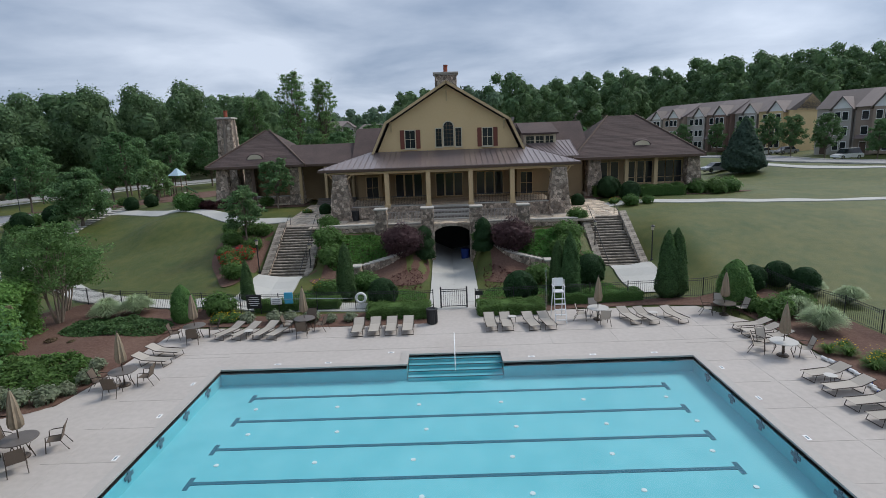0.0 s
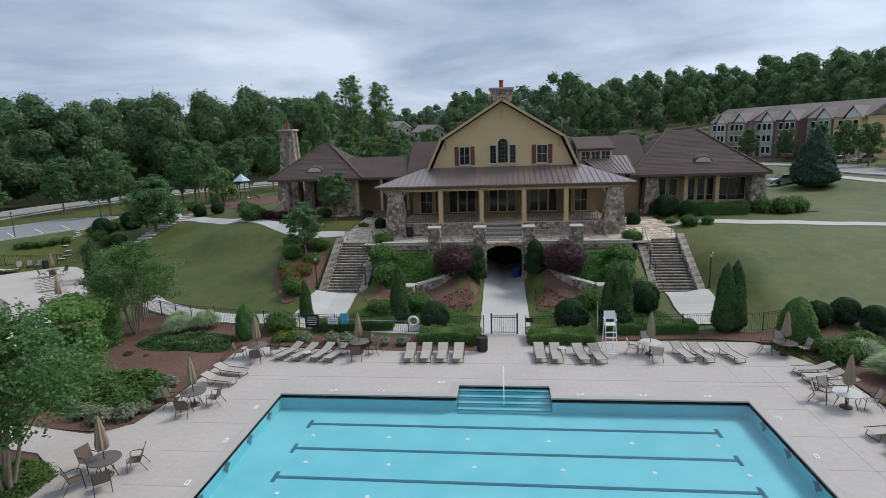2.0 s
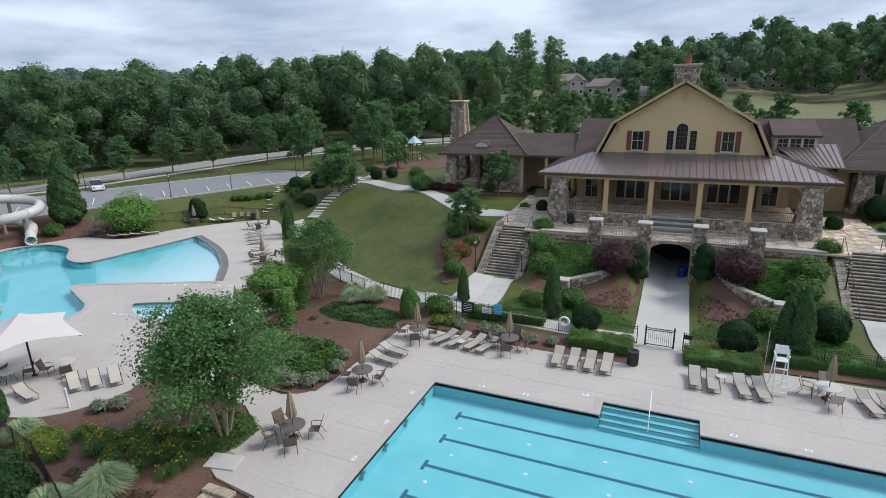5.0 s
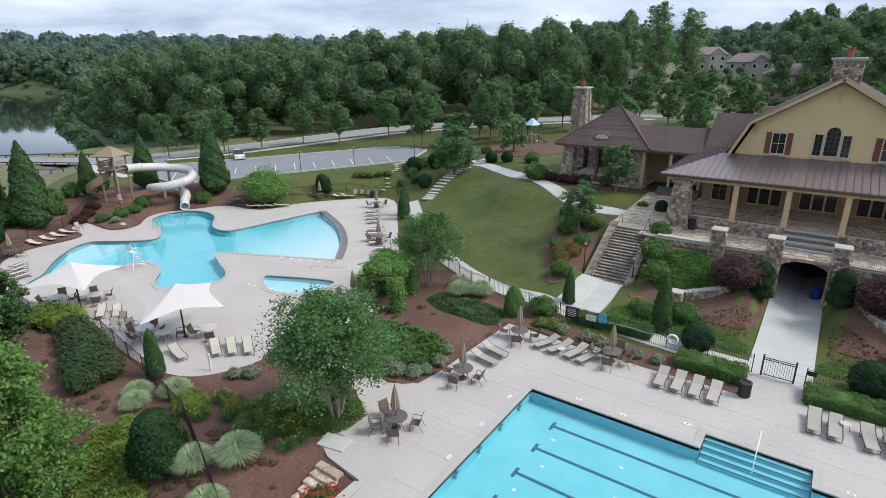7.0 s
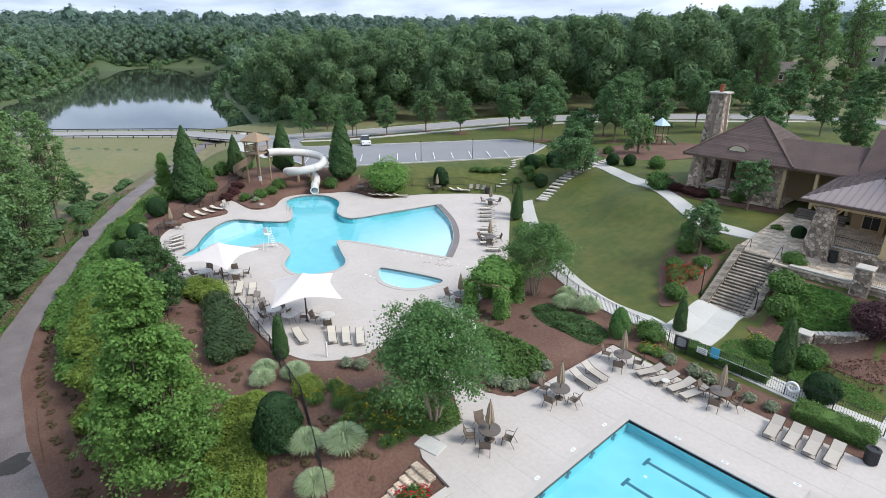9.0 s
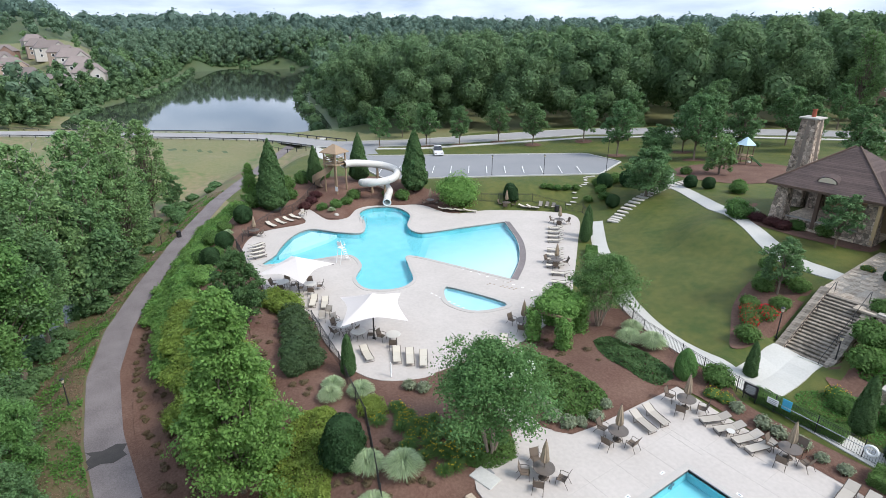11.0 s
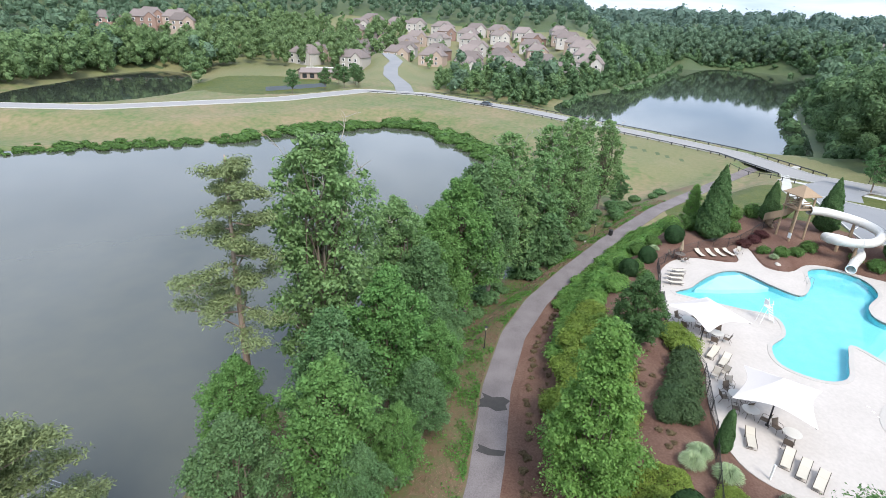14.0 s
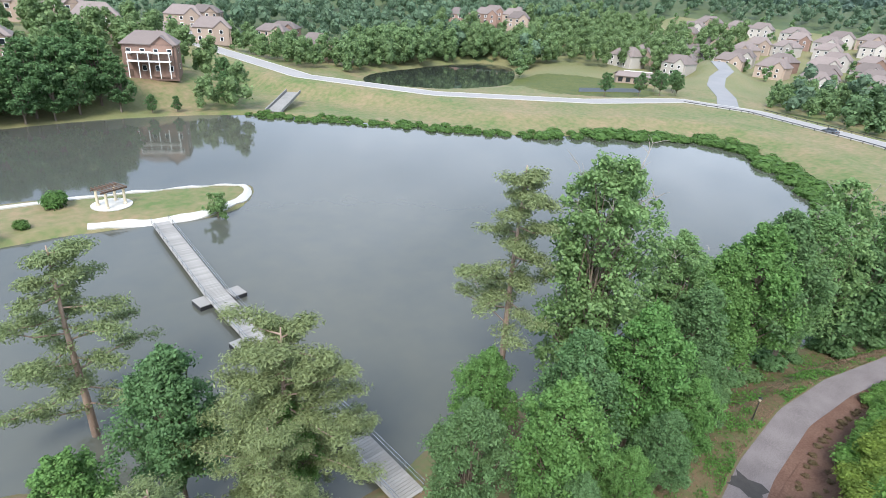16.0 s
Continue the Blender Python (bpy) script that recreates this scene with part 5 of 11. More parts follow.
def gable_front():
    # front gable wall with lap boards
    outline = [(-7.0, 5.2), (-7.0, 6.2), (-5.75, 8.8), (0, 12.3), (5.75, 8.8), (7.0, 6.2), (7.0, 5.2)]
    g = Geo()
    n = len(outline)
    g.v = [(x, 9.2, z) for x, z in outline] + [(x, 9.5, z) for x, z in outline]
    g.f = [tuple(range(n))[::-1], tuple(range(n, 2 * n))] + [(i, (i + 1) % n, n + (i + 1) % n, n + i) for i in range(n)]
    part("gable_wall", g, M_SIDING, club, "ochre lap-sided gable wall")
    boards = Geo()

    def half(z):
        if z < 6.2:
            return 7.0
        if z < 8.8:
            return 7.0 - 1.25 * (z - 6.2) / 2.6
        return 5.75 * (12.3 - z) / 3.5

    z = 5.7
    while z < 12.1:
        a, b = half(z), half(min(z + 0.19, 12.29))
        boards.add([(-a, 9.165, z), (a, 9.165, z), (b, 9.19, z + 0.19), (-b, 9.19, z + 0.19), (-a, 9.2, z), (a, 9.2, z)], [(0, 1, 2, 3), (4, 5, 1, 0)])
        z += 0.19
    part("lap_siding", boards, M_SIDING, club, "overlapping ochre boards")
    tagged(club.children[-1], kind="stuff")


gable_front()
# gambrel roof over the hall
prof = [(-7.75, 5.55), (-6.15, 8.92), (0, 12.66), (6.15, 8.92), (7.75, 5.55)]
g = Geo()
for (ax, az), (bx, bz) in zip(prof[:-1], prof[1:]):
    nrm = Vector((az - bz, 0, bx - ax)).normalized() * 0.22
    y0, y1 = 8.55, 26.0
    g.add([(ax, y0, az), (bx, y0, bz), (bx, y1, bz), (ax, y1, az), (ax - nrm.x, y0, az - nrm.z), (bx - nrm.x, y0, bz - nrm.z), (bx - nrm.x, y1, bz - nrm.z), (ax - nrm.x, y1, az - nrm.z)],
          [(0, 1, 2, 3), (7, 6, 5, 4), (0, 4, 5, 1), (2, 6, 7, 3), (1, 5, 6, 2), (0, 3, 7, 4)])
part("gambrel_roof", g, M_SHINGLE, club, "dark brown shingled gambrel roof")
for (ax, az), (bx, bz) in zip(prof[:-1], prof[1:]):
    d = Vector((bx - ax, 0, bz - az))
    up = Vector((-d.z, 0, d.x)).normalized()
    a, b = Vector((ax, 8.5, az)) + up * 0.03, Vector((bx, 8.5, bz)) + up * 0.03
    lo = up * -0.24
    off = Vector((0, -0.06, 0))
    g = Geo().add([a, b, b + lo, a + lo, a + off, b + off, b + lo + off, a + lo + off], [(0, 1, 2, 3), (7, 6, 5, 4), (0, 4, 5, 1), (2, 6, 7, 3), (1, 5, 6, 2), (0, 3, 7, 4)])
    part("bargeboard", g, M_TANTRIM, club, "tan bargeboard")
for x, z in ((-5.6, 8.75), (0, 11.6), (5.6, 8.75)):
    part("bracket", Geo().box((x, 8.9, z + 0.1), (0.16, 0.6, 0.16), 0.02).box((x, 9.1, z - 0.35), (0.14, 0.14, 0.9), 0.02), M_TANTRIM, club, "tan timber gable bracket")
# side walls and back of the hall
part("hall_wall", Geo().box((-7.0, 17.6, 3.0), (0.3, 16.6, 6.0)).box((7.0, 17.6, 3.0), (0.3, 16.6, 6.0)).box((0, 26, 4.5), (14, 0.3, 9)), M_PORCHWALL, club)
# central arched window with side lights, and shuttered windows
window(club, 0.08, 9.17, 6.45, 0.95, 2.35, "tall arched window with a dark lattice between two side lights", 3, 6, arch=True)
window(club, -0.9, 9.17, 6.4, 0.55, 1.75, cols=2, rows=5, label="narrow side light with a cream frame")
window(club, 1.06, 9.17, 6.4, 0.55, 1.75, cols=2, rows=5, label="narrow side light with a cream frame")
window(club, -3.75, 9.17, 6.35, 0.95, 1.7, "dark window with red-brown shutters", 2, 2, shutters=0.42)
window(club, 3.95, 9.17, 6.35, 0.95, 1.7, "dark window with red-brown shutters", 2, 2, shutters=0.42)


# porch roof of standing-seam metal: front slope, two hips
def metal_slope(quad, along, count, name="metal_roof"):
    """quad: eave left, eave right, top right, top left; seams run from eave to top at an even pitch."""
    g = Geo().slab(quad, 0.09)
    sheet = part(name, g, M_METALROOF, club, "dark bronze standing-seam metal roof")
    el, er, tr, tl = (Vector(q) for q in quad)
    s = Geo()
    for i in range(count + 1):
        u = i / count
        a = el.lerp(er, u)
        # where the seam meets the top edge or a hip
        top_l, top_r = (tl - el).dot((er - el).normalized()), (tr - el).dot((er - el).normalized())
        L = (er - el).length
        p = u * L
        if p < top_l:
            v = p / max(top_l, 1e-6)
            b = el.lerp(tl, v)
        elif p > top_r:
            v = (L - p) / max(L - top_r, 1e-6)
            b = er.lerp(tr, v)
        else:
            b = tl.lerp(tr, (p - top_l) / max(top_r - top_l, 1e-6))
        if (b - a).length < 0.2:
            continue
        d = (er - el).normalized() * 0.022
        n = Vector((0, 0, 0.06))
        s.add([a - d, a + d, b + d, b - d, a - d + n, a + d + n, b + d + n, b - d + n], [(4, 5, 6, 7), (0, 1, 5, 4), (1, 2, 6, 5), (2, 3, 7, 6), (3, 0, 4, 7)])
    tagged(part("seams", s, M_METALROOF, sheet), kind="stuff")
    return sheet


EZ, TZ = 4.72, 6.05
metal_slope([(-11.9, 3.5, EZ), (11.9, 3.5, EZ), (7.9, 9.15, TZ), (-7.9, 9.15, TZ)], "x", 46)
metal_slope([(-11.9, 16.0, EZ), (-11.9, 3.5, EZ), (-7.9, 9.15, TZ), (-7.9, 16.0, TZ)], "y", 22)
metal_slope([(11.9, 3.5, EZ), (11.9, 16.0, EZ), (7.9, 16.0, TZ), (7.9, 9.15, TZ)], "y", 22)
part("fascia", Geo().box((0, 3.52, EZ - 0.16), (23.9, 0.1, 0.2), 0.01), M_BROWN, club, "dark brown fascia and gutter")
for s in (-1, 1):
    part("fascia", Geo().box((s * 11.9, 9.8, EZ - 0.16), (0.1, 12.4, 0.2), 0.01), M_BROWN, club)
part("porch_ceiling", Geo().box((0, 7.3, 4.35), (22.6, 7.2, 0.1)), M_TANTRIM, club)
part("porch_beam", Geo().box((0, 4.0, 4.38), (21.6, 0.35, 0.4), 0.02), M_TANTRIM, club, "tan porch beam")
# porch floor on a stone base, with steps
part("porch_floor", Geo().box((0, 7.6, 0.55), (19.6, 7.4, 1.16), 0.02), M_FLAG, club, "stone porch floor")
for x0, x1 in ((-9.4, -1.85), (1.85, 9.4)):
    stone_wall("porch_base", (x0, 3.86), (x1, 3.86), 0.0, 1.16, 0.3, "", cap=0.08, size=0.3, parent=club)
for i in range(7):
    part("porch_step", Geo().box((0, 3.9 - 0.3 * (6 - i), 0.083 + 0.165 * i), (3.6, 0.34, 0.166), 0.012), M_STEP if i % 2 else M_CAP, club, "stone porch step")
for x in (-5.75, -1.95, 1.95, 5.75):
    c = Geo().box((0, 0, 1.65), (0.42, 0.42, 3.3), 0.03).box((0, 0, 0.15), (0.56, 0.56, 0.3), 0.03).box((0, 0, 3.2), (0.54, 0.54, 0.16), 0.03)
    part("porch_column", c, M_TANTRIM, club, "square tan timber column", at=pose(x, 4.0, 1.1))
for s in (-1, 1):
    stone_pier(s * 10.0, 4.1, 0.0, 1.95, 1.15, 4.25, "", cap=False, parent=club, size=0.36)
    for d in (-1, 1):
        br = Geo().tube([(s * 10.0 + d * 0.5, 4.0, 3.6), (s * 10.0 + d * 1.1, 4.0, 4.3)], 0.08, 4)
        part("bracket", br, M_TANTRIM, club)
# porch back wall with glazed doors and windows
part("porch_back_wall", Geo().box((0, 10.9, 2.75), (19.0, 0.3, 3.3)), M_PORCHWALL, club, "brown timber wall behind the porch")
for x in (-4.2, 0.0, 4.2):
    for dx in (-0.95, 0, 0.95):
        window(club, x + dx, 10.73, 1.35, 0.78, 2.3, "tall dark glazed porch door with a tan frame", 1, 1, frame_mat=M_TANTRIM, sill=False)
for x in (-8.0, 8.0):
    window(club, x, 10.73, 1.3, 1.2, 2.2, "dark porch window with a tan frame", 2, 2, frame_mat=M_TANTRIM)
for x0, x1 in ((-9.0, -6.0), (-5.5, -2.2), (2.2, 5.5), (6.0, 9.0)):
    g = Geo().tube([(x0, 4.0, 2.05), (x1, 4.0, 2.05)], 0.03, 6).tube([(x0, 4.0, 1.3), (x1, 4.0, 1.3)], 0.02, 6)
    k = int((x1 - x0) / 0.14)
    for i in range(1, k):
        g.box((x0 + (x1 - x0) * i / k, 4.0, 1.67), (0.02, 0.02, 0.76))
    part("porch_railing", g, M_BLACK, club, "black metal porch railing")
# chimney on the ridge
part("chimney_core", Geo().box((0.0, 15.5, 11.8), (2.2, 1.5, 4.4)), M_MORTAR, club)
g = Geo()
rngc = random.Random(11)
stone_face(g, (-1.12, 14.73, 9.6), (1, 0, 0), 2.24, 4.4, 0.3, rngc)
stone_face(g, (1.12, 14.73, 9.6), (0, 1, 0), 1.54, 4.4, 0.3, rngc)
stone_face(g, (-1.12, 16.27, 9.6), (0, -1, 0), 1.54, 4.4, 0.3, rngc)
tagged(part("chimney_stonework", g, M_STONE, club, "field-stone chimney"), kind="stuff")
part("chimney_cap", Geo().box((0, 15.5, 14.08), (2.7, 2.0, 0.2), 0.03).box((0, 15.5, 13.92), (2.45, 1.75, 0.14), 0.02), M_CAP, club, "pale chimney cap")
part("flue", Geo().lathe([(0.22, 0), (0.22, 0.7), (0.26, 0.72), (0.26, 0.85)], 10, (0, 15.5, 14.15)), M_CLAY, club, "red clay flue pot")


# hip-roofed wings
def hip_roof(parent, x0, x1, y0, y1, ze, zr, ridge, label, over=0.0, thick=0.18):
    """A hip roof with courses of shingles; ridge: its half length along x."""
    xc, yc = (x0 + x1) / 2, (y0 + y1) / 2
    a, b = Vector((xc - ridge, yc, zr)), Vector((xc + ridge, yc, zr))
    c = [Vector(p) for p in ((x0, y0, ze), (x1, y0, ze), (x1, y1, ze), (x0, y1, ze))]
    faces = [(c[0], c[1], b, a), (c[2], c[3], a, b), (c[1], c[2], b, b), (c[3], c[0], a, a)]
    roof = part("hip_roof", Geo().add([p + Vector((0, 0, -0.06)) for p in (*c, a, b)], [(0, 1, 5, 4), (2, 3, 4, 5), (1, 2, 5), (3, 0, 4), (3, 2, 1, 0)]), M_SHINGLE, parent, label)
    g = Geo()
    for e0, e1, t1, t0 in faces:
        n = int((t0 - e0).length / 0.28)
        for i in range(n):
            u0, u1 = i / n, (i + 1) / n
            p = [e0.lerp(t0, u0), e1.lerp(t1, u0), e1.lerp(t1, u1), e0.lerp(t0, u1)]
            lift = Vector((0, 0, 0.014))
            g.add([p[0] + lift, p[1] + lift, p[2], p[3], p[0] - lift, p[1] - lift], [(0, 1, 2, 3), (4, 5, 1, 0)])
    tagged(part("shingle_layer", g, M_SHINGLE, roof), kind="stuff")
    f = Geo()
    for p, q in zip(c, c[1:] + c[:1]):
        d = (q - p).normalized()
        n = Vector((d.y, -d.x, 0)) * 0.06
        lo = Vector((0, 0, -0.24))
        f.add([p + n, q + n, q + n + lo, p + n + lo, p - n, q - n, q - n + lo, p - n + lo], [(0, 1, 2, 3), (7, 6, 5, 4), (0, 4, 5, 1), (2, 6, 7, 3)])
    part("fascia", f, M_BROWN, roof)
    for p in ((c[0], a), (c[1], b)):
        part("hip_cap", Geo().tube([p[0] + Vector((0, 0, 0.05)), p[1] + Vector((0, 0, 0.05))], 0.09, 6), M_BROWN, roof)
    return roof


def eyebrow(parent, x, y, z):
    g = Geo()
    n = 10
    top = [(-0.95 * math.cos(math.pi * i / n), 0.62 * math.sin(math.pi * i / n)) for i in range(n + 1)]
    k = len(top)
    g.v = [(x + px, y, z + pz) for px, pz in top] + [(x + px * 1.1, y + 1.9, z + 0.75 + pz * 0.25) for px, pz in top]
    g.f = [tuple(range(k))[::-1]] + [(i, i + 1, k + i + 1, k + i) for i in range(k - 1)]
    d = part("eyebrow_vent", g, M_SHINGLE, parent, "eyebrow roof vent with a tan louvre")
    lv = Geo()
    lv.v = [(x + px * 0.86, y - 0.03, z + 0.03 + pz * 0.84) for px, pz in top]
    lv.f = [tuple(range(k))[::-1]]
    part("louvre", lv, M_CREAM, d)


# west pavilion (open, on stone piers) and its link
pav = thing("pavilion", "open pavilion with stone piers and a brown hip roof", "pavilion", pose(-20.8, 64.0, 4.2))
hip_roof(pav, -5.4, 5.5, -5.2, 6.0, 4.4, 8.3, 0.2, "dark brown shingled hip roof of the pavilion")
eyebrow(pav, -0.2, -4.2, 5.08)
for sx in (-4.0, 4.2):
    for sy in (-4.0, 4.8):
        stone_pier(sx, sy, 0.0, 1.5, 1.0, 4.3, "", cap=False, parent=pav, size=0.34)
for x in (-0.6, 1.9):
    part("post", Geo().box((x, -4.0, 2.2), (0.35, 0.35, 4.3), 0.02), M_BROWN, pav)
for sy in (-4.0, 4.8):
    part("beam", Geo().box((0.1, sy, 4.2), (9.6, 0.3, 0.3), 0.02), M_BROWN, pav)
stone_wall("", (-3.4, -4.1), (3.6, -4.1), 0.0, 0.9, 0.3, "", parent=pav)
part("floor", Geo().box((0.1, 0.4, 0.06), (9.6, 10.2, 0.14), 0.02), M_FLAG, pav)
part("back_wall", Geo().box((0.1, 5.2, 2.1), (8.6, 0.3, 4.2)), M_PORCHWALL, pav)
# its big tapered chimney
part("chimney_core", Geo().lathe([(1.65, -0.3), (1.35, 4.4), (1.02, 10.0)], 4, (-6.5, 5.0, 0)), M_MORTAR, pav)
g = Geo()
for k in range(4):
    g2 = Geo()
    stone_face(g2, (-1.28, 0, 0), (1, 0, 0), 2.56, 10.0, 0.42, random.Random(40 + k), taper=0.46)
    lean = [(vx, vy - 1.28 + 0.46 * vz / 10.0, vz) for vx, vy, vz in g2.v]
    g.add(lean, g2.f, Matrix.Translation((-6.5, 5.0, 0)) @ Matrix.Rotation(k * math.pi / 2, 4, "Z"))
tagged(part("chimney_stonework", g, M_STONE, pav, "tall tapered field-stone chimney"), kind="stuff")
part("chimney_cap", Geo().box((-6.5, 5.0, 10.1), (2.1, 2.1, 0.2), 0.03), M_CAP, pav)
part("flue", Geo().lathe([(0.24, 0), (0.22, 0.7), (0.27, 0.74), (0.27, 0.85)], 10, (-6.5, 5.0, 10.2)), M_CLAY, pav, "red clay flue pot")
link = thing("west_link", "low covered link with a brown shingled roof", "house wing", pose(-12.2, 63.2, 4.2))
g = Geo()
for s in (-1, 1):
    g.add([(-5.6, s * 4.2, 4.4), (5.0, s * 4.2, 4.4), (5.0, 0, 6.5), (-5.6, 0, 6.5), (-5.6, s * 4.2, 4.2), (5.0, s * 4.2, 4.2), (5.0, 0, 6.3), (-5.6, 0, 6.3)],
          [(0, 1, 2, 3), (4, 5, 6, 7), (0, 1, 5, 4), (2, 6, 7, 3), (1, 5, 6, 2), (0, 3, 7, 4)])
part("roof", g, M_SHINGLE, link, "dark brown shingled roof")
part("wall", Geo().box((-0.6, 1.5, 2.1), (9.4, 0.25, 4.3)), M_PORCHWALL, link)
part("fascia", Geo().box((-0.3, -4.22, 4.25), (10.6, 0.08, 0.22), 0.01), M_BROWN, link)
for x in (-3.8, -1.0, 2.0):
    part("post", Geo().box((x, -3.8, 2.1), (0.3, 0.3, 4.2), 0.02), M_TANTRIM, link)
for i in range(4):
    part("link_step", Geo().box((0.2, -5.2 + 0.35 * i, 0.08 + 0.16 * i), (4.2, 0.4, 0.16), 0.012), M_STEP, link)
# taller cross roof behind, west and east of the hall
cross = thing("cross_wing", "clubhouse cross wing with a tall brown shingled roof and dormer", "house wing", pose(AXIS, 64.5, 3.9))
g = Geo()
for s in (-1, 1):
    g.add([(-10.6, s * 5.5, 4.6), (15.5, s * 5.5, 4.6), (15.5, 0, 8.4), (-10.6, 0, 8.4), (-10.6, s * 5.5, 4.4), (15.5, s * 5.5, 4.4), (15.5, 0, 8.2), (-10.6, 0, 8.2)],
          [(0, 1, 2, 3), (4, 5, 6, 7), (0, 1, 5, 4), (2, 6, 7, 3), (1, 5, 6, 2), (0, 3, 7, 4)])
part("roof", g, M_SHINGLE, cross, "dark brown shingled roof")
part("wall", Geo().box((2.3, 0, 2.2), (25.6, 9.0, 4.4)), M_PORCHWALL, cross)
dm = part("dormer", Geo().box((10.0, -3.7, 6.35), (3.5, 2.4, 1.6)), M_CREAM, cross, "cream dormer with three lights under a low shed roof")
part("dormer_roof", Geo().slab([(8.0, -5.25, 7.15), (12.0, -5.25, 7.15), (12.0, -0.6, 8.35), (8.0, -0.6, 8.35)], 0.18), M_SHINGLE, dm)
for dx in (-1.05, 0, 1.05):
    window(cross, 10.0 + dx, -4.93, 5.85, 0.85, 0.95, "small dark dormer light with a cream frame", 2, 2, sill=False)
# east link: metal roof running to the east wing
m_el = thing("east_link", "covered link with a bronze standing-seam roof", "house wing", pose(AXIS, 45.2, 3.6))
g = Geo().slab([(10.2, 10.6, 5.0), (13.4, 10.6, 5.0), (13.4, 15.0, 6.6), (8.2, 15.0, 6.6)], 0.1)
part("metal_roof", g, M_METALROOF, m_el)
s = Geo()
for i in range(11):
    x = 10.2 + 3.2 * i / 10
    xt = 8.2 + 5.2 * i / 10
    s.tube([(x, 10.6, 5.03), (xt, 15.0, 6.63)], 0.035, 4)
tagged(part("seams", s, M_METALROOF, m_el), kind="stuff")
part("wall", Geo().box((12.0, 14.0, 2.4), (5.0, 0.3, 4.6)), M_PORCHWALL, m_el)
# east wing with a hip roof and a glazed porch
east = thing("east_wing", "clubhouse east wing with a brown hip roof and stone piers", "house wing", pose(20.5, 64.0, 4.0))
hip_roof(east, -7.0, 7.0, -6.6, 6.6, 4.25, 8.7, 1.6, "dark brown shingled hip roof of the east wing")
eyebrow(east, 0.8, -5.0, 5.28)
part("wall", Geo().box((0.5, 0.5, 2.2), (11.4, 10.0, 4.3)), M_PORCHWALL, east, "brown timber walls")
for sx in (-4.5, 6.1):
    stone_pier(sx, -5.3, 0.0, 1.7, 1.1, 4.2, "", cap=False, parent=east, size=0.36)
for x in (-0.95, 2.2):
    part("column", Geo().box((x, -5.3, 2.15), (0.42, 0.42, 4.3), 0.03).box((x, -5.3, 0.6), (0.6, 0.6, 1.2), 0.03), M_TANTRIM, east, "square tan column")
for x in (-3.2, -2.0, -0.2, 0.9, 1.7, 3.1, 4.0, 4.9):
    window(east, x, -4.53, 1.3, 0.8, 2.3, "tall dark window with a tan frame", 1, 1, frame_mat=M_TANTRIM, sill=False)
part("porch_railing", Geo().tube([(-3.8, -5.3, 1.9), (5.4, -5.3, 1.9)], 0.03, 6).box((0.8, -5.3, 1.0), (9.2, 0.12, 0.5), 0.02), M_PORCHWALL, east)
part("base", Geo().box((0.6, -0.3, 0.25), (12.4, 10.8, 0.6), 0.03), M_FLAG, east)

# ---- plants ----
def unit(n, rng):
    v = rng.normal(size=(n, 3))
    return v / np.linalg.norm(v, axis=1)[:, None]


def leaves(centres, normals, sizes, rng, slim=0.6, spread=0.75):
    """Vertices and faces of leaf sprays: one bent four-cornered blade each, tilted about the given normals."""
    n = len(centres)
    nr = normals + spread * rng.normal(size=(n, 3)) * 0.6
    nr /= np.linalg.norm(nr, axis=1)[:, None] + 1e-9
    t = unit(n, rng)
    u = np.cross(nr, t)
    u /= np.linalg.norm(u, axis=1)[:, None] + 1e-9
    w = np.cross(nr, u)
    s = np.asarray(sizes)[:, None]
    v = np.stack([centres - u * s, centres - w * s * slim + nr * s * 0.15, centres + u * s, centres + w * s * slim + nr * s * 0.15], 1).reshape(-1, 3)
    return v, np.arange(n * 4).reshape(n, 4)


def ball(sub=1):
    bm = bmesh.new()
    bmesh.ops.create_icosphere(bm, subdivisions=sub, radius=1)
    v = np.array([p.co for p in bm.verts])
    f = np.array([[p.index for p in q.verts] for q in bm.faces])
    bm.free()
    return v, f


BALL2, BALL3 = ball(2), ball(3)


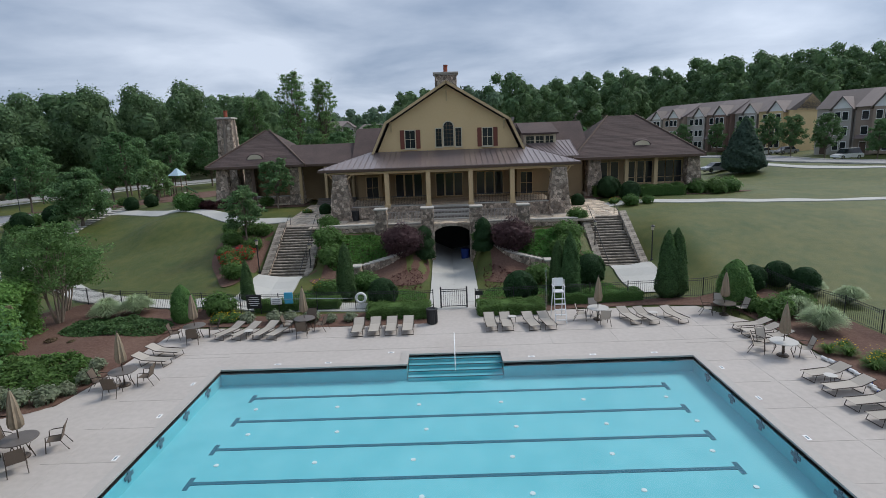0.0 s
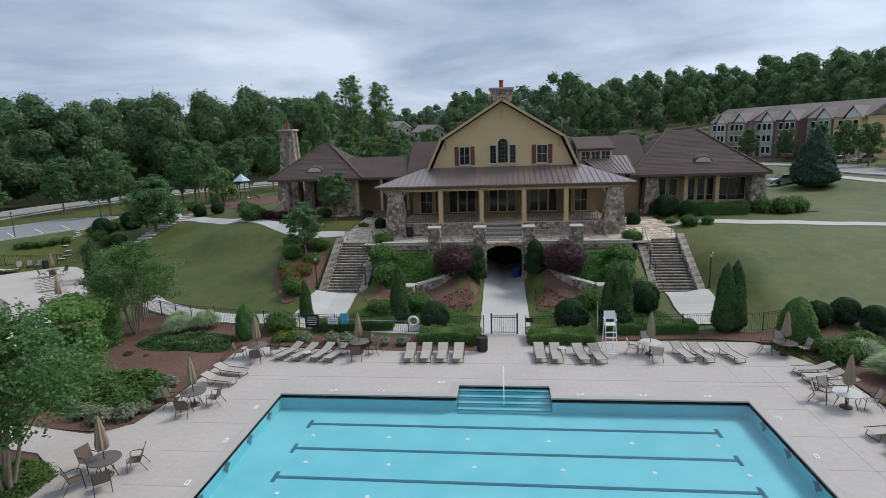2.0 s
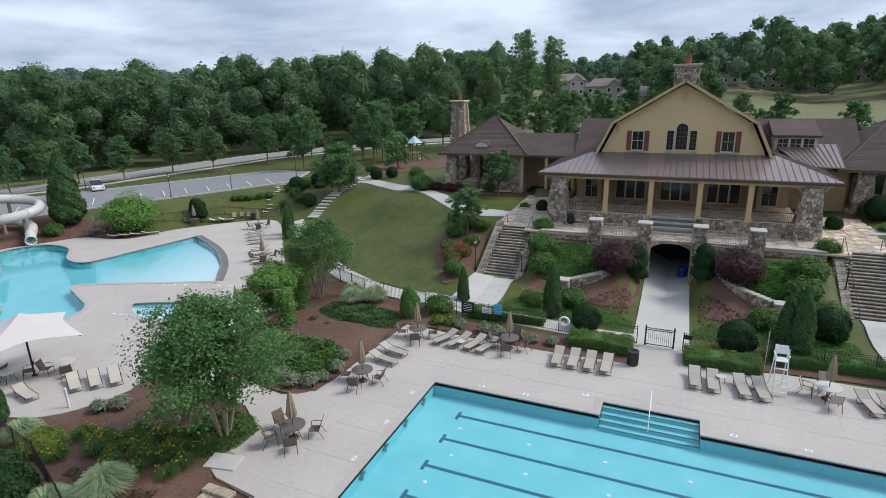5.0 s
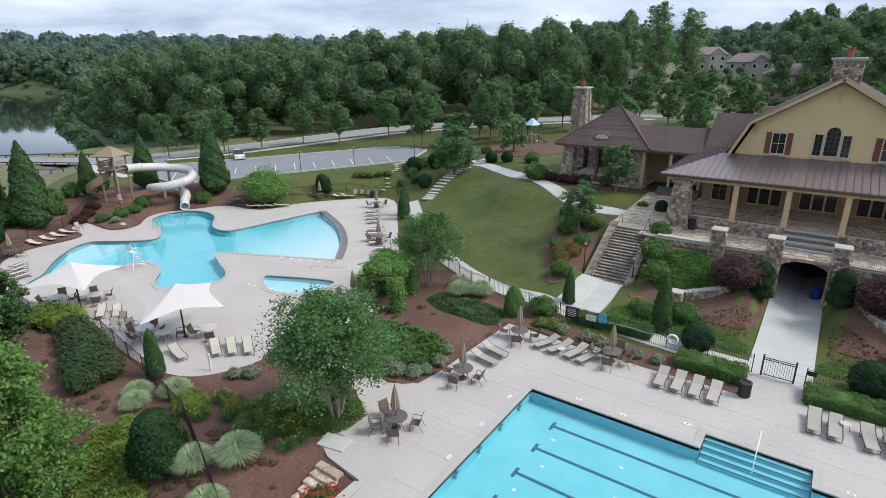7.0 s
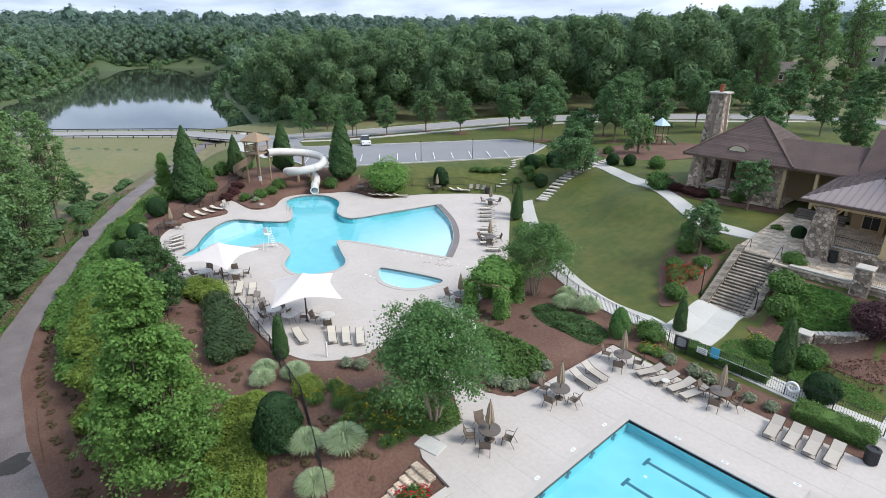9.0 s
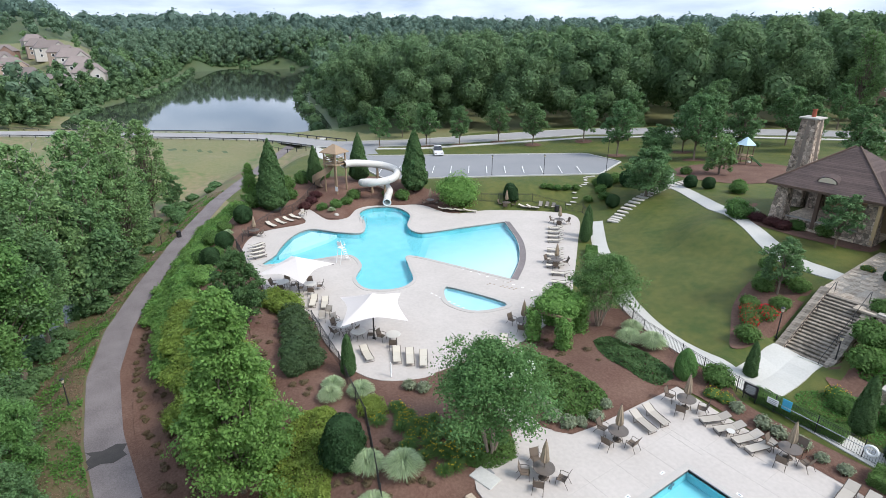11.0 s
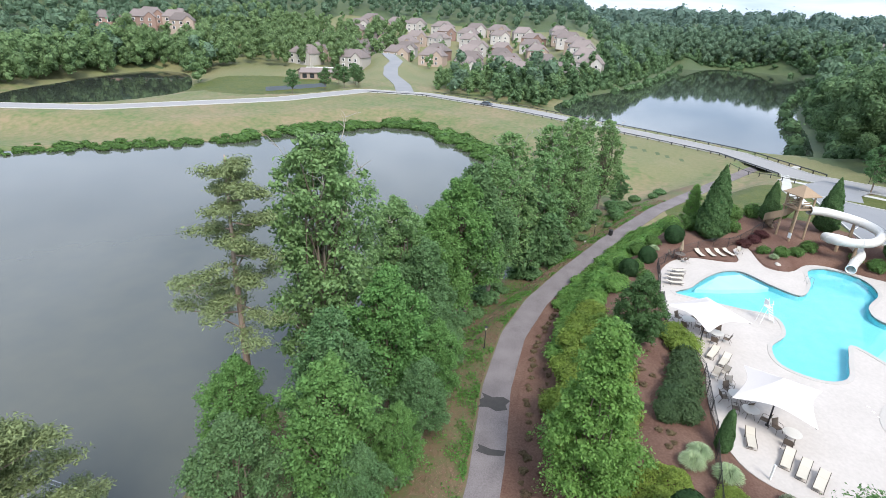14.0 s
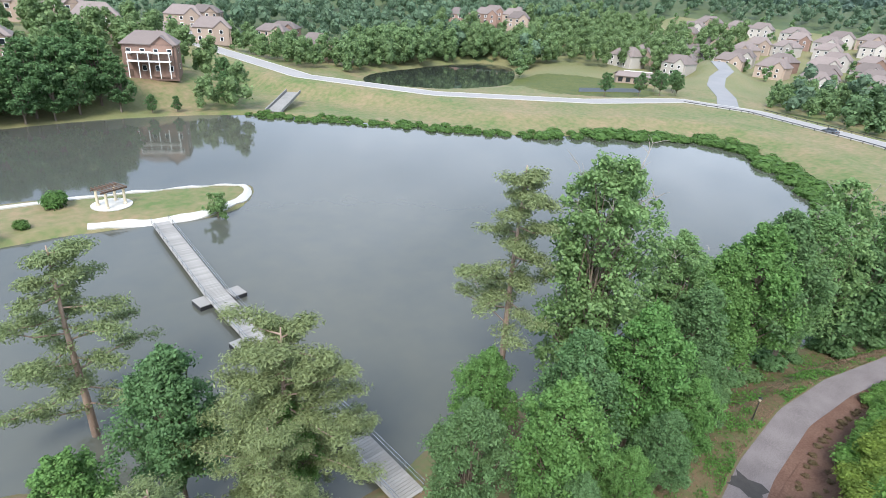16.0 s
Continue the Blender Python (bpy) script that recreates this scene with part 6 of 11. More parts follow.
class Leafage:
    """Collects leaf blades and opaque inner cores for one mesh."""

    def __init__(self, seed):
        self.rng = np.random.default_rng(seed)
        self.v, self.q, self.n = [], [], 0

    def put(self, v, q):
        self.v.append(v)
        self.q.append(q + self.n)
        self.n += len(v)

    def blob(self, c, r, count, size, core=0.78, flat=0.0, fill=0.35, slim=0.6, under=1.0, rough=False, spread=0.75):
        """An uneven clump: a rough core and blades near its surface. r: one radius or three."""
        rng, c, r = self.rng, np.asarray(c, float), np.broadcast_to(np.asarray(r, float), 3)
        d = unit(count, rng)
        if under < 1:
            low = d[:, 2] < -0.2
            d[low, 2] *= np.where(rng.random(low.sum()) < under, 1, -1)
        rad = 1 - fill * rng.random(count) ** 1.6 + 0.16 * rng.random(count) ** 3
        bump = 1 + 0.13 * np.sin(d[:, 0] * 5 + c[0]) * np.sin(d[:, 1] * 5 + c[1] * 2) + 0.1 * np.sin(d[:, 2] * 7 + c[0] * 3)
        p = c + d * r * (rad * bump)[:, None]
        nrm = d * (1 / r) * r.mean()
        nrm[:, 2] += 0.85
        v, q = leaves(p, nrm, size * rng.uniform(0.6, 1.35, count), rng, slim, spread)
        self.put(v, q)
        if core:
            # loose facets, each one a tuft of its own tone
            bv, bf = BALL3 if rough else BALL2
            tri = bv[bf]
            mid = tri.mean(1, keepdims=True)
            tri = mid + (tri - mid) * rng.uniform(0.95, 1.3, (len(bf), 1, 1)) + (0.05 if rough else 0.09) * rng.normal(size=tri.shape)
            tri = tri * (1 + (0.07 if rough else 0.1) * rng.normal(size=(len(bf), 1, 1)))
            v = (c + tri * r * core).reshape(-1, 3)
            q = np.arange(len(v)).reshape(-1, 3)
            self.put(v, np.concatenate([q, q[:, 2:]], 1))

    def mesh(self, name, mat):
        q = np.concatenate(self.q)
        v = np.concatenate(self.v)
        tri = q[:, 2] == q[:, 3]
        me = bpy.data.meshes.new(name)
        me.vertices.add(len(v))
        me.vertices.foreach_set("co", v.astype(np.float32).ravel())
        lens = np.where(tri, 3, 4).astype(np.int32)
        starts = np.concatenate([[0], np.cumsum(lens)[:-1]]).astype(np.int32)
        keep = np.ones(q.shape, bool)
        keep[tri, 3] = False
        loops = q[keep].astype(np.int32)
        me.loops.add(len(loops))
        me.loops.foreach_set("vertex_index", loops)
        me.polygons.add(len(q))
        me.polygons.foreach_set("loop_start", starts)
        me.update(calc_edges=True)
        me.materials.append(mat)
        return me


def limbs(g, start, tips, r0, rng, sides=5):
    """Branches from points on the trunk to the clumps."""
    for tip in tips:
        a, b = Vector(start), Vector(tip)
        a = a + Vector((0, 0, (b.z - a.z) * rng.uniform(0.0, 0.35)))
        m = a.lerp(b, 0.5) + Vector((rng.uniform(-0.2, 0.2), rng.uniform(-0.2, 0.2), rng.uniform(0.0, 0.35))) * (b - a).length * 0.4
        g.tube([a, m, b], [r0, r0 * 0.6, r0 * 0.2], sides, caps=False)


def make_tree(name, label, seed, height, trunk_h, radius, lobes, per, leaf, mat, bark, trunk_r, category="tree", bare=0, flat=0.8, stems=1, droop=0.0, core=0.72, sparse=0.35, top=0.5, lump=1.0, cone=False):
    """A broad-leaved tree: tapered trunk or stems, limbs, and a crown of clumps. Stands at the origin."""
    rng = random.Random(seed)
    ob = thing(name, label, category)
    lf = Leafage(seed)
    tips = []
    ch = height - trunk_h
    nrng = np.random.default_rng(seed + 5)
    for i in range(lobes):
        u = (i + 0.5) / lobes
        z = trunk_h + ch * (0.08 + 0.86 * u)
        env = math.sin(math.pi * min(0.97, max(0.1, (0.18 + 0.80 * u)))) ** top
        if cone:
            env = (1.03 - u) ** 0.8
        ang = i * 2.4 + rng.uniform(-0.6, 0.6)
        rr = radius * env * rng.uniform(0.3, 0.82)
        r = lump * radius * rng.uniform(0.24, 0.44) * (0.55 + 0.5 * env)
        c = (rr * math.cos(ang), rr * math.sin(ang), z - droop * rr)
        subs = 6
        for k in range(subs):
            d = unit(1, nrng)[0]
            d[2] = d[2] * 0.8 + 0.12
            q = r * nrng.uniform(0.45, 1.05)
            sr = r * nrng.uniform(0.36, 0.68)
            lf.blob((c[0] + d[0] * q, c[1] + d[1] * q, c[2] + d[2] * q * flat), (sr, sr, sr * flat * nrng.uniform(0.55, 1.0)), per // subs, leaf * nrng.uniform(0.85, 1.15), core=core * 0.6 if core > 0.2 else 0, fill=min(1.0, sparse + 0.25), spread=1.35)
        tips.append(c)
    lg = Geo()
    for k in range(stems):
        a = 2 * math.pi * k / stems + 0.4
        base = Vector((0.18 * math.cos(a) * (stems > 1), 0.18 * math.sin(a) * (stems > 1), -0.3))
        head = Vector((radius * 0.32 * math.cos(a), radius * 0.32 * math.sin(a), trunk_h + ch * 0.35)) if stems > 1 else Vector((rng.uniform(-0.2, 0.2), rng.uniform(-0.2, 0.2), trunk_h + ch * 0.75))
        r = trunk_r / (stems ** 0.5)
        mid = base.lerp(head, 0.45) + Vector((rng.uniform(-0.12, 0.12), rng.uniform(-0.12, 0.12), 0))
        stem = Geo().tube([base, base + Vector((0, 0, 0.35)), mid, head], [r * 1.35, r, r * 0.75, r * 0.25], 8)
        part("trunk" if stems == 1 else "stem", stem, bark, ob, smooth=True)
        limbs(lg, mid if stems > 1 else Vector((0, 0, trunk_h * 0.85)), [t for i, t in enumerate(tips) if i % stems == k], r * 0.42, rng)
    for k in range(bare):
        a, z = k * 2.4, trunk_h + ch * rng.uniform(0.55, 0.85)
        tip = Vector((radius * 0.62 * math.cos(a), radius * 0.62 * math.sin(a), z + ch * rng.uniform(0.08, 0.2)))
        path = [Vector((0, 0, z - 1.5)).lerp(tip, q) + Vector((rng.uniform(-0.25, 0.25), rng.uniform(-0.25, 0.25), 0.5 * math.sin(math.pi * q))) for q in (0, 0.3, 0.55, 0.8, 1.0)]
        twig = Geo().tube(path, [0.08, 0.055, 0.04, 0.025, 0.012], 5, caps=False)
        for q in range(9):
            p = path[1 + q % 4]
            e = p + Vector((rng.uniform(-0.9, 0.9), rng.uniform(-0.9, 0.9), rng.uniform(0.2, 0.9)))
            twig.tube([p, p.lerp(e, 0.5) + Vector((rng.uniform(-0.15, 0.15), rng.uniform(-0.15, 0.15), 0.1)), e], [0.025, 0.016, 0.008], 4, caps=False)
        part("bare_branch", twig, M_DEADWOOD, ob, "pale dead branch with bare twigs", smooth=True)
    tagged(part("branchwork", lg, bark, ob, smooth=True), kind="stuff")
    part("crown", lf.mesh("crown", mat), mat, ob)
    return ob


class Stock:
    """First-built plants: the first use moves the original, later ones copy it."""

    def __init__(self, ob):
        self.ob, self.used = ob, False

    def at(self, x, y, scale=1.0, turn=None, z=None, sink=0.0, label=None, sz=None):
        if not self.used:
            self.used = True
            rz = turn if turn is not None else (x * 37.7 + y * 91.3) % 360
            self.ob.matrix_basis = pose(x, y, (gz(x, y) if z is None else z) - sink, 0, 0, rz) @ Matrix.Diagonal((scale, scale, sz or scale, 1))
            self.first = (scale, sz or scale)
            if label:
                self.ob["label"] = label
            return self.ob
        rz = turn if turn is not None else (x * 37.7 + y * 91.3) % 360
        f, fz = self.first
        m = pose(x, y, (gz(x, y) if z is None else z) - sink, 0, 0, rz) @ Matrix.Diagonal((scale / f, scale / f, (sz or scale) / fz, 1))
        c = copy_thing(self.ob, m)
        if label:
            c["label"] = label
        return c


def shrub(name, label, seed, r, count, leaf, mat, lobes=5, category="shrub", core=0.7, tight=0.2, rough=False):
    lf = Leafage(seed)
    rng = random.Random(seed)
    rx, ry, rz = r
    lf.blob((0, 0, rz * 0.9), (rx * 0.85, ry * 0.85, rz), count // 2, leaf, core=core, fill=tight, rough=rough)
    for i in range(lobes):
        a = i * 2 * math.pi / lobes + rng.uniform(-0.3, 0.3)
        q = rng.uniform(0.5, 0.7)
        lf.blob((rx * 0.5 * math.cos(a), ry * 0.5 * math.sin(a), rz * rng.uniform(0.55, 1.1)), (rx * q, ry * q, rz * q * 1.1), count // (2 * lobes), leaf, core=core, fill=tight, rough=rough)
    ob = new(name, lf.mesh(name, mat))
    return tagged(ob, label, category)


def clipped(name, label, seed, prof, count, leaf, mat, category="shrub", sq=None):
    """A clipped plant turned from (radius, height) pairs; blades lie on the surface. sq: half sizes of a box hedge instead."""
    rng = np.random.default_rng(seed)
    lf = Leafage(seed)
    if sq:
        hx, hy, h = sq
        area = np.array([4 * hx * hy, 2 * hx * h, 2 * hx * h, 2 * hy * h, 2 * hy * h])
        pick = rng.choice(5, count, p=area / area.sum())
        a, b = rng.uniform(-1, 1, count), rng.uniform(0, 1, count)
        e = rng.uniform(-1, 1, count)
        x = np.where(pick == 0, a * hx, np.where(pick <= 2, a * hx, np.where(pick == 3, hx, -hx)))
        y = np.where(pick == 0, e * hy, np.where(pick == 1, hy, np.where(pick == 2, -hy, a * hy)))
        z = np.where(pick == 0, h, b * h)
        nrm = np.stack([np.where(pick == 3, 1, np.where(pick == 4, -1, 0)), np.where(pick == 1, 1, np.where(pick == 2, -1, 0)), (pick == 0) + 0.3], 1).astype(float)
        p = np.stack([x, y, z], 1) + rng.normal(size=(count, 3)) * 0.05
        wob = 0.10 * np.sin(x * 2.1 + seed) * np.sin(y * 2.7 + 1) + 0.05 * np.sin(x * 5)
        p[:, 2] += wob * (z / h)
        v, q = leaves(p, nrm, leaf * rng.uniform(0.6, 1.3, count), rng)
        lf.put(v, q)
        g = Geo().box((0, 0, h * 0.47), (hx * 1.94, hy * 1.94, h * 0.94), 0.1)
    else:
        pr = np.array(prof, float)
        seg = np.hypot(*np.diff(pr, axis=0).T) * (pr[1:, 0] + pr[:-1, 0] + 0.02)
        cum = np.concatenate([[0], np.cumsum(seg)]) / seg.sum()
        t = rng.random(count)
        r = np.interp(t, cum, pr[:, 0])
        z = np.interp(t, cum, pr[:, 1])
        a = rng.uniform(0, 2 * np.pi, count)
        k = 1 + 0.07 * np.sin(a * 3 + z * 2 + seed) + rng.normal(size=count) * 0.045 + 0.05 * np.sin(a * 7 + z * 5)
        p = np.stack([r * k * np.cos(a), r * k * np.sin(a), z], 1)
        slope = np.interp(t, (cum[1:] + cum[:-1]) / 2, -np.diff(pr[:, 0]) / (np.abs(np.diff(pr[:, 1])) + 0.05))
        nrm = np.stack([np.cos(a), np.sin(a), np.clip(slope, -1, 3) + 0.2], 1)
        v, q = leaves(p, nrm, leaf * rng.uniform(0.6, 1.4, count), rng)
        lf.put(v, q)
        g = Geo().lathe([(max(0.02, x * 0.93), z) for x, z in prof], 12)
    gv = np.array(g.v)
    n0 = 0
    for f in g.f:
        if len(f) == 4:
            lf.put(gv[list(f)], np.arange(4)[None])
        elif len(f) == 3:
            lf.put(gv[[f[0], f[1], f[2]]], np.array([[0, 1, 2, 2]]))
        else:
            for i in range(1, len(f) - 1):
                lf.put(gv[[f[0], f[i], f[i + 1]]], np.array([[0, 1, 2, 2]]))
    ob = new(name, lf.mesh(name, mat))
    return tagged(ob, label, category)


def tuft(name, label, seed, r, h, count, mat, category="ornamental grass", width=0.03, bloom=None):
    """A fountain of arching blades."""
    rng = np.random.default_rng(seed)
    a = rng.uniform(0, 2 * np.pi, count)
    reach = r * rng.uniform(0.25, 1.0, count) ** 0.7
    top = h * rng.uniform(0.75, 1.15, count) * (1 - 0.55 * (reach / r) ** 2)
    d = np.stack([np.cos(a), np.sin(a), np.zeros(count)], 1)
    side = np.stack([-np.sin(a), np.cos(a), np.zeros(count)], 1) * width
    k = np.array([0, 0.3, 0.65, 1.0])
    vs = []
    for i, t in enumerate(k):
        lift = top * (1 - (1 - t) ** 2) * (1.0 if t < 0.9 else 0.62) if True else 0
        c = d * (reach * t ** 1.4 + 0.06)[:, None] + np.stack([np.zeros(count), np.zeros(count), np.array([0, 0.52, 0.95, 0.9])[i] * top], 1)
        w = side * (1 - 0.75 * t)
        vs += [c - w, c + w]
    v = np.stack(vs, 1).reshape(-1, 3)
    base = np.arange(count)[:, None] * 8
    q = np.concatenate([base + np.array([[2 * i, 2 * i + 1, 2 * i + 3, 2 * i + 2]]) for i in range(3)])
    me = array_mesh(name, v, q, mat)
    ob = tagged(new(name, me), label, category)
    return ob


def conifer(name, label, seed, h, r, count, leaf, mat, category="tree", power=1.0, base=0.4):
    """A dense cone-shaped evergreen with an uneven outline."""
    n = 9
    prof = [(r * 0.55, base)] + [(r * (1 - (i / n) ** 1.5) ** power + 0.05, base + (h - base) * (0.1 + 0.9 * i / n)) for i in range(n)] + [(0.03, h)]
    lf = Leafage(seed)
    rng = np.random.default_rng(seed)
    ob = thing(name, label, category)
    m = clipped("crown", "", seed, prof, count, leaf, mat)
    m.parent = ob
    for key in ("label", "category"):
        if key in m:
            del m[key]
    part("trunk", Geo().tube([(0, 0, -0.3), (0, 0, base + 0.5)], [0.16 * r ** 0.5, 0.1 * r ** 0.5], 7), M_BARK, ob)
    return ob


# woods beyond the roads: too many to count, one mesh to each stretch
def woods(name, label, spots, mat, count, leaf, seed, lobes=6, rough=False):
    """spots: rows of x, y, height, crown radius. Each tree is a domed crown of lobes, thick with leaf sprays on its lit side."""
    lf = Leafage(seed)
    rng = lf.rng
    for x, y, h, r in spots:
        z0 = gz(x, y)
        th = h * rng.uniform(0.10, 0.24)
        lean = rng.uniform(-0.06, 0.06, 2) * h
        tall = rng.uniform(0.8, 1.25)
        for i in range(lobes):
            u = (i + 0.5) / lobes
            a = i * 2.4 + rng.uniform(-0.7, 0.7)
            env = np.sin(np.pi * (0.22 + 0.70 * u)) ** 0.6
            rr = r * env * rng.uniform(0.25, 0.78) * (1 - 0.5 * u ** 3)
            rad = r * rng.uniform(0.34, 0.52) * (0.62 + 0.4 * env)
            lf.blob((x + lean[0] * u + rr * np.cos(a), y + lean[1] * u + rr * np.sin(a), z0 + th + (h - th) * (0.05 + 0.88 * u)), (rad, rad, rad * tall), count, leaf * rng.uniform(0.8, 1.2), core=0.76, fill=0.3, spread=1.2, rough=rough)
    return tagged(new(name, lf.mesh(name, mat)), label, "woodland", kind="stuff")


def scatter(n, x0, x1, y0, y1, gap, seed, ok):
    """Random places at least gap apart where ok(x, y) holds."""
    rng = np.random.default_rng(seed)
    nx_, ny_ = max(1, int((x1 - x0) / gap)), max(1, int((y1 - y0) / gap))
    xs, ys = np.meshgrid((np.arange(nx_) + 0.5) / nx_ * (x1 - x0) + x0, (np.arange(ny_) + 0.5) / ny_ * (y1 - y0) + y0)
    xs = xs.ravel() + rng.uniform(-0.42, 0.42, xs.size) * gap
    ys = ys.ravel() + rng.uniform(-0.42, 0.42, ys.size) * gap
    keep = ok(xs, ys)
    xs, ys = xs[keep], ys[keep]
    if n and len(xs) > n:
        pick = rng.choice(len(xs), n, replace=False)
        xs, ys = xs[pick], ys[pick]
    return xs, ys, rng


def wood_ok(x, y):
    dr, _ = line_dist(x, y, ROAD)
    ds, _ = line_dist(x, y, SIDE_ROAD)
    ok = (dr > 13) & (ds > 16) & ~inside(x, y, CLEARING) & (np.hypot(x + 322, y + 244) > 34) & (np.hypot(x + 172, y + 252) > 30)
    for p in (LAKE, POND, BACKPOND):
        ok &= signed(x, y, p) > 5
    return ok


# woods closing the far end of the lake
xs, ys, rg = scatter(0, -720, -560, 60, 260, 12, 67, lambda x, y: signed(x, y, LAKE) > 4)
hs = rg.uniform(16, 24, len(xs))
woods("woodland", "green woods at the far end of the lake", np.stack([xs, ys, hs, hs * 0.42], 1), M_LEAF_FAR_HAZED, 14, 0.9, 68, 4)


# belt behind the road, north-west and north
def belt(x, y):
    dr, _ = line_dist(x, y, ROAD)
    side = np.interp(x, [-200, -170, -110, -90, -72, -40, 10, 58, 100], [60, 66, 74, 108, 128, 154, 163, 150, 130])
    ok = wood_ok(x, y) & (y > side + 4) & (x < 10)
    ok &= ~((x > -75) & (y < side + 22) & (np.sin(x * 0.21) > 0.1))
    ok &= ~((x / (y + 1.5) > -0.31) & (x / (y + 1.5) < -0.085) & (y < 300))
    return ok


xs, ys, rg = scatter(0, -230, 10, 60, 300, 10.5, 21, belt)
hs = rg.uniform(16, 27, len(xs)) * np.where(xs > -60, 0.78, 1.0)
near = np.interp(xs, [-200, -110, -72, 10], [66, 74, 128, 163])
front = (ys - near) < 42
woods("woodland", "dense green deciduous woods behind the road", np.stack([xs, ys, hs, hs * 0.33], 1)[front], M_LEAF_FOREST, 300, 0.29, 31, 10, True)
woods("woodland", "dense deciduous woods further back", np.stack([xs, ys, hs * 1.05, hs * 0.33], 1)[~front], M_LEAF_FOREST, 70, 0.46, 32, 7)
# a high stand on the rise behind the townhouses
xs, ys, rg = scatter(0, 20, 330, 150, 420, 14, 24, lambda x, y: (y > 196 - 0.05 * x) & (y + 0.75 * x > 262) & ~((x > 10) & (x < 100) & (y < 250)))
hs = rg.uniform(18, 30, len(xs))
woods("woodland", "tall dark woods on the rise behind the townhouses", np.stack([xs, ys, hs, hs * 0.3], 1), M_LEAF_FOREST, 56, 0.5, 35, 7)


def far_ok(x, y):
    r = np.hypot(x, y)
    ok = wood_ok(x, y) & (r > 240)
    ok &= ~((x < -270) & (x > -560) & (y < 30) & (y > -215))
    ok &= ~((x > -200) & (x < -20) & (y < -150) & (y > -330))
    ok &= ~((x > 20) & (x < 260) & (y > 60) & (y < 330))
    ok &= (y > -40) | (x < -10)
    ok &= ~((y > 0) & (x / (y + 1.5) > -0.27) & (x / (y + 1.5) < -0.05) & (y < 350))
    return ok


xs, ys, rg = scatter(0, -640, 420, -420, 620, 19, 22, far_ok)
hs = rg.uniform(13, 22, len(xs))
woods("woodland", "distant deciduous woods on the hills", np.stack([xs, ys, hs, hs * 0.48], 1), M_LEAF_FAR_HAZED, 16, 1.0, 33, 3)


def in_sector(x, y):
    """The side of the horizon that the walk looks towards."""
    az = np.degrees(np.arctan2(x, y))
    return (az > -178) & (az < 46)


xs, ys, rg = scatter(0, -1000, 700, -1000, 1000, 27, 23, lambda x, y: (np.hypot(x, y) > 560) & (np.hypot(x, y) < 1000) & in_sector(x, y) & ((x < -640) | (y > 600) | (y < -420) | (x > 420)))
hs = rg.uniform(14, 24, len(xs))
woods("woodland", "wooded hills beyond the houses", np.stack([xs, ys, hs, hs * 0.8], 1), M_LEAF_HAZED, 14, 1.9, 34, 1)
xs, ys, rg = scatter(0, -2000, 1400, -1400, 2000, 47, 28, lambda x, y: (np.hypot(x, y) > 990) & (np.hypot(x, y) < 2000) & in_sector(x, y))
hs = rg.uniform(16, 26, len(xs))
woods("woodland", "hazy wooded hills on the horizon", np.stack([xs, ys, hs, hs * 1.3], 1), M_LEAF_HAZED, 10, 3.0, 39, 1)
xs, ys, rg = scatter(0, -300, -130, -240, -120, 8, 133, lambda x, y: (signed(x, y, BACKPOND) > 1.5) & (signed(x, y, BACKPOND) < 24) & (np.hypot(x, y) > 262) & ~inside(x, y, CLEARING))
hs = rg.uniform(10, 17, len(xs))
woods("woodland", "green woods behind the small pond, leaf colour lightened for haze and sun", np.stack([xs, ys, hs, hs * 0.36], 1), M_LEAF_GROVE_LIT, 70, 0.5, 134, 7)
xs, ys, rg = scatter(0, -560, -265, -215, 60, 29, 25, lambda x, y: wood_ok(x, y) & (line_dist(x, y, SIDE_ROAD)[0] > 24))
hs = rg.uniform(5, 9, len(xs))
woods("garden_trees", "small green trees between the far houses", np.stack([xs, ys, hs, hs * 0.42], 1), M_LEAF_GROVE_LIT, 26, 0.7, 36, 4)
xs, ys, rg = scatter(0, -75, -8, 160, 235, 13, 61, lambda x, y: (x / (y + 1.5) > -0.31) & (x / (y + 1.5) < -0.085) & (np.abs(x + 62) + np.abs(y - 205) > 16) & (np.abs(x + 80) + np.abs(y - 214) > 16) & (np.abs(x + 14) + np.abs(y - 205) > 16) & (np.abs(x + 30) + np.abs(y - 232) > 16))
hs = rg.uniform(5, 10, len(xs))
woods("garden_trees", "young green trees between the houses behind the road", np.stack([xs, ys, hs, hs * 0.4], 1), M_LEAF_FOREST, 50, 0.4, 62, 5)
xs, ys, rg = scatter(0, -440, -232, 12, 80, 9.5, 63, lambda x, y: wood_ok(x, y) & (signed(x, y, LAKE) > 3) & (signed(x, y, LAKE) < 60) & ((x > -300) | (y > 30)))
hs = rg.uniform(7, 13, len(xs))
woods("woodland", "green woods on the near shore of the lake", np.stack([xs, ys, hs, hs * 0.4], 1), M_LEAF_GROVE_LIT, 30, 0.6, 64, 6)
xs, ys, rg = scatter(0, -460, -252, -260, -118, 11, 65, lambda x, y: wood_ok(x, y) & (line_dist(x, y, SIDE_ROAD)[0] > 18) & (np.hypot(x + 264, y + 126) > 34) & (y < -118 - 0.25 * (x + 250)))
hs = rg.uniform(11, 19, len(xs))
woods("woodland", "mixed green woods beside the pool house", np.stack([xs, ys, hs, hs * 0.33], 1), M_LEAF_GROVE_LIT, 40, 0.6, 66, 7)
xs, ys, rg = scatter(0, -640, -160, -60, 260, 10, 26, lambda x, y: wood_ok(x, y) & (signed(x, y, LAKE) < 38) & (x < -200))
hs = rg.uniform(10, 18, len(xs)) * np.where(ys > 0.32 * -xs, 1.0, 0.75)
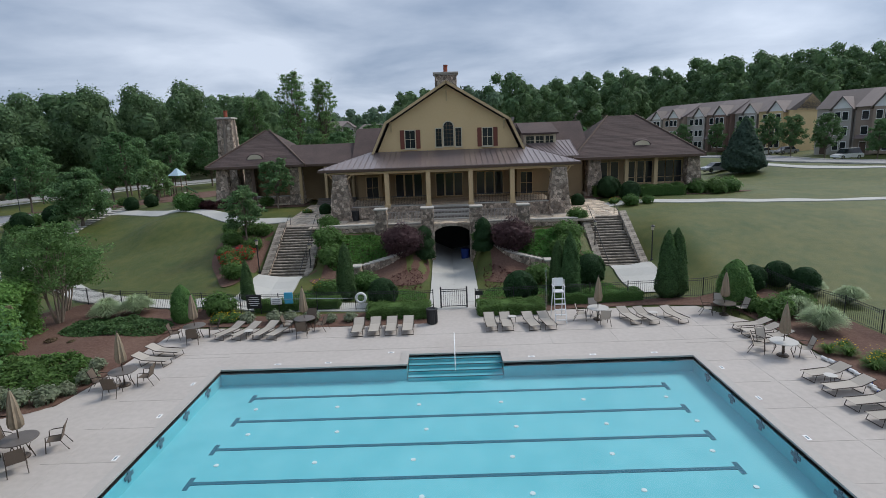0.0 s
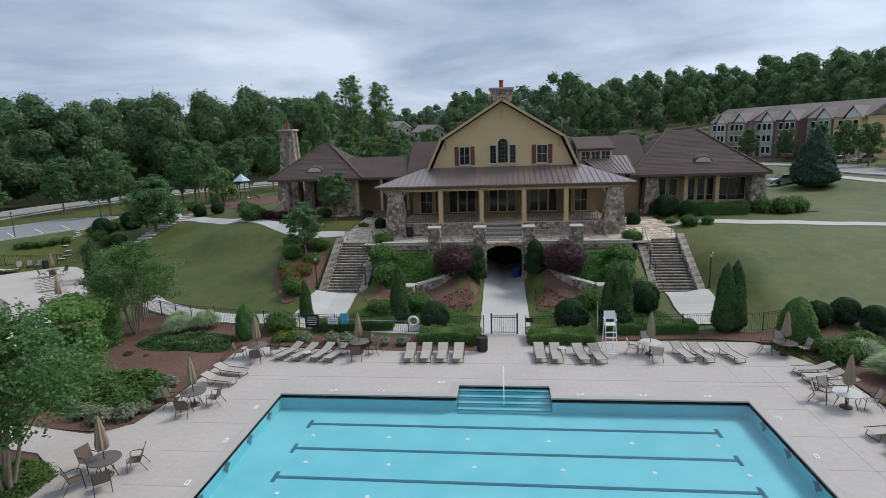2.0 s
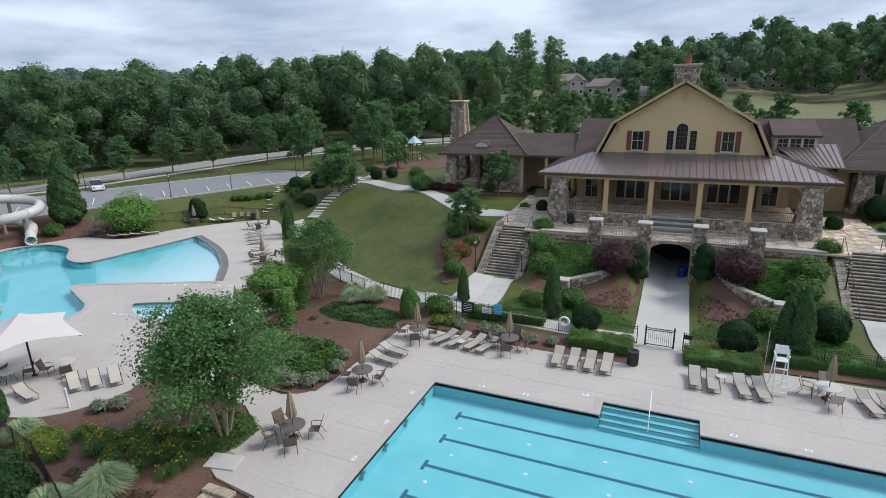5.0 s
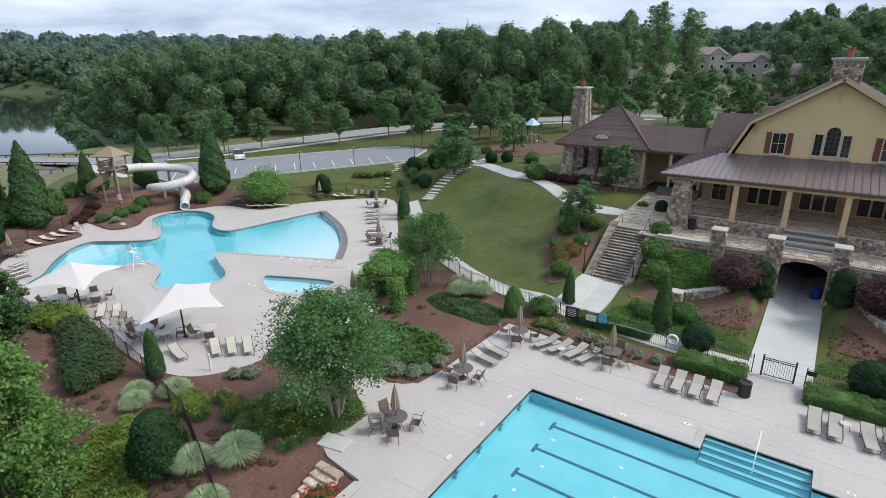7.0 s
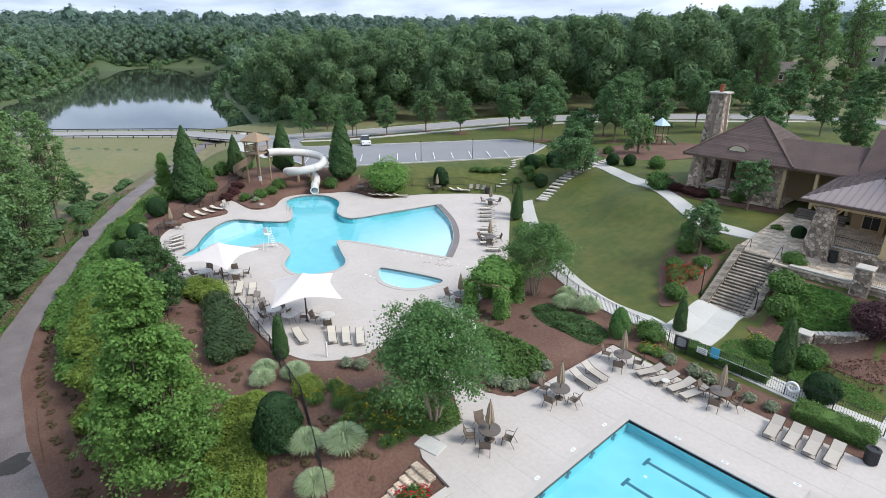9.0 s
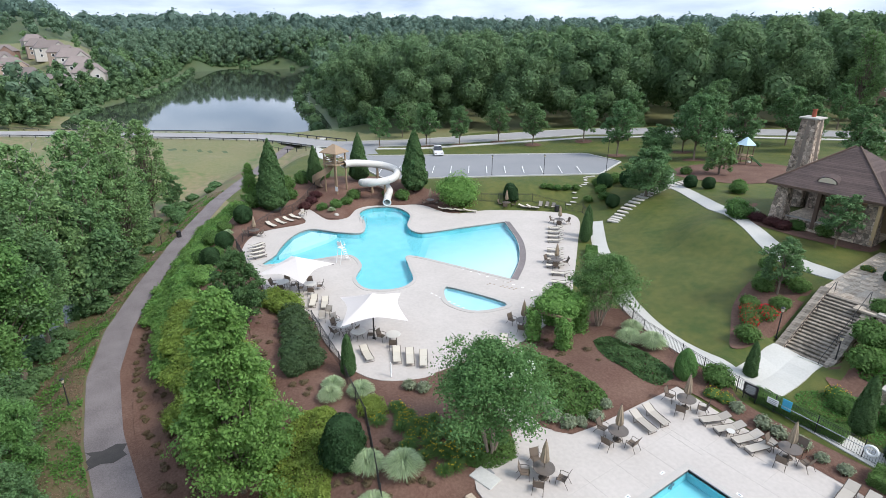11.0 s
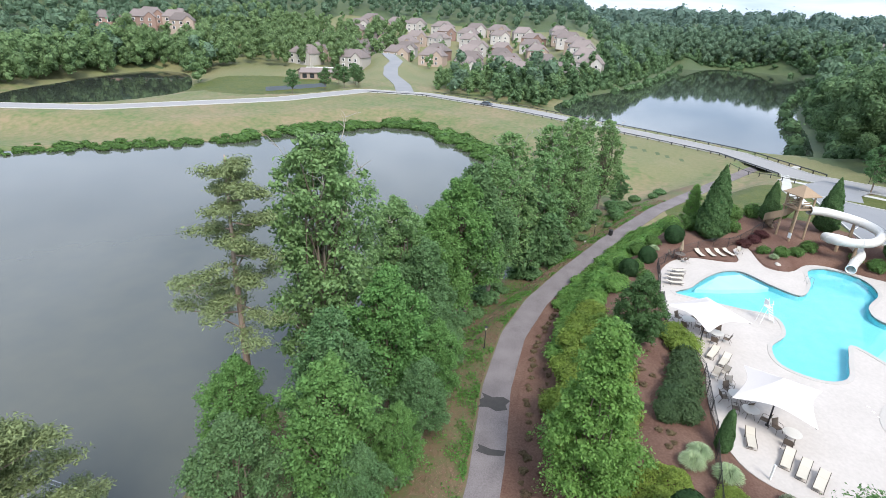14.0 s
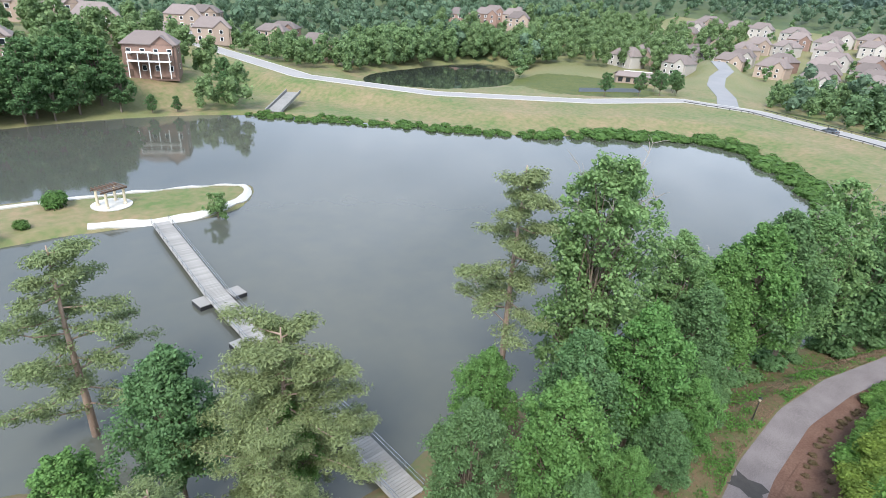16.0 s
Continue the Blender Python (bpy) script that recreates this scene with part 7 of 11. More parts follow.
woods("woodland", "green woods round the shore of the lake", np.stack([xs, ys, hs, hs * 0.4], 1), M_LEAF_FOREST, 22, 0.75, 38, 6)

# ---- planting beds ----
drape("mulch_bed", smooth_loop([(-27.4, 22.2), (-26.9, 26.8), (-29.4, 33.6), (-26.0, 36.4), (-20.6, 33.6), (-14.6, 33.0), (-12.6, 32.0), (-9.0, 31.8), (-1.4, 31.9), (-1.4, 29.6), (-9.5, 29.5), (-16.3, 30.1),
      (-16.5, 26.5), (-16.7, 22.0), (-17.0, 20.3), (-18.5, 19.4), (-23.6, 20.2)], 3), M_MULCH, "red-brown pine-straw mulch bed beside the pool deck", lift=0.06)
drape("mulch_bed", smooth_loop([(-26.8, 18.4), (-24.0, 18.2), (-19.6, 17.4), (-17.9, 16.2), (-18.1, 13.6), (-15.8, 12.6), (-15.6, 7.0), (-20.0, 6.0), (-26.0, 4.6), (-34.0, 6.0), (-44.0, 8.4), (-56.0, 8.0), (-66.5, 10.5), (-72.0, 17.0), (-79.0, 26.0),
      (-84.0, 34.0), (-79.0, 40.0), (-66.0, 44.0), (-58.8, 42.6), (-59.2, 41.6), (-64.8, 40.3), (-66.8, 37.2), (-68.8, 33.6), (-68.4, 31.0), (-65.8, 28.4), (-66.6, 25.8), (-72.2, 25.6), (-71.2, 23.2), (-66.6, 22.0), (-66.3, 16.4), (-61.6, 12.8), (-55.0, 11.6), (-48.4, 11.4), (-42.0, 13.0), (-36.3, 12.2), (-31.0, 12.4), (-28.2, 14.2), (-26.9, 17.2)], 2), M_MULCH, "red-brown mulch bed sloping round the children's pool", lift=0.06)
drape("mulch_bed", smooth_loop([(-24.0, -1.6), (-36.0, -1.9), (-46.0, -0.9), (-56.0, 2.0), (-66.0, 6.0), (-76.0, 10.2), (-86.0, 15.0), (-84.0, 22.0), (-76.0, 20.0), (-66.5, 10.4), (-56.0, 7.9), (-44.0, 8.2), (-34.0, 5.8), (-26.0, 4.4)], 3), M_MULCH, "brown pine-straw bank between the trail and the hedges", lift=0.07)
drape("mulch_bed", smooth_loop([(2.0, 31.9), (8.0, 32.4), (16.0, 33.0), (20.6, 32.6), (22.0, 27.0), (22.4, 16.0), (22.0, 6.0), (17.5, 6.0), (17.5, 27.0), (15.3, 31.3), (7.0, 31.4), (2.0, 30.5)], 3), M_MULCH, "brown mulch bed along the east fence", lift=0.06)
drape("mulch_bed", smooth_loop([(-15.3, 39.0), (-15.4, 46.6), (-17.4, 48.4), (-20.2, 47.4), (-19.6, 43.0), (-17.6, 39.0), (-16.2, 36.8)], 4), M_MULCH, "dark mulch bed beside the stone stairs", lift=0.07)
for sx in (-1, 1):
    drape("mulch_bed", smooth_loop([(AXIS + sx * 2.3, 38.2), (AXIS + sx * 2.3, 43.6), (AXIS + sx * 6.4, 44.6), (AXIS + sx * 10.4, 44.4), (AXIS + sx * 10.8, 38.6), (AXIS + sx * 6.0, 37.8)], 4), M_MULCH, "brown mulch bed below the terrace", lift=0.05)
drape("mulch_bed", smooth_loop([(-26.5, 57.4), (-16.4, 57.4), (-15.8, 61.0), (-20.0, 60.4), (-27.5, 60.8), (-30.0, 66.0), (-31.0, 61.0)], 4), M_MULCH, "brown mulch bed round the pavilion", lift=0.06)
drape("mulch_bed", smooth_loop([(15.6, 56.0), (30.0, 56.6), (31.6, 58.6), (15.4, 58.6)], 4), M_MULCH, "mulch bed in front of the east wing", lift=0.06)
drape("mulch_bed", smooth_loop([(-38.5, 74.0), (-47.0, 74.6), (-50.0, 82.0), (-46.0, 92.0), (-37.0, 92.0), (-34.0, 82.0)], 5), M_MULCH, "mulch floor of the small playground", lift=0.06)
drape("dry_bed", smooth_loop([(-140, 10), (-128, 2), (-112, 6), (-108, 16), (-122, 26)], 4), M_FIELD, "dry reddish grass patch in the field", "field", lift=0.05, cell=3)

# ---- garden plants ----
crape = Stock(make_tree("crape_myrtle", "multi-stemmed crape myrtle with a rounded green crown and white blooms", 3, 6.8, 2.8, 3.4, 44, 820, 0.078, M_CRAPE, M_PALEBARK, 0.2, flat=0.75, stems=5, sparse=0.55, core=0, lump=1.25))
big_myrtle = crape.at(-18.5, 15.1)
bl = Leafage(91)
for i in range(16):
    a = i * 2.4
    bl.blob((2.6 * math.cos(a) * (0.4 + 0.6 * ((i * 7) % 5) / 5), 2.6 * math.sin(a) * (0.4 + 0.6 * ((i * 3) % 5) / 5), 5.0 + 1.6 * ((i * 5) % 7) / 7), 0.3, 14, 0.07, core=0)
tagged(part("bloom_cluster", bl.mesh("blooms", M_WHITEBLOOM), M_WHITEBLOOM, big_myrtle, "loose white flower panicles"), kind="stuff")
crape2 = Stock(make_tree("crape_myrtle", "multi-stemmed crape myrtle with a spreading crown beside the lawn", 5, 6.6, 2.2, 2.9, 34, 420, 0.08, M_CRAPE, M_PALEBARK, 0.2, flat=0.7, stems=6, sparse=0.6, core=0, lump=1.15))
crape2.at(-25.4, 32.6)
crape2.at(-26.8, 35.4, 0.8)
small = Stock(make_tree("small_tree", "small open-crowned ornamental tree", 8, 5.2, 1.4, 2.0, 18, 240, 0.12, M_LEAF_TREE, M_BARK, 0.09, flat=0.8, sparse=0.6, core=0.45))
small.at(-17.4, 45.4, 0.95)
small.at(-17.9, 56.6, 1.0)
small.at(-18.4, 49.0, 0.55)
street = [Stock(make_tree("street_tree", "young street tree with an upright oval green crown", s, 9.4, 2.2, 3.1, 26, 260, 0.17, M_LEAF_TREE, M_BARK, 0.15, flat=0.9, sparse=0.45, core=0.35)) for s in (12, 13, 14)]
for i, (x, y, k) in enumerate([(-113.8, 59.5, 1.0), (-105.2, 67.0, 1.05), (-99, 72, 0.95), (-95, 80, 1.0), (-87, 83, 1.0), (-81.5, 93, 1.1), (-66, 85, 1.15), (-60, 97, 1.0), (-121, 70, 0.9), (-53, 89.5, 1.25), (-57, 100, 1.2), (-48, 95, 1.15),
                               (-44, 110, 1.1), (-34, 104, 1.0), (-28, 118, 1.05), (-18, 95, 1.0), (-14, 112, 1.2), (-6, 104, 0.9), (4, 118, 1.1), (12, 100, 0.9), (18, 128, 1.1), (26, 110, 1.0), (-26, 84, 0.9), (-72, 128, 1.2), (-52, 144, 1.1), (-30, 152, 1.1), (-8, 158, 1.1), (14, 160, 1.0),
                               (-75, 100, 1.15), (-63, 108, 1.25), (-50, 116, 1.25), (-36, 126, 1.2), (-24, 130, 1.2), (66, 96, 0.85), (65, 104, 0.85), (66, 113, 0.9), (66, 122, 0.9), (59, 139, 0.85), (74, 80, 0.75), (69, 88, 0.72), (46, 150, 0.9), (64, 131, 0.8), (86, 72, 0.7)]):
    street[i % 3].at(x, y, k * 0.97)
dark_tree = Stock(make_tree("oak", "round full-crowned green oak beside the lawn path", 17, 6.6, 0.9, 3.5, 34, 420, 0.14, M_LEAF_TREE, M_BARK, 0.22, flat=0.85, core=0.3))
dark_tree.at(-43.8, 63.6)
dark_tree.at(-58.5, 86.0, 0.9)
willow = Stock(make_tree("willow", "pale green weeping willow", 19, 6.4, 1.4, 2.8, 14, 260, 0.2, M_LEAF_POPLAR, M_BARK, 0.18, flat=1.3, droop=0.35, sparse=0.6, core=0.45))
willow.at(-42.4, 79.0, 0.95)
willow.at(-36.6, -82.4, 0.75)
willow.at(-6, -90, 0.9)
gum = Stock(make_tree("young_maple", "bright green young maple with a tapering crown beside the trail", 23, 12.6, 0.6, 3.3, 90, 640, 0.092, M_LEAF_FRESH, M_BARK, 0.2, flat=0.85, sparse=0.5, core=0, cone=True))
gum.at(-26.8, 3.0, 1.1)
gum.at(-76.0, 18.6, 0.5)
magnolia = Stock(shrub("laurel_bush", "large bright green bush beside the children's pool", 29, (3.2, 2.8, 2.3), 6000, 0.13, M_LEAF_FRESH, 7, rough=True))
magnolia.at(-61.4, 44.0)
holly = Stock(make_tree("holly", "loose dark green holly beside the fence", 31, 7.2, 0.4, 2.6, 46, 420, 0.095, M_LEAF_CONE, M_BARK, 0.16, flat=1.1, core=0.6, lump=0.95, top=0.7))
holly.at(-42.4, 7.6, 0.92)
cone = Stock(conifer("cypress", "tall cone-shaped dark green cypress", 37, 9.8, 1.85, 9000, 0.17, M_LEAF_CONE, power=0.85))
for x, y, k in ((-72.6, 20.6, 1.02), (-78.2, 36.6, 0.78), (-69.4, 41.6, 0.98), (-80.5, 30.0, 0.62)):
    cone.at(x, y, k)
fir = Stock(conifer("spruce", "blue-grey spruce on the roundabout lawn", 39, 9.6, 3.2, 7000, 0.24, leaf_mat("blue_spruce_needles", (0.075, 0.115, 0.085), (0.05, 0.085, 0.062))))
fir.at(45.0, 83.0, 0.88)
column = Stock(conifer("italian_cypress", "slim dark green columnar evergreen", 41, 4.4, 0.62, 6000, 0.075, M_LEAF_CONE, power=0.6, base=0.05))
for x, y, k in ((-7.0, 35.0, 0.92), (8.0, 33.6, 1.0), (7.3, 34.2, 0.86), (14.2, 33.2, 1.0), (14.9, 33.5, 1.02), (-31.0, 12.0, 0.78), (-40.6, 47.9, 0.9), (-41.6, 49.4, 0.95), (-13.9, 35.2, 0.66)):
    column.at(x, y, k, sz=k)
stub = Stock(conifer("boxwood_cone", "broad clipped dark evergreen", 43, 3.0, 1.25, 7500, 0.08, M_LEAF_DARK, power=0.35, base=0.02))
stub.at(-23.0, 7.9, 0.98, sz=1.05)
stub.at(-57.7, 51.2, 0.75)
stub.at(-58.6, 51.6, 0.7)
topiary = Stock(clipped("topiary", "tiered dark green topiary beside the walk", 44, [(0.9, 0.0), (1.0, 0.5), (0.72, 0.95), (0.88, 1.15), (0.85, 1.6), (0.6, 1.95), (0.7, 2.15), (0.62, 2.6), (0.3, 2.95), (0.05, 3.1)], 6500, 0.07, M_LEAF_DARK))
topiary.at(-1.9, 42.3, 0.85)
topiary.at(2.9, 42.3, 0.85)
BALL = [(0.55, 0.0), (0.9, 0.3), (1.0, 0.8), (0.93, 1.3), (0.7, 1.7), (0.35, 1.93), (0.05, 2.0)]
round_dark = Stock(clipped("clipped_holly", "round clipped dark green holly", 45, BALL, 6500, 0.066, M_LEAF_DARK))
for x, y, k in ((12.9, 52.6, 0.62), (-12.0, 52.6, 0.6), (17.0, 56.4, 1.1), (18.6, 54.4, 0.95), (-4.4, 33.7, 0.92), (4.7, 33.6, 1.02), (19.6, 33.0, 0.78), (21.4, 33.4, 0.8), (22.6, 32.4, 0.8), (-58.4, 8.8, 1.0), (-63.0, 11.4, 1.0), (-70.0, 15.6, 1.15), (10.2, 37.2, 1.05), (-51.0, 63.5, 1.1), (-49.0, 66.4, 1.2), (-46.0, 59.4, 0.9), (-38.4, 69.6, 0.8), (-41.0, 69.5, 0.85)):
    round_dark.at(x, y, k)
egg = Stock(clipped("clipped_euonymus", "egg-shaped clipped bright green shrub", 46, [(0.8, 0), (1.05, 0.5), (1.08, 1.1), (0.92, 1.8), (0.6, 2.4), (0.25, 2.75), (0.04, 2.85)], 8000, 0.07, M_LEAF_BRIGHT))
egg.at(17.4, 30.9, 0.9, sz=1.02)
egg.at(-16.6, 31.4, 0.66, sz=0.82, label="upright clipped green shrub by the pool deck")
mound = Stock(shrub("shrub", "rounded leafy green shrub", 47, (1.0, 1.0, 0.62), 1700, 0.085, M_LEAF_SHRUB))
for x, y, k in ((-14.8, 32.6, 1.0), (-16.0, 38.4, 0.95), (-17.0, 40.6, 0.8), (-18.2, 42.6, 0.85), (-16.2, 43.4, 0.8), (-18.8, 45.8, 0.9), (-16.4, 46.6, 0.9), (-17.8, 47.6, 0.85), (-19.4, 47.0, 0.75), (18.6, 28.6, 1.0), (20.3, 29.6, 0.95), (18.0, 30.0, 0.7), (9.2, 40.6, 1.25), (10.4, 38.8, 1.15), (9.8, 42.6, 1.2), (-9.2, 40.8, 1.1), (-9.8, 42.8, 1.25),
                (6.6, 37.8, 1.0), (-6.0, 37.4, 1.0), (7.6, 36.2, 0.8), (-8.4, 36.6, 0.8), (-1.9, 44.4, 0.75), (2.8, 44.4, 0.75), (11.4, 46.2, 0.9), (-10.4, 46.4, 0.9), (17.8, 51.6, 0.8), (19.6, 52.0, 0.6), (-20.4, 49.6, 0.8), (-20.0, 59.4, 0.9), (-22.5, 59.2, 0.8),
                (-28.2, 58.4, 1.4), (-29.6, 60.6, 1.2), (-34.6, 70.0, 1.1), (-48.5, 75.0, 1.0), (-46.0, 76.2, 0.9), (-36.0, 73.0, 0.9), (-70.6, 30.6, 0.9), (-72.2, 32.6, 1.0), (-68.4, 38.8, 1.1), (-70.2, 37.2, 0.9), (-69.8, 28.6, 0.9), (-70.6, 26.8, 0.8), (-17.4, 97.0, 1.2), (-13.0, -93.0, 1.0), (26.8, 57.6, 1.15), (28.6, 57.2, 1.2), (30.2, 57.6, 1.2), (24.6, 57.5, 0.9), (22.0, 57.5, 0.8)):
    mound.at(x, y, k, sz=k * 1.15)
hedge = Stock(clipped("box_hedge", "low clipped green box hedge", 49, None, 7000, 0.058, M_LEAF_SHRUB, sq=(1.9, 0.75, 0.85)))
hedge.at(-3.1, 31.2, 1.0, 0, sz=0.86)
hedge.at(3.8, 31.3, 1.05, 0, sz=0.8)
hedge.at(18.0, 57.6, 1.2, 0)
hedge.at(22.6, 56.9, 1.2, 0)
hedge.at(-34.6, 42.4, 0.8, 131, label="narrow clipped hedge between the deck and the path")
hedge.at(-37.0, 45.0, 0.8, 131, label="narrow clipped hedge between the deck and the path")
for x, y in ((8.0, 32.9), (11.0, 33.1), (-11.2, 33.3), (-8.6, 33.3)):
    hedge.at(x, y, 0.75, 2, label="low dark hedge along the black fence")
redmaple = Stock(shrub("japanese_maple", "domed purple-leaved Japanese maple", 51, (1.75, 1.6, 1.25), 9000, 0.07, M_LEAF_RED, 7, "tree", rough=True))
redmaple.at(-3.6, 41.6, 1.0, label="domed purple-leaved Japanese maple below the terrace")
redmaple.at(5.2, 41.8, 1.02)
loro = Stock(shrub("loropetalum", "low burgundy-leaved shrub in the bed", 53, (0.9, 0.9, 0.55), 1100, 0.09, M_LEAF_LOROP))
for x, y in ((-24.6, 58.4), (-26.4, 58.8), (-23.4, 58.2), (-72.6, 25.0), (-74.0, 26.6), (-75.2, 27.8)):
    loro.at(x, y, 1.0)
rosebush = Stock(shrub("rose_bush", "green rose bush covered in red blooms", 55, (0.8, 0.8, 0.5), 800, 0.09, M_LEAF_SHRUB))
first_rose = rosebush.at(-16.4, 41.8)
rb = Leafage(92)
rb.blob((0, 0, 0.55), (0.85, 0.85, 0.55), 260, 0.07, core=0, fill=0.1)
tagged(part("bloom_cluster", rb.mesh("rose_blooms", M_REDBLOOM), M_REDBLOOM, first_rose, "clustered red blooms"), kind="stuff")
for x, y in ((-17.6, 41.6), (-16.9, 40.4), (-45.2, 7.0), (-53.6, 9.2)):
    rosebush.at(x, y, 0.9)
rosebush.at(-14.95, 10.7, 1.15, label="rose bush thick with red blooms beside the garden steps")
yellow = Stock(shrub("coreopsis", "mound of yellow-flowering perennial", 57, (0.75, 0.75, 0.42), 600, 0.08, M_LEAF_SHRUB))
yf = yellow.at(-9.2, 37.4)
yb = Leafage(93)
yb.blob((0, 0, 0.5), (0.75, 0.75, 0.42), 110, 0.045, core=0, fill=0.1)
tagged(part("bloom_cluster", yb.mesh("yellow_flowers", M_YELLOW), M_YELLOW, yf, "small yellow blooms"), kind="stuff")
for x, y in ((18.4, 31.2), (-14.2, 31.0), (-13.4, 31.2), (16.6, 53.0), (-14.0, 53.4)):
    yellow.at(x, y, 0.75)
grass = Stock(tuft("maiden_grass", "fountain of pale striped maiden grass", 59, 1.05, 1.2, 1500, M_BLADE, width=0.02))
for x, y, k in ((-21.4, 8.6, 1.0), (-19.8, 10.0, 1.15), (-18.8, 7.6, 0.95), (-29.9, 10.3, 0.85), (-28.2, 11.6, 0.95), (-28.8, 9.6, 0.85), (-21.8, 31.9, 1.05), (-20.2, 32.6, 1.15), (-22.8, 33.6, 0.9), (19.6, 26.2, 1.2), (19.9, 28.8, 1.0), (24.0, 30.4, 0.95), (23.0, 32.2, 0.8), (-65.9, 12.0, 0.8), (-66.9, 12.8, 0.7), (-68.6, 27.4, 0.6), (-27.6, 60.0, 0.9)):
    grass.at(x, y, k)
lily = Stock(tuft("daylily", "clump of arching green daylily leaves with yellow flowers", 61, 0.6, 0.6, 260, M_LEAF_SHRUB, "perennial", 0.022))
lf_ = lily.at(-24.4, 12.6)
ly = Leafage(94)
ly.blob((0, 0, 0.62), (0.45, 0.45, 0.14), 13, 0.045, core=0, fill=0.2)
tagged(part("bloom_cluster", ly.mesh("lily_blooms", M_YELLOW), M_YELLOW, lf_, "yellow trumpet blooms"), kind="stuff")
lrng = random.Random(62)
for i in range(46):
    u = i / 46
    lily.at(-25.0 + 6.4 * u + lrng.uniform(-0.6, 0.6), 12.7 + 0.7 * u + lrng.uniform(-0.9, 0.9) - (1.2 if i % 3 == 0 else 0), lrng.uniform(0.75, 1.15))
for i in range(26):
    lily.at(18.4 + lrng.uniform(-0.5, 2.4), 14.0 + 10.0 * i / 26, lrng.uniform(0.8, 1.2), label="clump of arching green daylily leaves in the east bed")
silver = Stock(shrub("dusty_miller", "low mound of silvery foliage", 63, (0.5, 0.5, 0.38), 420, 0.075, M_LEAF_GREY))
for x, y in ((-17.0, 22.6), (-17.2, 21.4), (-17.6, 20.6), (-18.6, 20.2), (-19.8, 20.6), (-17.5, 24.0), (-20.8, 21.2), (-7.2, 30.4), (-6.0, 30.4), (-10.6, 30.6), (-9.6, 30.5), (-8.4, 30.6), (-12.4, 30.8), (-27.0, 14.8), (-26.2, 15.4)):
    silver.at(x, y, lrng.uniform(0.8, 1.15))


def cover(name, label, poly, mat, n, leaf, h, seed, category="groundcover"):
    """A thick mat of leaves over a plan outline on the ground."""
    rng = np.random.default_rng(seed)
    p = np.asarray(poly)
    x, y = rng.uniform(p[:, 0].min(), p[:, 0].max(), n * 3), rng.uniform(p[:, 1].min(), p[:, 1].max(), n * 3)
    d = signed(x, y, poly)
    keep = d < 0.15
    x, y, d = x[keep][:n], y[keep][:n], d[keep][:n]
    hh = h * np.clip(-d * 2.2 + 0.25, 0.15, 1) * (0.75 + 0.35 * np.sin(x * 2.3 + seed) * np.sin(y * 2.9) + 0.2 * np.sin(x * 5.1) * np.sin(y * 4.3))
    z = ground(x, y) + 0.05 + hh * rng.uniform(0.55, 1.0, len(x))
    nrm = np.stack([rng.normal(size=len(x)) * 0.35, rng.normal(size=len(x)) * 0.35, np.ones(len(x))], 1)
    v, q = leaves(np.stack([x, y, z], 1), nrm, leaf * rng.uniform(0.6, 1.3, len(x)), rng)
    return tagged(new(name, array_mesh(name, v, q, mat)), label, category, kind="stuff")


cover("groundcover", "dark green spreading juniper bed", smooth_loop([(-17.4, 23.0), (-17.6, 21.6), (-19.2, 20.8), (-22.0, 21.6), (-25.8, 23.0), (-24.6, 25.0), (-21.0, 25.2), (-18.2, 24.8)], 4), M_LEAF_SHRUB, 9000, 0.11, 0.7, 71)
cover("groundcover", "low green juniper below the maiden grass", smooth_loop([(-23.6, 30.2), (-20.6, 28.6), (-17.2, 29.0), (-17.4, 31.0), (-20.0, 31.4), (-23.0, 31.4)], 4), M_LEAF_CONE, 6000, 0.10, 0.4, 72)
cover("groundcover", "clipped yellow-green juniper slope", smooth_loop([(-26.4, 9.2), (-22.4, 6.6), (-18.4, 4.4), (-17.0, 2.0), (-21.0, 2.4), (-25.0, 3.6), (-28.0, 5.6), (-28.4, 8.4)], 4), M_LEAF_GOLD, 26000, 0.085, 0.75, 73)
for sx in (-1, 1):
    cover("groundcover", "bright green ivy slope below the terrace", smooth_loop([(AXIS + sx * 5.6, 43.8), (AXIS + sx * 9.4, 44.2), (AXIS + sx * 9.6, 40.4), (AXIS + sx * 7.4, 39.9), (AXIS + sx * 5.4, 41.2)], 4), M_LEAF_COVER, 7000, 0.10, 0.3, 74 + sx)
    cover("flower_border", "border of small pale bedding flowers", smooth_loop([(AXIS + sx * 2.5, 37.0), (AXIS + sx * 2.5, 40.0), (AXIS + sx * 4.0, 39.2), (AXIS + sx * 5.6, 37.8), (AXIS + sx * 4.4, 36.8)], 4), M_LEAF_LOROP, 500, 0.07, 0.2, 78 + sx)
    cover("lawn_strip", "lush green grass strip below the beds", smooth_loop([(AXIS + sx * 2.6, 34.6), (AXIS + sx * 2.6, 36.4), (AXIS + sx * 6, 37.0), (AXIS + sx * 10.6, 37.2), (AXIS + sx * 10.6, 35.0)], 3), M_LEAF_COVER, 5000, 0.06, 0.06, 82 + sx, "grass")
cover("groundcover", "low green lilyturf round the stems of the crape myrtle", smooth_loop([(-20.2, 14.0), (-18.6, 13.4), (-17.5, 14.6), (-17.4, 16.0), (-18.8, 17.0), (-20.4, 16.2)], 4), M_LEAF_SHRUB, 4200, 0.085, 0.32, 87)
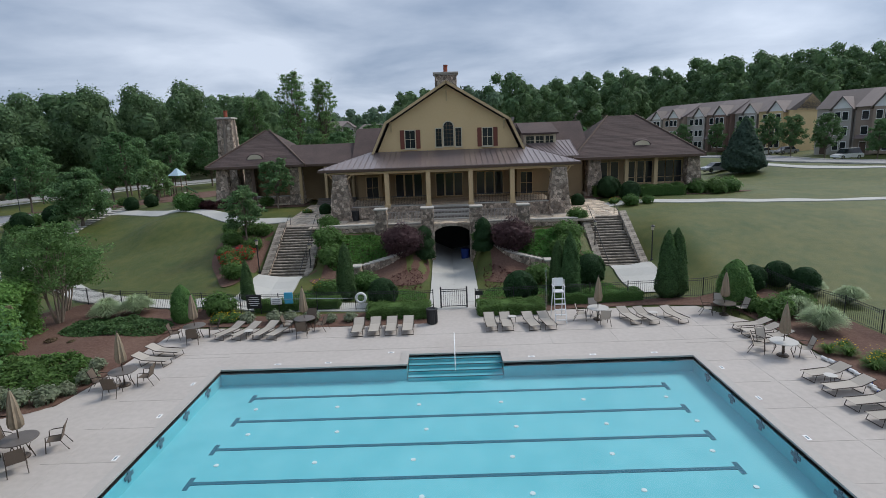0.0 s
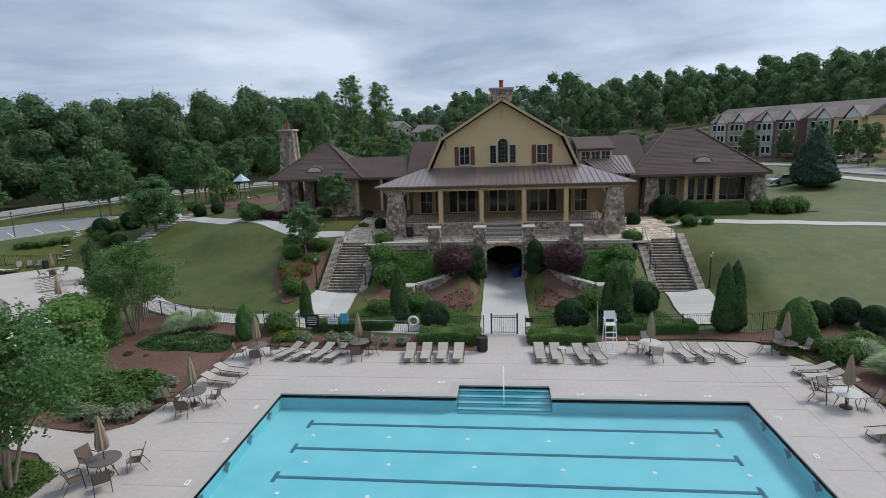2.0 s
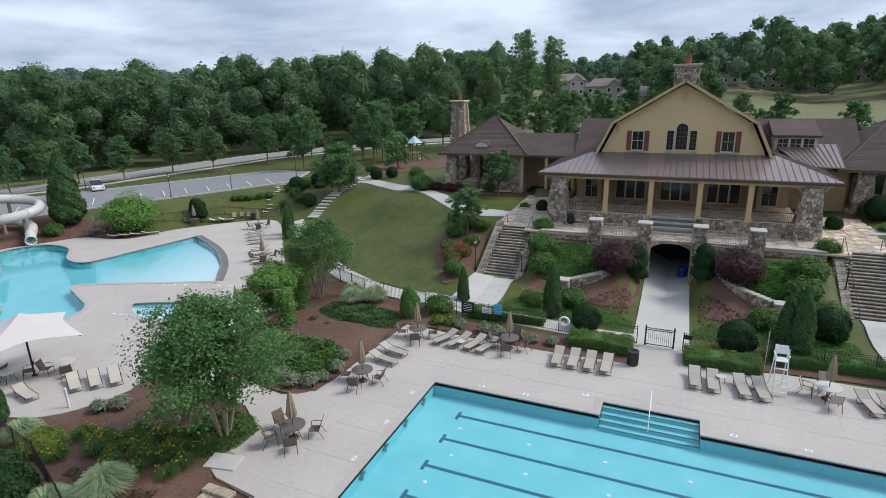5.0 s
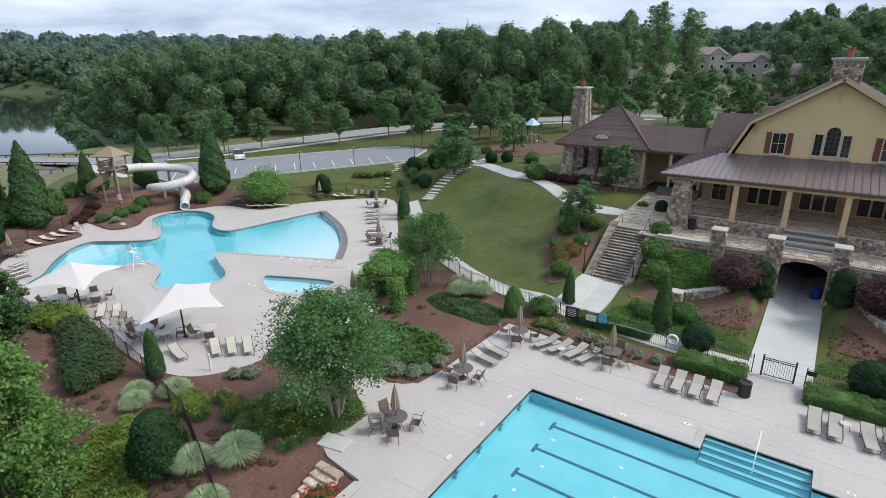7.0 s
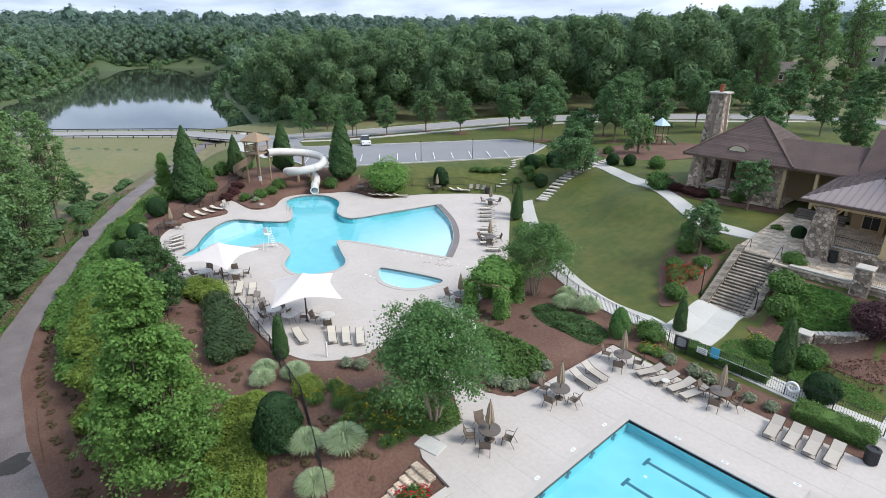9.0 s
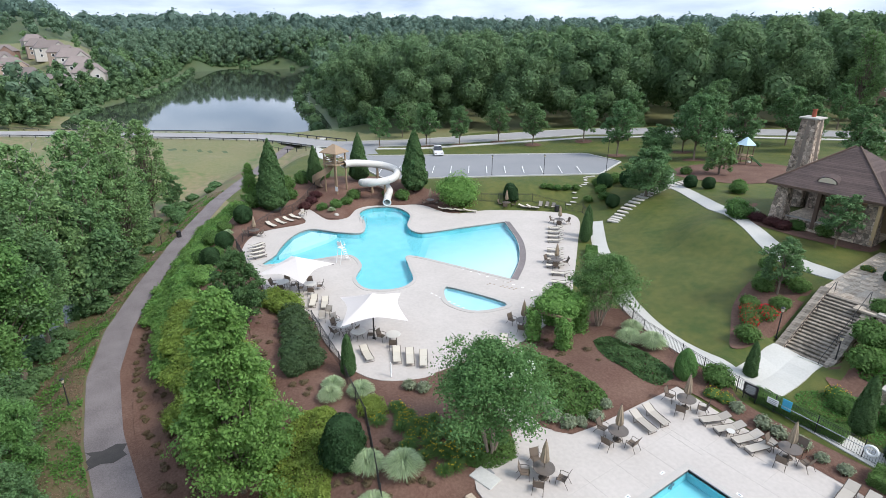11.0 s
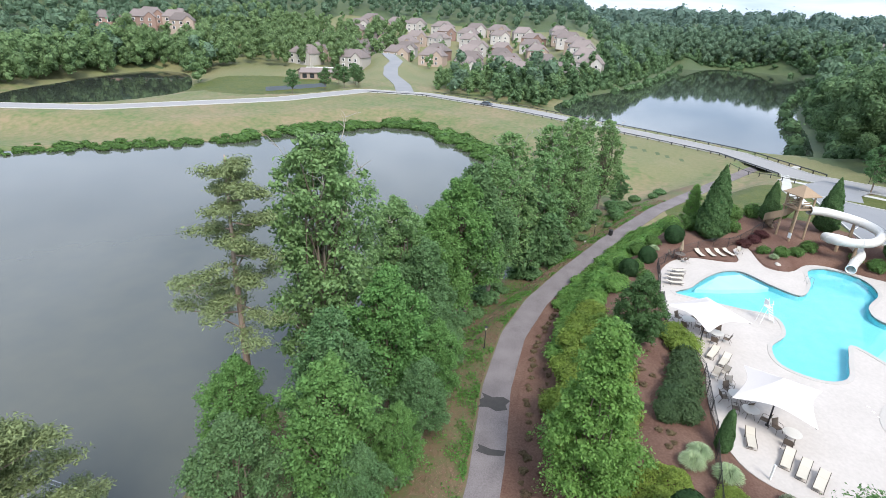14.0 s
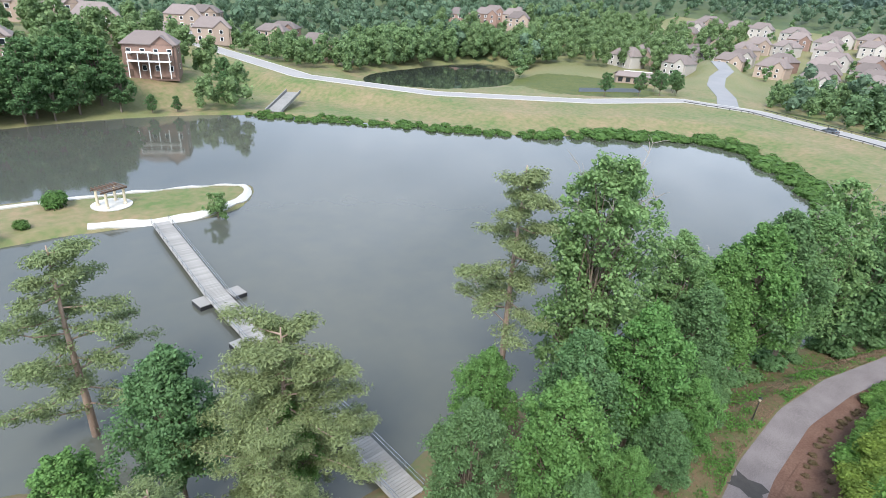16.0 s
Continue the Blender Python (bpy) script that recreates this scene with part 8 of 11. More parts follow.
# bank above the trail: small dry tufts in rows, green mounds, golden shrubs
tiny = Stock(shrub("juniper", "small brown-green juniper tuft in the mulch", 81, (0.42, 0.42, 0.2), 170, 0.08, leaf_mat("dry_juniper", (0.15, 0.105, 0.065), (0.11, 0.095, 0.052)), 3))
brng = random.Random(17)


def trail_y(x):
    return float(np.interp(x, [p[0] for p in TRAIL][::-1], [p[1] for p in TRAIL][::-1]))


for i in range(44):
    x = -28 - 1.05 * i
    for off in (2.7, 4.1):
        if (off > 4 and x < -52) or (off > 3 and x < -60):
            continue
        tiny.at(x + brng.uniform(-0.3, 0.3), trail_y(x) + off + brng.uniform(-0.25, 0.25), brng.uniform(0.55, 0.95))
for x0, x1, y0, y1, n in ((-24.0, -17.5, 6.8, 11.0, 26), (-33.0, -27.5, 5.8, 9.0, 14), (-26.5, -21.0, 25.5, 29.0, 10), (-44.0, -36.0, 7.0, 9.6, 16)):
    for i in range(n):
        tiny.at(brng.uniform(x0, x1), brng.uniform(y0, y1), brng.uniform(0.35, 0.8), label="small weedy tuft in the mulch")
abelia = Stock(shrub("abelia", "mounded fresh green shrub on the bank", 83, (1.15, 1.15, 0.62), 1300, 0.10, M_LEAF_FRESH))
for i in range(40):
    x = -44 - 1.05 * i + brng.uniform(-0.3, 0.3)
    lo = 5.2 if x > -56 else 3.2
    for off in (lo, lo + 1.7, lo + 3.4):
        if off > 8.2 and x > -54:
            continue
        abelia.at(x, trail_y(x) + off + brng.uniform(-0.3, 0.3), brng.uniform(0.95, 1.3))
gold = Stock(shrub("golden_shrub", "large rounded yellow-green shrub on the bank", 85, (1.7, 1.7, 1.15), 4200, 0.1, M_LEAF_GOLD, 6))
for x, y, k in ((-31.5, 2.6, 1.1), (-33.6, 3.4, 1.15), (-35.8, 2.6, 1.1), (-37.8, 3.4, 1.2), (-39.8, 4.2, 1.1), (-41.6, 3.4, 1.0), (-43.4, 4.6, 1.05), (-24.4, 1.2, 0.9), (-30.6, 4.6, 0.9), (-45.4, 5.2, 0.9), (-22.6, 3.0, 0.8), (-44.5, 3.2, 1.1), (-47.0, 3.6, 1.0), (-38.0, 5.6, 1.0), (-35.4, 5.0, 1.05), (-33.0, 5.6, 0.9), (-49.0, 4.4, 0.9), (-40.8, 2.2, 0.9), (-36.6, 1.4, 0.85)):
    gold.at(x, y, k)
viburnum = Stock(shrub("viburnum", "dense olive-green shrub beside the fence", 87, (1.3, 1.3, 0.95), 3200, 0.09, leaf_mat("viburnum_leaves", (0.066, 0.105, 0.045), (0.05, 0.085, 0.038)), 6))
for x, y, k in ((-39.8, 11.2, 1.0), (-38.0, 10.8, 1.05), (-36.2, 10.4, 1.1), (-34.8, 9.6, 1.0), (-33.6, 10.2, 0.9), (-41.6, 11.6, 0.8), (-33.4, 8.8, 0.8)):
    viburnum.at(x, y, k)
for x, y, k in ((-43.2, 11.8, 1.1), (-44.8, 11.2, 1.0), (-25.8, 11.2, 0.7)):
    gold.at(x, y, k * 0.8, label="light green rounded shrub beside the fence")
for x, y, k in ((-57.0, 10.4, 0.9), (-60.0, 9.8, 0.9), (-61.4, 8.4, 1.0), (-66.4, 10.8, 1.1), (-69.4, 13.0, 1.0), (-73.4, 16.2, 1.3), (-74.8, 18.8, 1.5), (-77.4, 21.4, 1.6), (-80.0, 25.0, 1.4), (-82.6, 28.6, 1.3), (-76.6, 24.4, 1.1), (-84.0, 33.0, 1.2)):
    mound.at(x, y, k, sz=k * 1.3, label="leafy green shrub on the bank")
for x, y, k in ((-55.3, 58.2, 0.6), (-53.5, 60.2, 0.6), (-57.0, 57.0, 0.55), (-54.4, 59.2, 0.65), (-56.2, 57.6, 0.6), (-51.9, 65.1, 1.0), (-51.8, 66.8, 1.1), (-52.0, 63.3, 1.0), (-51.3, 68.6, 1.0), (-50.2, 61.8, 0.9), (-48.4, 60.6, 0.9), (-50.0, 59.0, 0.7)):
    mound.at(x, y, k, sz=k * 1.1, label="rounded shrub on the lawn by the parking lot")
for i, (x, y) in enumerate([(-113.8, 59.5), (-105.2, 67.0), (-99, 72), (-95, 80), (-87, 83), (-81.5, 93), (-66, 85), (-60, 97), (-53, 89.5), (-48, 95)]):
    drape("tree_ring", [(x + 1.9 * math.cos(0.5 * a), y + 1.9 * math.sin(0.5 * a)) for a in range(13)][:12], M_MULCH, "round brown mulch ring under a street tree", "mulch ring", lift=0.06, cell=0.8)
# vine-covered arbor
arb = thing("arbor", "timber arbor smothered in bright green vines", "arbor", pose(-26.4, 28.6, -0.35, 0, 0, 20))
for dx in (-1.3, 1.3):
    for dy in (-1.7, 1.7):
        part("post", Geo().box((dx, dy, 1.3), (0.28, 0.28, 2.7), 0.02), M_TIMBER, arb)
for dy in (-1.7, 1.7):
    part("beam", Geo().box((0, dy, 2.7), (3.6, 0.15, 0.25), 0.02), M_TIMBER, arb)
vine = Leafage(88)
for i in range(16):
    a = i * 2.4
    vine.blob((1.5 * math.cos(a) * ((i % 4) + 1) / 4, 1.9 * math.sin(a) * ((i % 5) + 1) / 5, 3.0 + 0.25 * math.sin(i)), (1.05, 1.05, 0.75), 620, 0.10, rough=True)
for dx in (-1.3, 1.3):
    for dy in (-1.7, 1.7):
        for z in (0.4, 1.1, 1.8, 2.4):
            vine.blob((dx, dy, z), (0.72, 0.72, 0.6), 300, 0.10, core=0.75)
part("vines", vine.mesh("vines", M_LEAF_FRESH), M_LEAF_FRESH, arb, "dense bright green climbing vines")

# ---- trees between the trail and the pond ----
poplar = [Stock(make_tree("poplar", "tall pale green poplar with an open crown beside the trail", s, 21.0, 3.0, 4.3, 95, 400, 0.136, m, M_BARK, 0.28, flat=1.05, sparse=0.6, core=0, top=0.55, lump=0.85, bare=9 if s == 101 else 3)) for s, m in ((101, M_LEAF_POPLAR), (103, M_LEAF_POPLAR))]
maple = [Stock(make_tree("maple", "full green maple on the pond bank", s, 15.0, 3.2, 3.9, 84, 440, 0.120, m, M_BARK, 0.24, flat=1.15, sparse=0.55, core=0, lump=0.78, top=0.8)) for s, m in ((105, M_LEAF_BRIGHT), (107, M_LEAF_TREE))]
poplar_far = Stock(make_tree("poplar", "tall pale green poplar with an open crown beside the trail", 109, 21.0, 3.0, 4.3, 46, 240, 0.19, M_LEAF_POPLAR, M_BARK, 0.28, flat=0.9, sparse=0.6, core=0.35, top=0.55, bare=4))
maple_far = Stock(make_tree("maple", "full green maple on the pond bank", 110, 13.0, 1.6, 4.2, 38, 210, 0.25, M_LEAF_TREE, M_BARK, 0.24, flat=0.8, sparse=0.45, core=0.45))
for i, (x, y, k) in enumerate([(-37.2, -18.6, 1.2), (-44.6, -14.6, 0.86), (-66.0, -5.8, 1.0), (-78.0, -1.0, 0.98), (-86.0, 1.8, 1.0), (-72.0, -2.2, 0.85), (-94.0, 4.0, 0.95), (-103.0, 9.0, 0.85), (-60.4, -7.0, 0.9), (-82.0, 3.0, 0.8)]):
    (poplar[i % 2] if x > -62 else poplar_far).at(x, y, k)
for i, (x, y, k) in enumerate([(-52.6, -9.8, 1.2), (-56.0, -9.0, 1.25), (-49.0, -11.6, 1.05), (-42.6, -11.4, 0.95), (-34.6, -12.4, 1.0), (-29.6, -15.0, 0.95), (-24.4, -13.0, 0.9), (-21.0, -17.6, 0.8), (-27.0, -21.0, 0.75), (-38.8, -9.2, 0.6), (-13.4, -27.6, 0.75), (-8.6, -33.0, 0.95), (-2.0, -30.0, 0.8), (-69.0, -3.6, 1.1), (-90.0, 0.0, 1.0), (-98.0, 5.0, 0.9), (-110.0, 13.0, 0.55), (-75.0, 0.0, 0.8), (-27.0, -9.4, 0.5), (-31.0, -8.6, 0.55), (-35.2, -8.4, 0.6), (-23.0, -10.6, 0.5)] ):
    (maple[i % 2] if x > -62 else maple_far).at(x, y, k)


for i in range(17):
    x = -2.0 - 3.1 * i
    maple_far.at(x, -161.0 - brng.uniform(0, 15), brng.uniform(1.0, 1.5), label="green broad-leaved tree on the far bank of the pond")
for x, y, k in ((-43.0, 160.0, 1.34), (-36.5, 167.0, 1.24), (-54.0, 158.0, 1.05)):
    poplar_far.at(x, y, k, label="tall feathery tree standing above the woods")
for x, y, k in ((-80.0, -161.0, 0.7), (-83.0, -166.0, 0.8), (-58.0, -159.0, 0.4), (-64.0, -157.5, 0.35)):
    maple_far.at(x, y, k, label="green broad-leaved tree on the far bank of the pond")


def make_pine(seed, h, spread, label, start=0.35, n=26, clumps=5, taper=0.72):
    """A pine: bare trunk, level boughs with flat needle clumps, thinner towards the top."""
    rng = random.Random(seed)
    ob = thing("pine", label, "tree")
    g = Geo()
    g.tube([(0, 0, -0.4), (0.05, 0, h * 0.3), (0.15, 0.1, h * 0.65), (0.1, 0.05, h)], [0.3, 0.24, 0.15, 0.04], 8)
    lf = Leafage(seed)
    for i in range(n):
        u = i / (n - 1)
        z = h * (start + (0.97 - start) * u)
        ln = spread * (1.0 - taper * u) * rng.uniform(0.55, 1.1)
        a = i * 2.4 + rng.uniform(-0.5, 0.5)
        tip = Vector((ln * math.cos(a), ln * math.sin(a), z + ln * rng.uniform(-0.05, 0.3)))
        mid = Vector((tip.x * 0.5, tip.y * 0.5, z + ln * 0.02))
        g.tube([(0.1 * u, 0.05 * u, z), mid, tip], [0.07, 0.05, 0.02], 5, caps=False)
        for k in range(clumps):
            q = 0.35 + 0.76 * k / (clumps - 1)
            c = Vector((0, 0, z)).lerp(tip, min(q, 1.05)) + Vector((rng.uniform(-0.5, 0.5), rng.uniform(-0.5, 0.5), rng.uniform(0, 0.3)))
            lf.blob(c, (0.78, 0.78, 0.34), 200, 0.125, core=0.0, fill=0.85, slim=0.3, spread=1.3)
    part("trunk", g, M_PINEBARK, ob, smooth=True)
    part("needles", lf.mesh("needles", M_LEAF_PINE), M_LEAF_PINE, ob, "yellow-green needle clumps")
    return ob


pine_a = Stock(make_pine(111, 20.5, 4.9, "tall thin pine with sparse boughs on the pond bank", 0.42))
pine_a.at(-32.2, -23.2, 1.15)
pine_b = Stock(make_pine(113, 15.8, 5.6, "broad pine with layered boughs beside the footbridge", 0.25))
pine_c = Stock(make_pine(117, 16.4, 7.0, "full broad-crowned pine beside the footbridge landing", 0.22, 46, 8, 0.6))
pine_c.at(-13.6, -27.2, 1.0)
pine_b.at(-15.6, -30.0, 0.84, turn=80)
pine_b.at(-6.6, -45.0, 1.22)
pine_b.at(-4.0, -24.0, 0.8)
pine_b.at(-10.6, -24.2, 0.75)
under = Stock(shrub("undergrowth_bush", "tangled green undergrowth bush", 115, (1.5, 1.5, 0.9), 650, 0.18, M_LEAF_TREE))
for i in range(60):
    x = -20 - 1.55 * i + brng.uniform(-0.8, 0.8)
    under.at(x, trail_y(x) - brng.uniform(5.0, 12.0), brng.uniform(0.5, 1.2))
vr = np.random.default_rng(141)
vx = vr.uniform(-104, -18, 60000)
vy = np.interp(vx, [p[0] for p in TRAIL][::-1], [p[1] for p in TRAIL][::-1]) - 1.45 - 8.5 * vr.random(60000) ** 1.5
patch = np.sin(vx * 0.55 + 1.3 * np.sin(vy * 0.6)) * np.sin(vy * 0.9 + 0.4 * vx) + 0.7 * np.sin(vx * 1.9) * np.sin(vy * 2.3) + vr.normal(size=60000) * 0.35
for keep, mat, size, hgt, lab, cat in ((patch > 0.35, M_LEAF_COVER, 0.085, 0.22, "weedy green verge beside the trail", "weeds"), (patch < -0.25, material("dead_leaves", (0.185, 0.120, 0.080), alt=(0.125, 0.085, 0.058), bump=0, island=0.35), 0.052, 0.05, "brown leaf litter beside the trail", "leaf litter")):
    x, y = vx[keep], vy[keep]
    nrm = np.stack([vr.normal(size=len(x)) * 0.5, vr.normal(size=len(x)) * 0.5, np.ones(len(x))], 1)
    v, q = leaves(np.stack([x, y, ground(x, y) + 0.03 + hgt * vr.random(len(x))], 1), nrm, size * vr.uniform(0.6, 1.5, len(x)), vr)
    tagged(new("verge", array_mesh("verge", v, q, mat)), lab, cat, kind="stuff")
# bushes hanging over the shore of the lake
rim = np.asarray(LAKE + LAKE[:1])
seg = np.hypot(*np.diff(rim, axis=0).T)
along = np.concatenate([[0], np.cumsum(seg)])
lake_rim = Leafage(131)
for s in np.arange(0, along[-1], 3.6):
    px, py = np.interp(s, along, rim[:, 0]), np.interp(s, along, rim[:, 1])
    qx, qy = np.interp(s + 1, along, rim[:, 0]) - px, np.interp(s + 1, along, rim[:, 1]) - py
    for out in (5.5, 9.5, 14.0):
        x, y = px - qy * out + lake_rim.rng.uniform(-2, 2), py + qx * out + lake_rim.rng.uniform(-2, 2)
        if float(signed(np.array([x]), np.array([y]), LAKE)[0]) < 4.5:
            x, y = 2 * px - x, 2 * py - y
        if float(line_dist(np.array([x]), np.array([y]), ROAD)[0][0]) < 30:
            continue
        r = lake_rim.rng.uniform(1.6, 3.4)
        lake_rim.blob((x, y, max(LAKE_Z, gz(x, y)) + 0.55 * r), (r, r, r * 0.9), 26, 0.6, core=0.85)
tagged(new("lake_bushes", lake_rim.mesh("lake_bushes", M_LEAF_FOREST)), "green bushes along the shore of the lake", "shrubs", kind="stuff")
# reeds and bushes round the far shore of the pond
shore = smooth_loop([(-128, -10), (-150, -22), (-174, -52), (-127, -91), (-107, -116), (-82, -145)], 26, False)
reeds = Leafage(117)
for x, y in shore:
    for k in range(3):
        px, py = x + reeds.rng.uniform(-3, 3), y + reeds.rng.uniform(-3, 3)
        s = reeds.rng.uniform(0.6, 1.6) * (1.2 if x < -120 and y > -85 else 0.55)
        reeds.blob((px, py, max(POND_Z, gz(px, py)) + 0.4 * s), (1.6 * s, 1.6 * s, 0.8 * s), 80, 0.28)
tagged(new("shore_bushes", reeds.mesh("shore_bushes", M_LEAF_SHRUB)), "low green bushes and reeds along the pond shore", "shrubs", kind="stuff")
xs, ys, rg = scatter(0, -95, 0, -230, -152, 8, 119, lambda x, y: (signed(x, y, POND) > 3) & (line_dist(x, y, ROAD)[0] > 20) & ~((x > -84) & (x < -52) & (y < -158) & (y > -200)) & ((x > -84) | (y < -190)))
hs = rg.uniform(8, 15, len(xs))
woods("woodland", "green woods on the far bank of the pond", np.stack([xs, ys, hs, hs * 0.36], 1), M_LEAF_GROVE_LIT, 60, 0.5, 121, 7)
xs, ys, rg = scatter(0, -270, -130, -260, -105, 8.5, 123, lambda x, y: wood_ok(x, y) & (y < np.interp(x, [-230, -180, -130], [-112, -112, -150])) & ~((x < -190) & (y > -145)) & (np.hypot(x + 232, y + 114) > 42) & ((x < -150) | (y < -200)))
hs = rg.uniform(9, 15, len(xs))
woods("woodland", "green woods beyond the dam road", np.stack([xs, ys, hs, hs * 0.36], 1), M_LEAF_GROVE_LIT, 50, 0.55, 125, 7)
xs, ys, rg = scatter(0, -330, -215, -60, 22, 8.5, 127, lambda x, y: wood_ok(x, y) & (x < -222 - 0.1 * y) & (signed(x, y, LAKE) > 3))
hs = rg.uniform(5, 10, len(xs))
woods("woodland", "low green woods between the lake and the houses", np.stack([xs, ys, hs, hs * 0.42], 1), M_LEAF_GROVE_LIT, 50, 0.5, 129, 6)
for x, y in ((-199, -99), (-216, -93), (-227, -89), (-244, -90), (-250, -93), (-238, -96), (-234, -85)):
    street[1].at(x, y, 0.95, label="bright green street tree at the junction")

# ---- fences ----
def fence(line, h, label, closed_gap=None):
    pts = line
    f = thing("picket_fence", label, "fence", pose(0, 0, 0), "black picket fences", "structure")
    for (ax, ay), (bx, by) in zip(pts[:-1], pts[1:]):
        L = math.hypot(bx - ax, by - ay)
        n = max(1, int(round(L / 2.4)))
        for i in range(n):
            p = (ax + (bx - ax) * i / n, ay + (by - ay) * i / n)
            q = (ax + (bx - ax) * (i + 1) / n, ay + (by - ay) * (i + 1) / n)
            zp, zq = gz(*p), gz(*q)
            part("post", Geo().box((*p, zp + h / 2), (0.055, 0.055, h + 0.16), 0.01), M_BLACK, f)
            g = Geo()
            for z in (0.12, h - 0.14, h - 0.02):
                g.tube([(*p, zp + z), (*q, zq + z)], 0.014, 4)
            k = int(L / n / 0.13)
            for j in range(1, k):
                u = j / k
                x, y, z = p[0] + (q[0] - p[0]) * u, p[1] + (q[1] - p[1]) * u, zp + (zq - zp) * u
                g.box((x, y, z + h / 2 + 0.03), (0.013, 0.013, h))
            tagged(part("panel", g, M_BLACK, f, "black metal picket panel"), kind="stuff")
    return f


fence([(-1.0, 32.45), (-16.0, 32.75), (-22.0, 34.0), (-27.6, 37.2)], 1.25, "black metal picket fence along the pool deck")
fence([(1.7, 32.45), (16.5, 33.1), (20.5, 33.0), (22.0, 28.0), (22.6, 18.0), (22.6, 8.0)], 1.25, "black metal picket fence round the east bed")
fence([(-17.0, 7.4), (-24.9, 10.3), (-32.4, 11.9), (-39.8, 12.8), (-48.0, 11.2), (-61.6, 12.4), (-66.8, 16.0), (-71.6, 22.8), (-77.4, 28.6), (-81.0, 32.0)], 1.25, "black metal picket fence round the children's pool")
fence([(-66.0, 42.4), (-60.0, 47.4), (-55.6, 53.4), (-48.6, 56.4), (-44.8, 54.0)], 1.25, "black metal picket fence behind the children's pool")
gate = thing("pool_gate", "black metal double gate at the head of the walk", "gate", pose(-0.5, 32.45, 0.0))
for x in (0.0, 1.66):
    part("gate_post", Geo().box((x, 0, 0.7), (0.1, 0.1, 1.4), 0.012), M_BLACK, gate)
g = Geo()
for z in (0.12, 1.1, 1.22):
    g.box((0.83, 0, z), (1.56, 0.035, 0.04))
for i in range(1, 13):
    g.box((0.05 + 1.56 * i / 13, 0, 0.66), (0.018, 0.018, 1.16))
part("gate_leaf", g, M_BLACK, gate, "black picket gate leaf")
solid("gate_sign", Geo().box((0, 0, 0), (0.45, 0.03, 0.3), 0.01), M_BLACK, "small black notice plate on the fence", "sign", at=pose(1.95, 32.4, 0.95))
# notice board, towel and life ring on the fence
brd = thing("notice_board", "black pool-rules board with unreadable white lines", "sign", pose(-12.55, 32.55, 0.35))
part("panel", Geo().box((0, 0, 0.45), (0.95, 0.05, 0.9), 0.015), M_BLACK, brd)
for i, w in enumerate((0.55, 0.7, 0.62, 0.7, 0.5)):
    part("text_bar", Geo().box((0, -0.032, 0.74 - 0.13 * i), (w, 0.012, 0.035)), M_WHITE, brd)
for x in (-0.4, 0.4):
    part("leg", Geo().box((x, 0.02, -0.2), (0.05, 0.05, 0.5)), M_BLACK, brd)
no = thing("notice", "white notice with grey lines on the fence", "sign", pose(-11.1, 32.5, 0.6))
part("panel", Geo().box((0, 0, 0.2), (0.7, 0.03, 0.42), 0.01), M_WHITE, no)
for i in range(3):
    part("text_bar", Geo().box((0, -0.02, 0.32 - 0.12 * i), (0.5, 0.012, 0.03)), M_ASPHALT, no)
g = Geo().box((0, -0.05, 0.98), (0.56, 0.05, 0.75), 0.02)
solid("towel", g, M_CYAN, "bright cyan towel hung over the fence", "towel", at=pose(-10.3, 32.6, 0.0))
g = Geo()
for i in range(18):
    for j in range(8):
        a, b = 2 * math.pi * i / 18, 2 * math.pi * j / 8
        g.v.append(((0.3 + 0.08 * math.cos(b)) * math.cos(a), 0.08 * math.sin(b), (0.3 + 0.08 * math.cos(b)) * math.sin(a)))
g.f = [(i * 8 + j, ((i + 1) % 18) * 8 + j, ((i + 1) % 18) * 8 + (j + 1) % 8, i * 8 + (j + 1) % 8) for i in range(18) for j in range(8)]
solid("life_ring", g, M_WHITE, "white life ring hung on the fence", "life ring", smooth=True, at=pose(-5.6, 32.3, 0.9))
solid("rescue_pole", Geo().tube([(0, 0, 0), (5.2, 0, -0.1)], 0.02, 6), M_STEEL, "long pale rescue pole lying along the fence", "pole", at=pose(-10.6, 32.25, 1.0, 0, 0, 0))


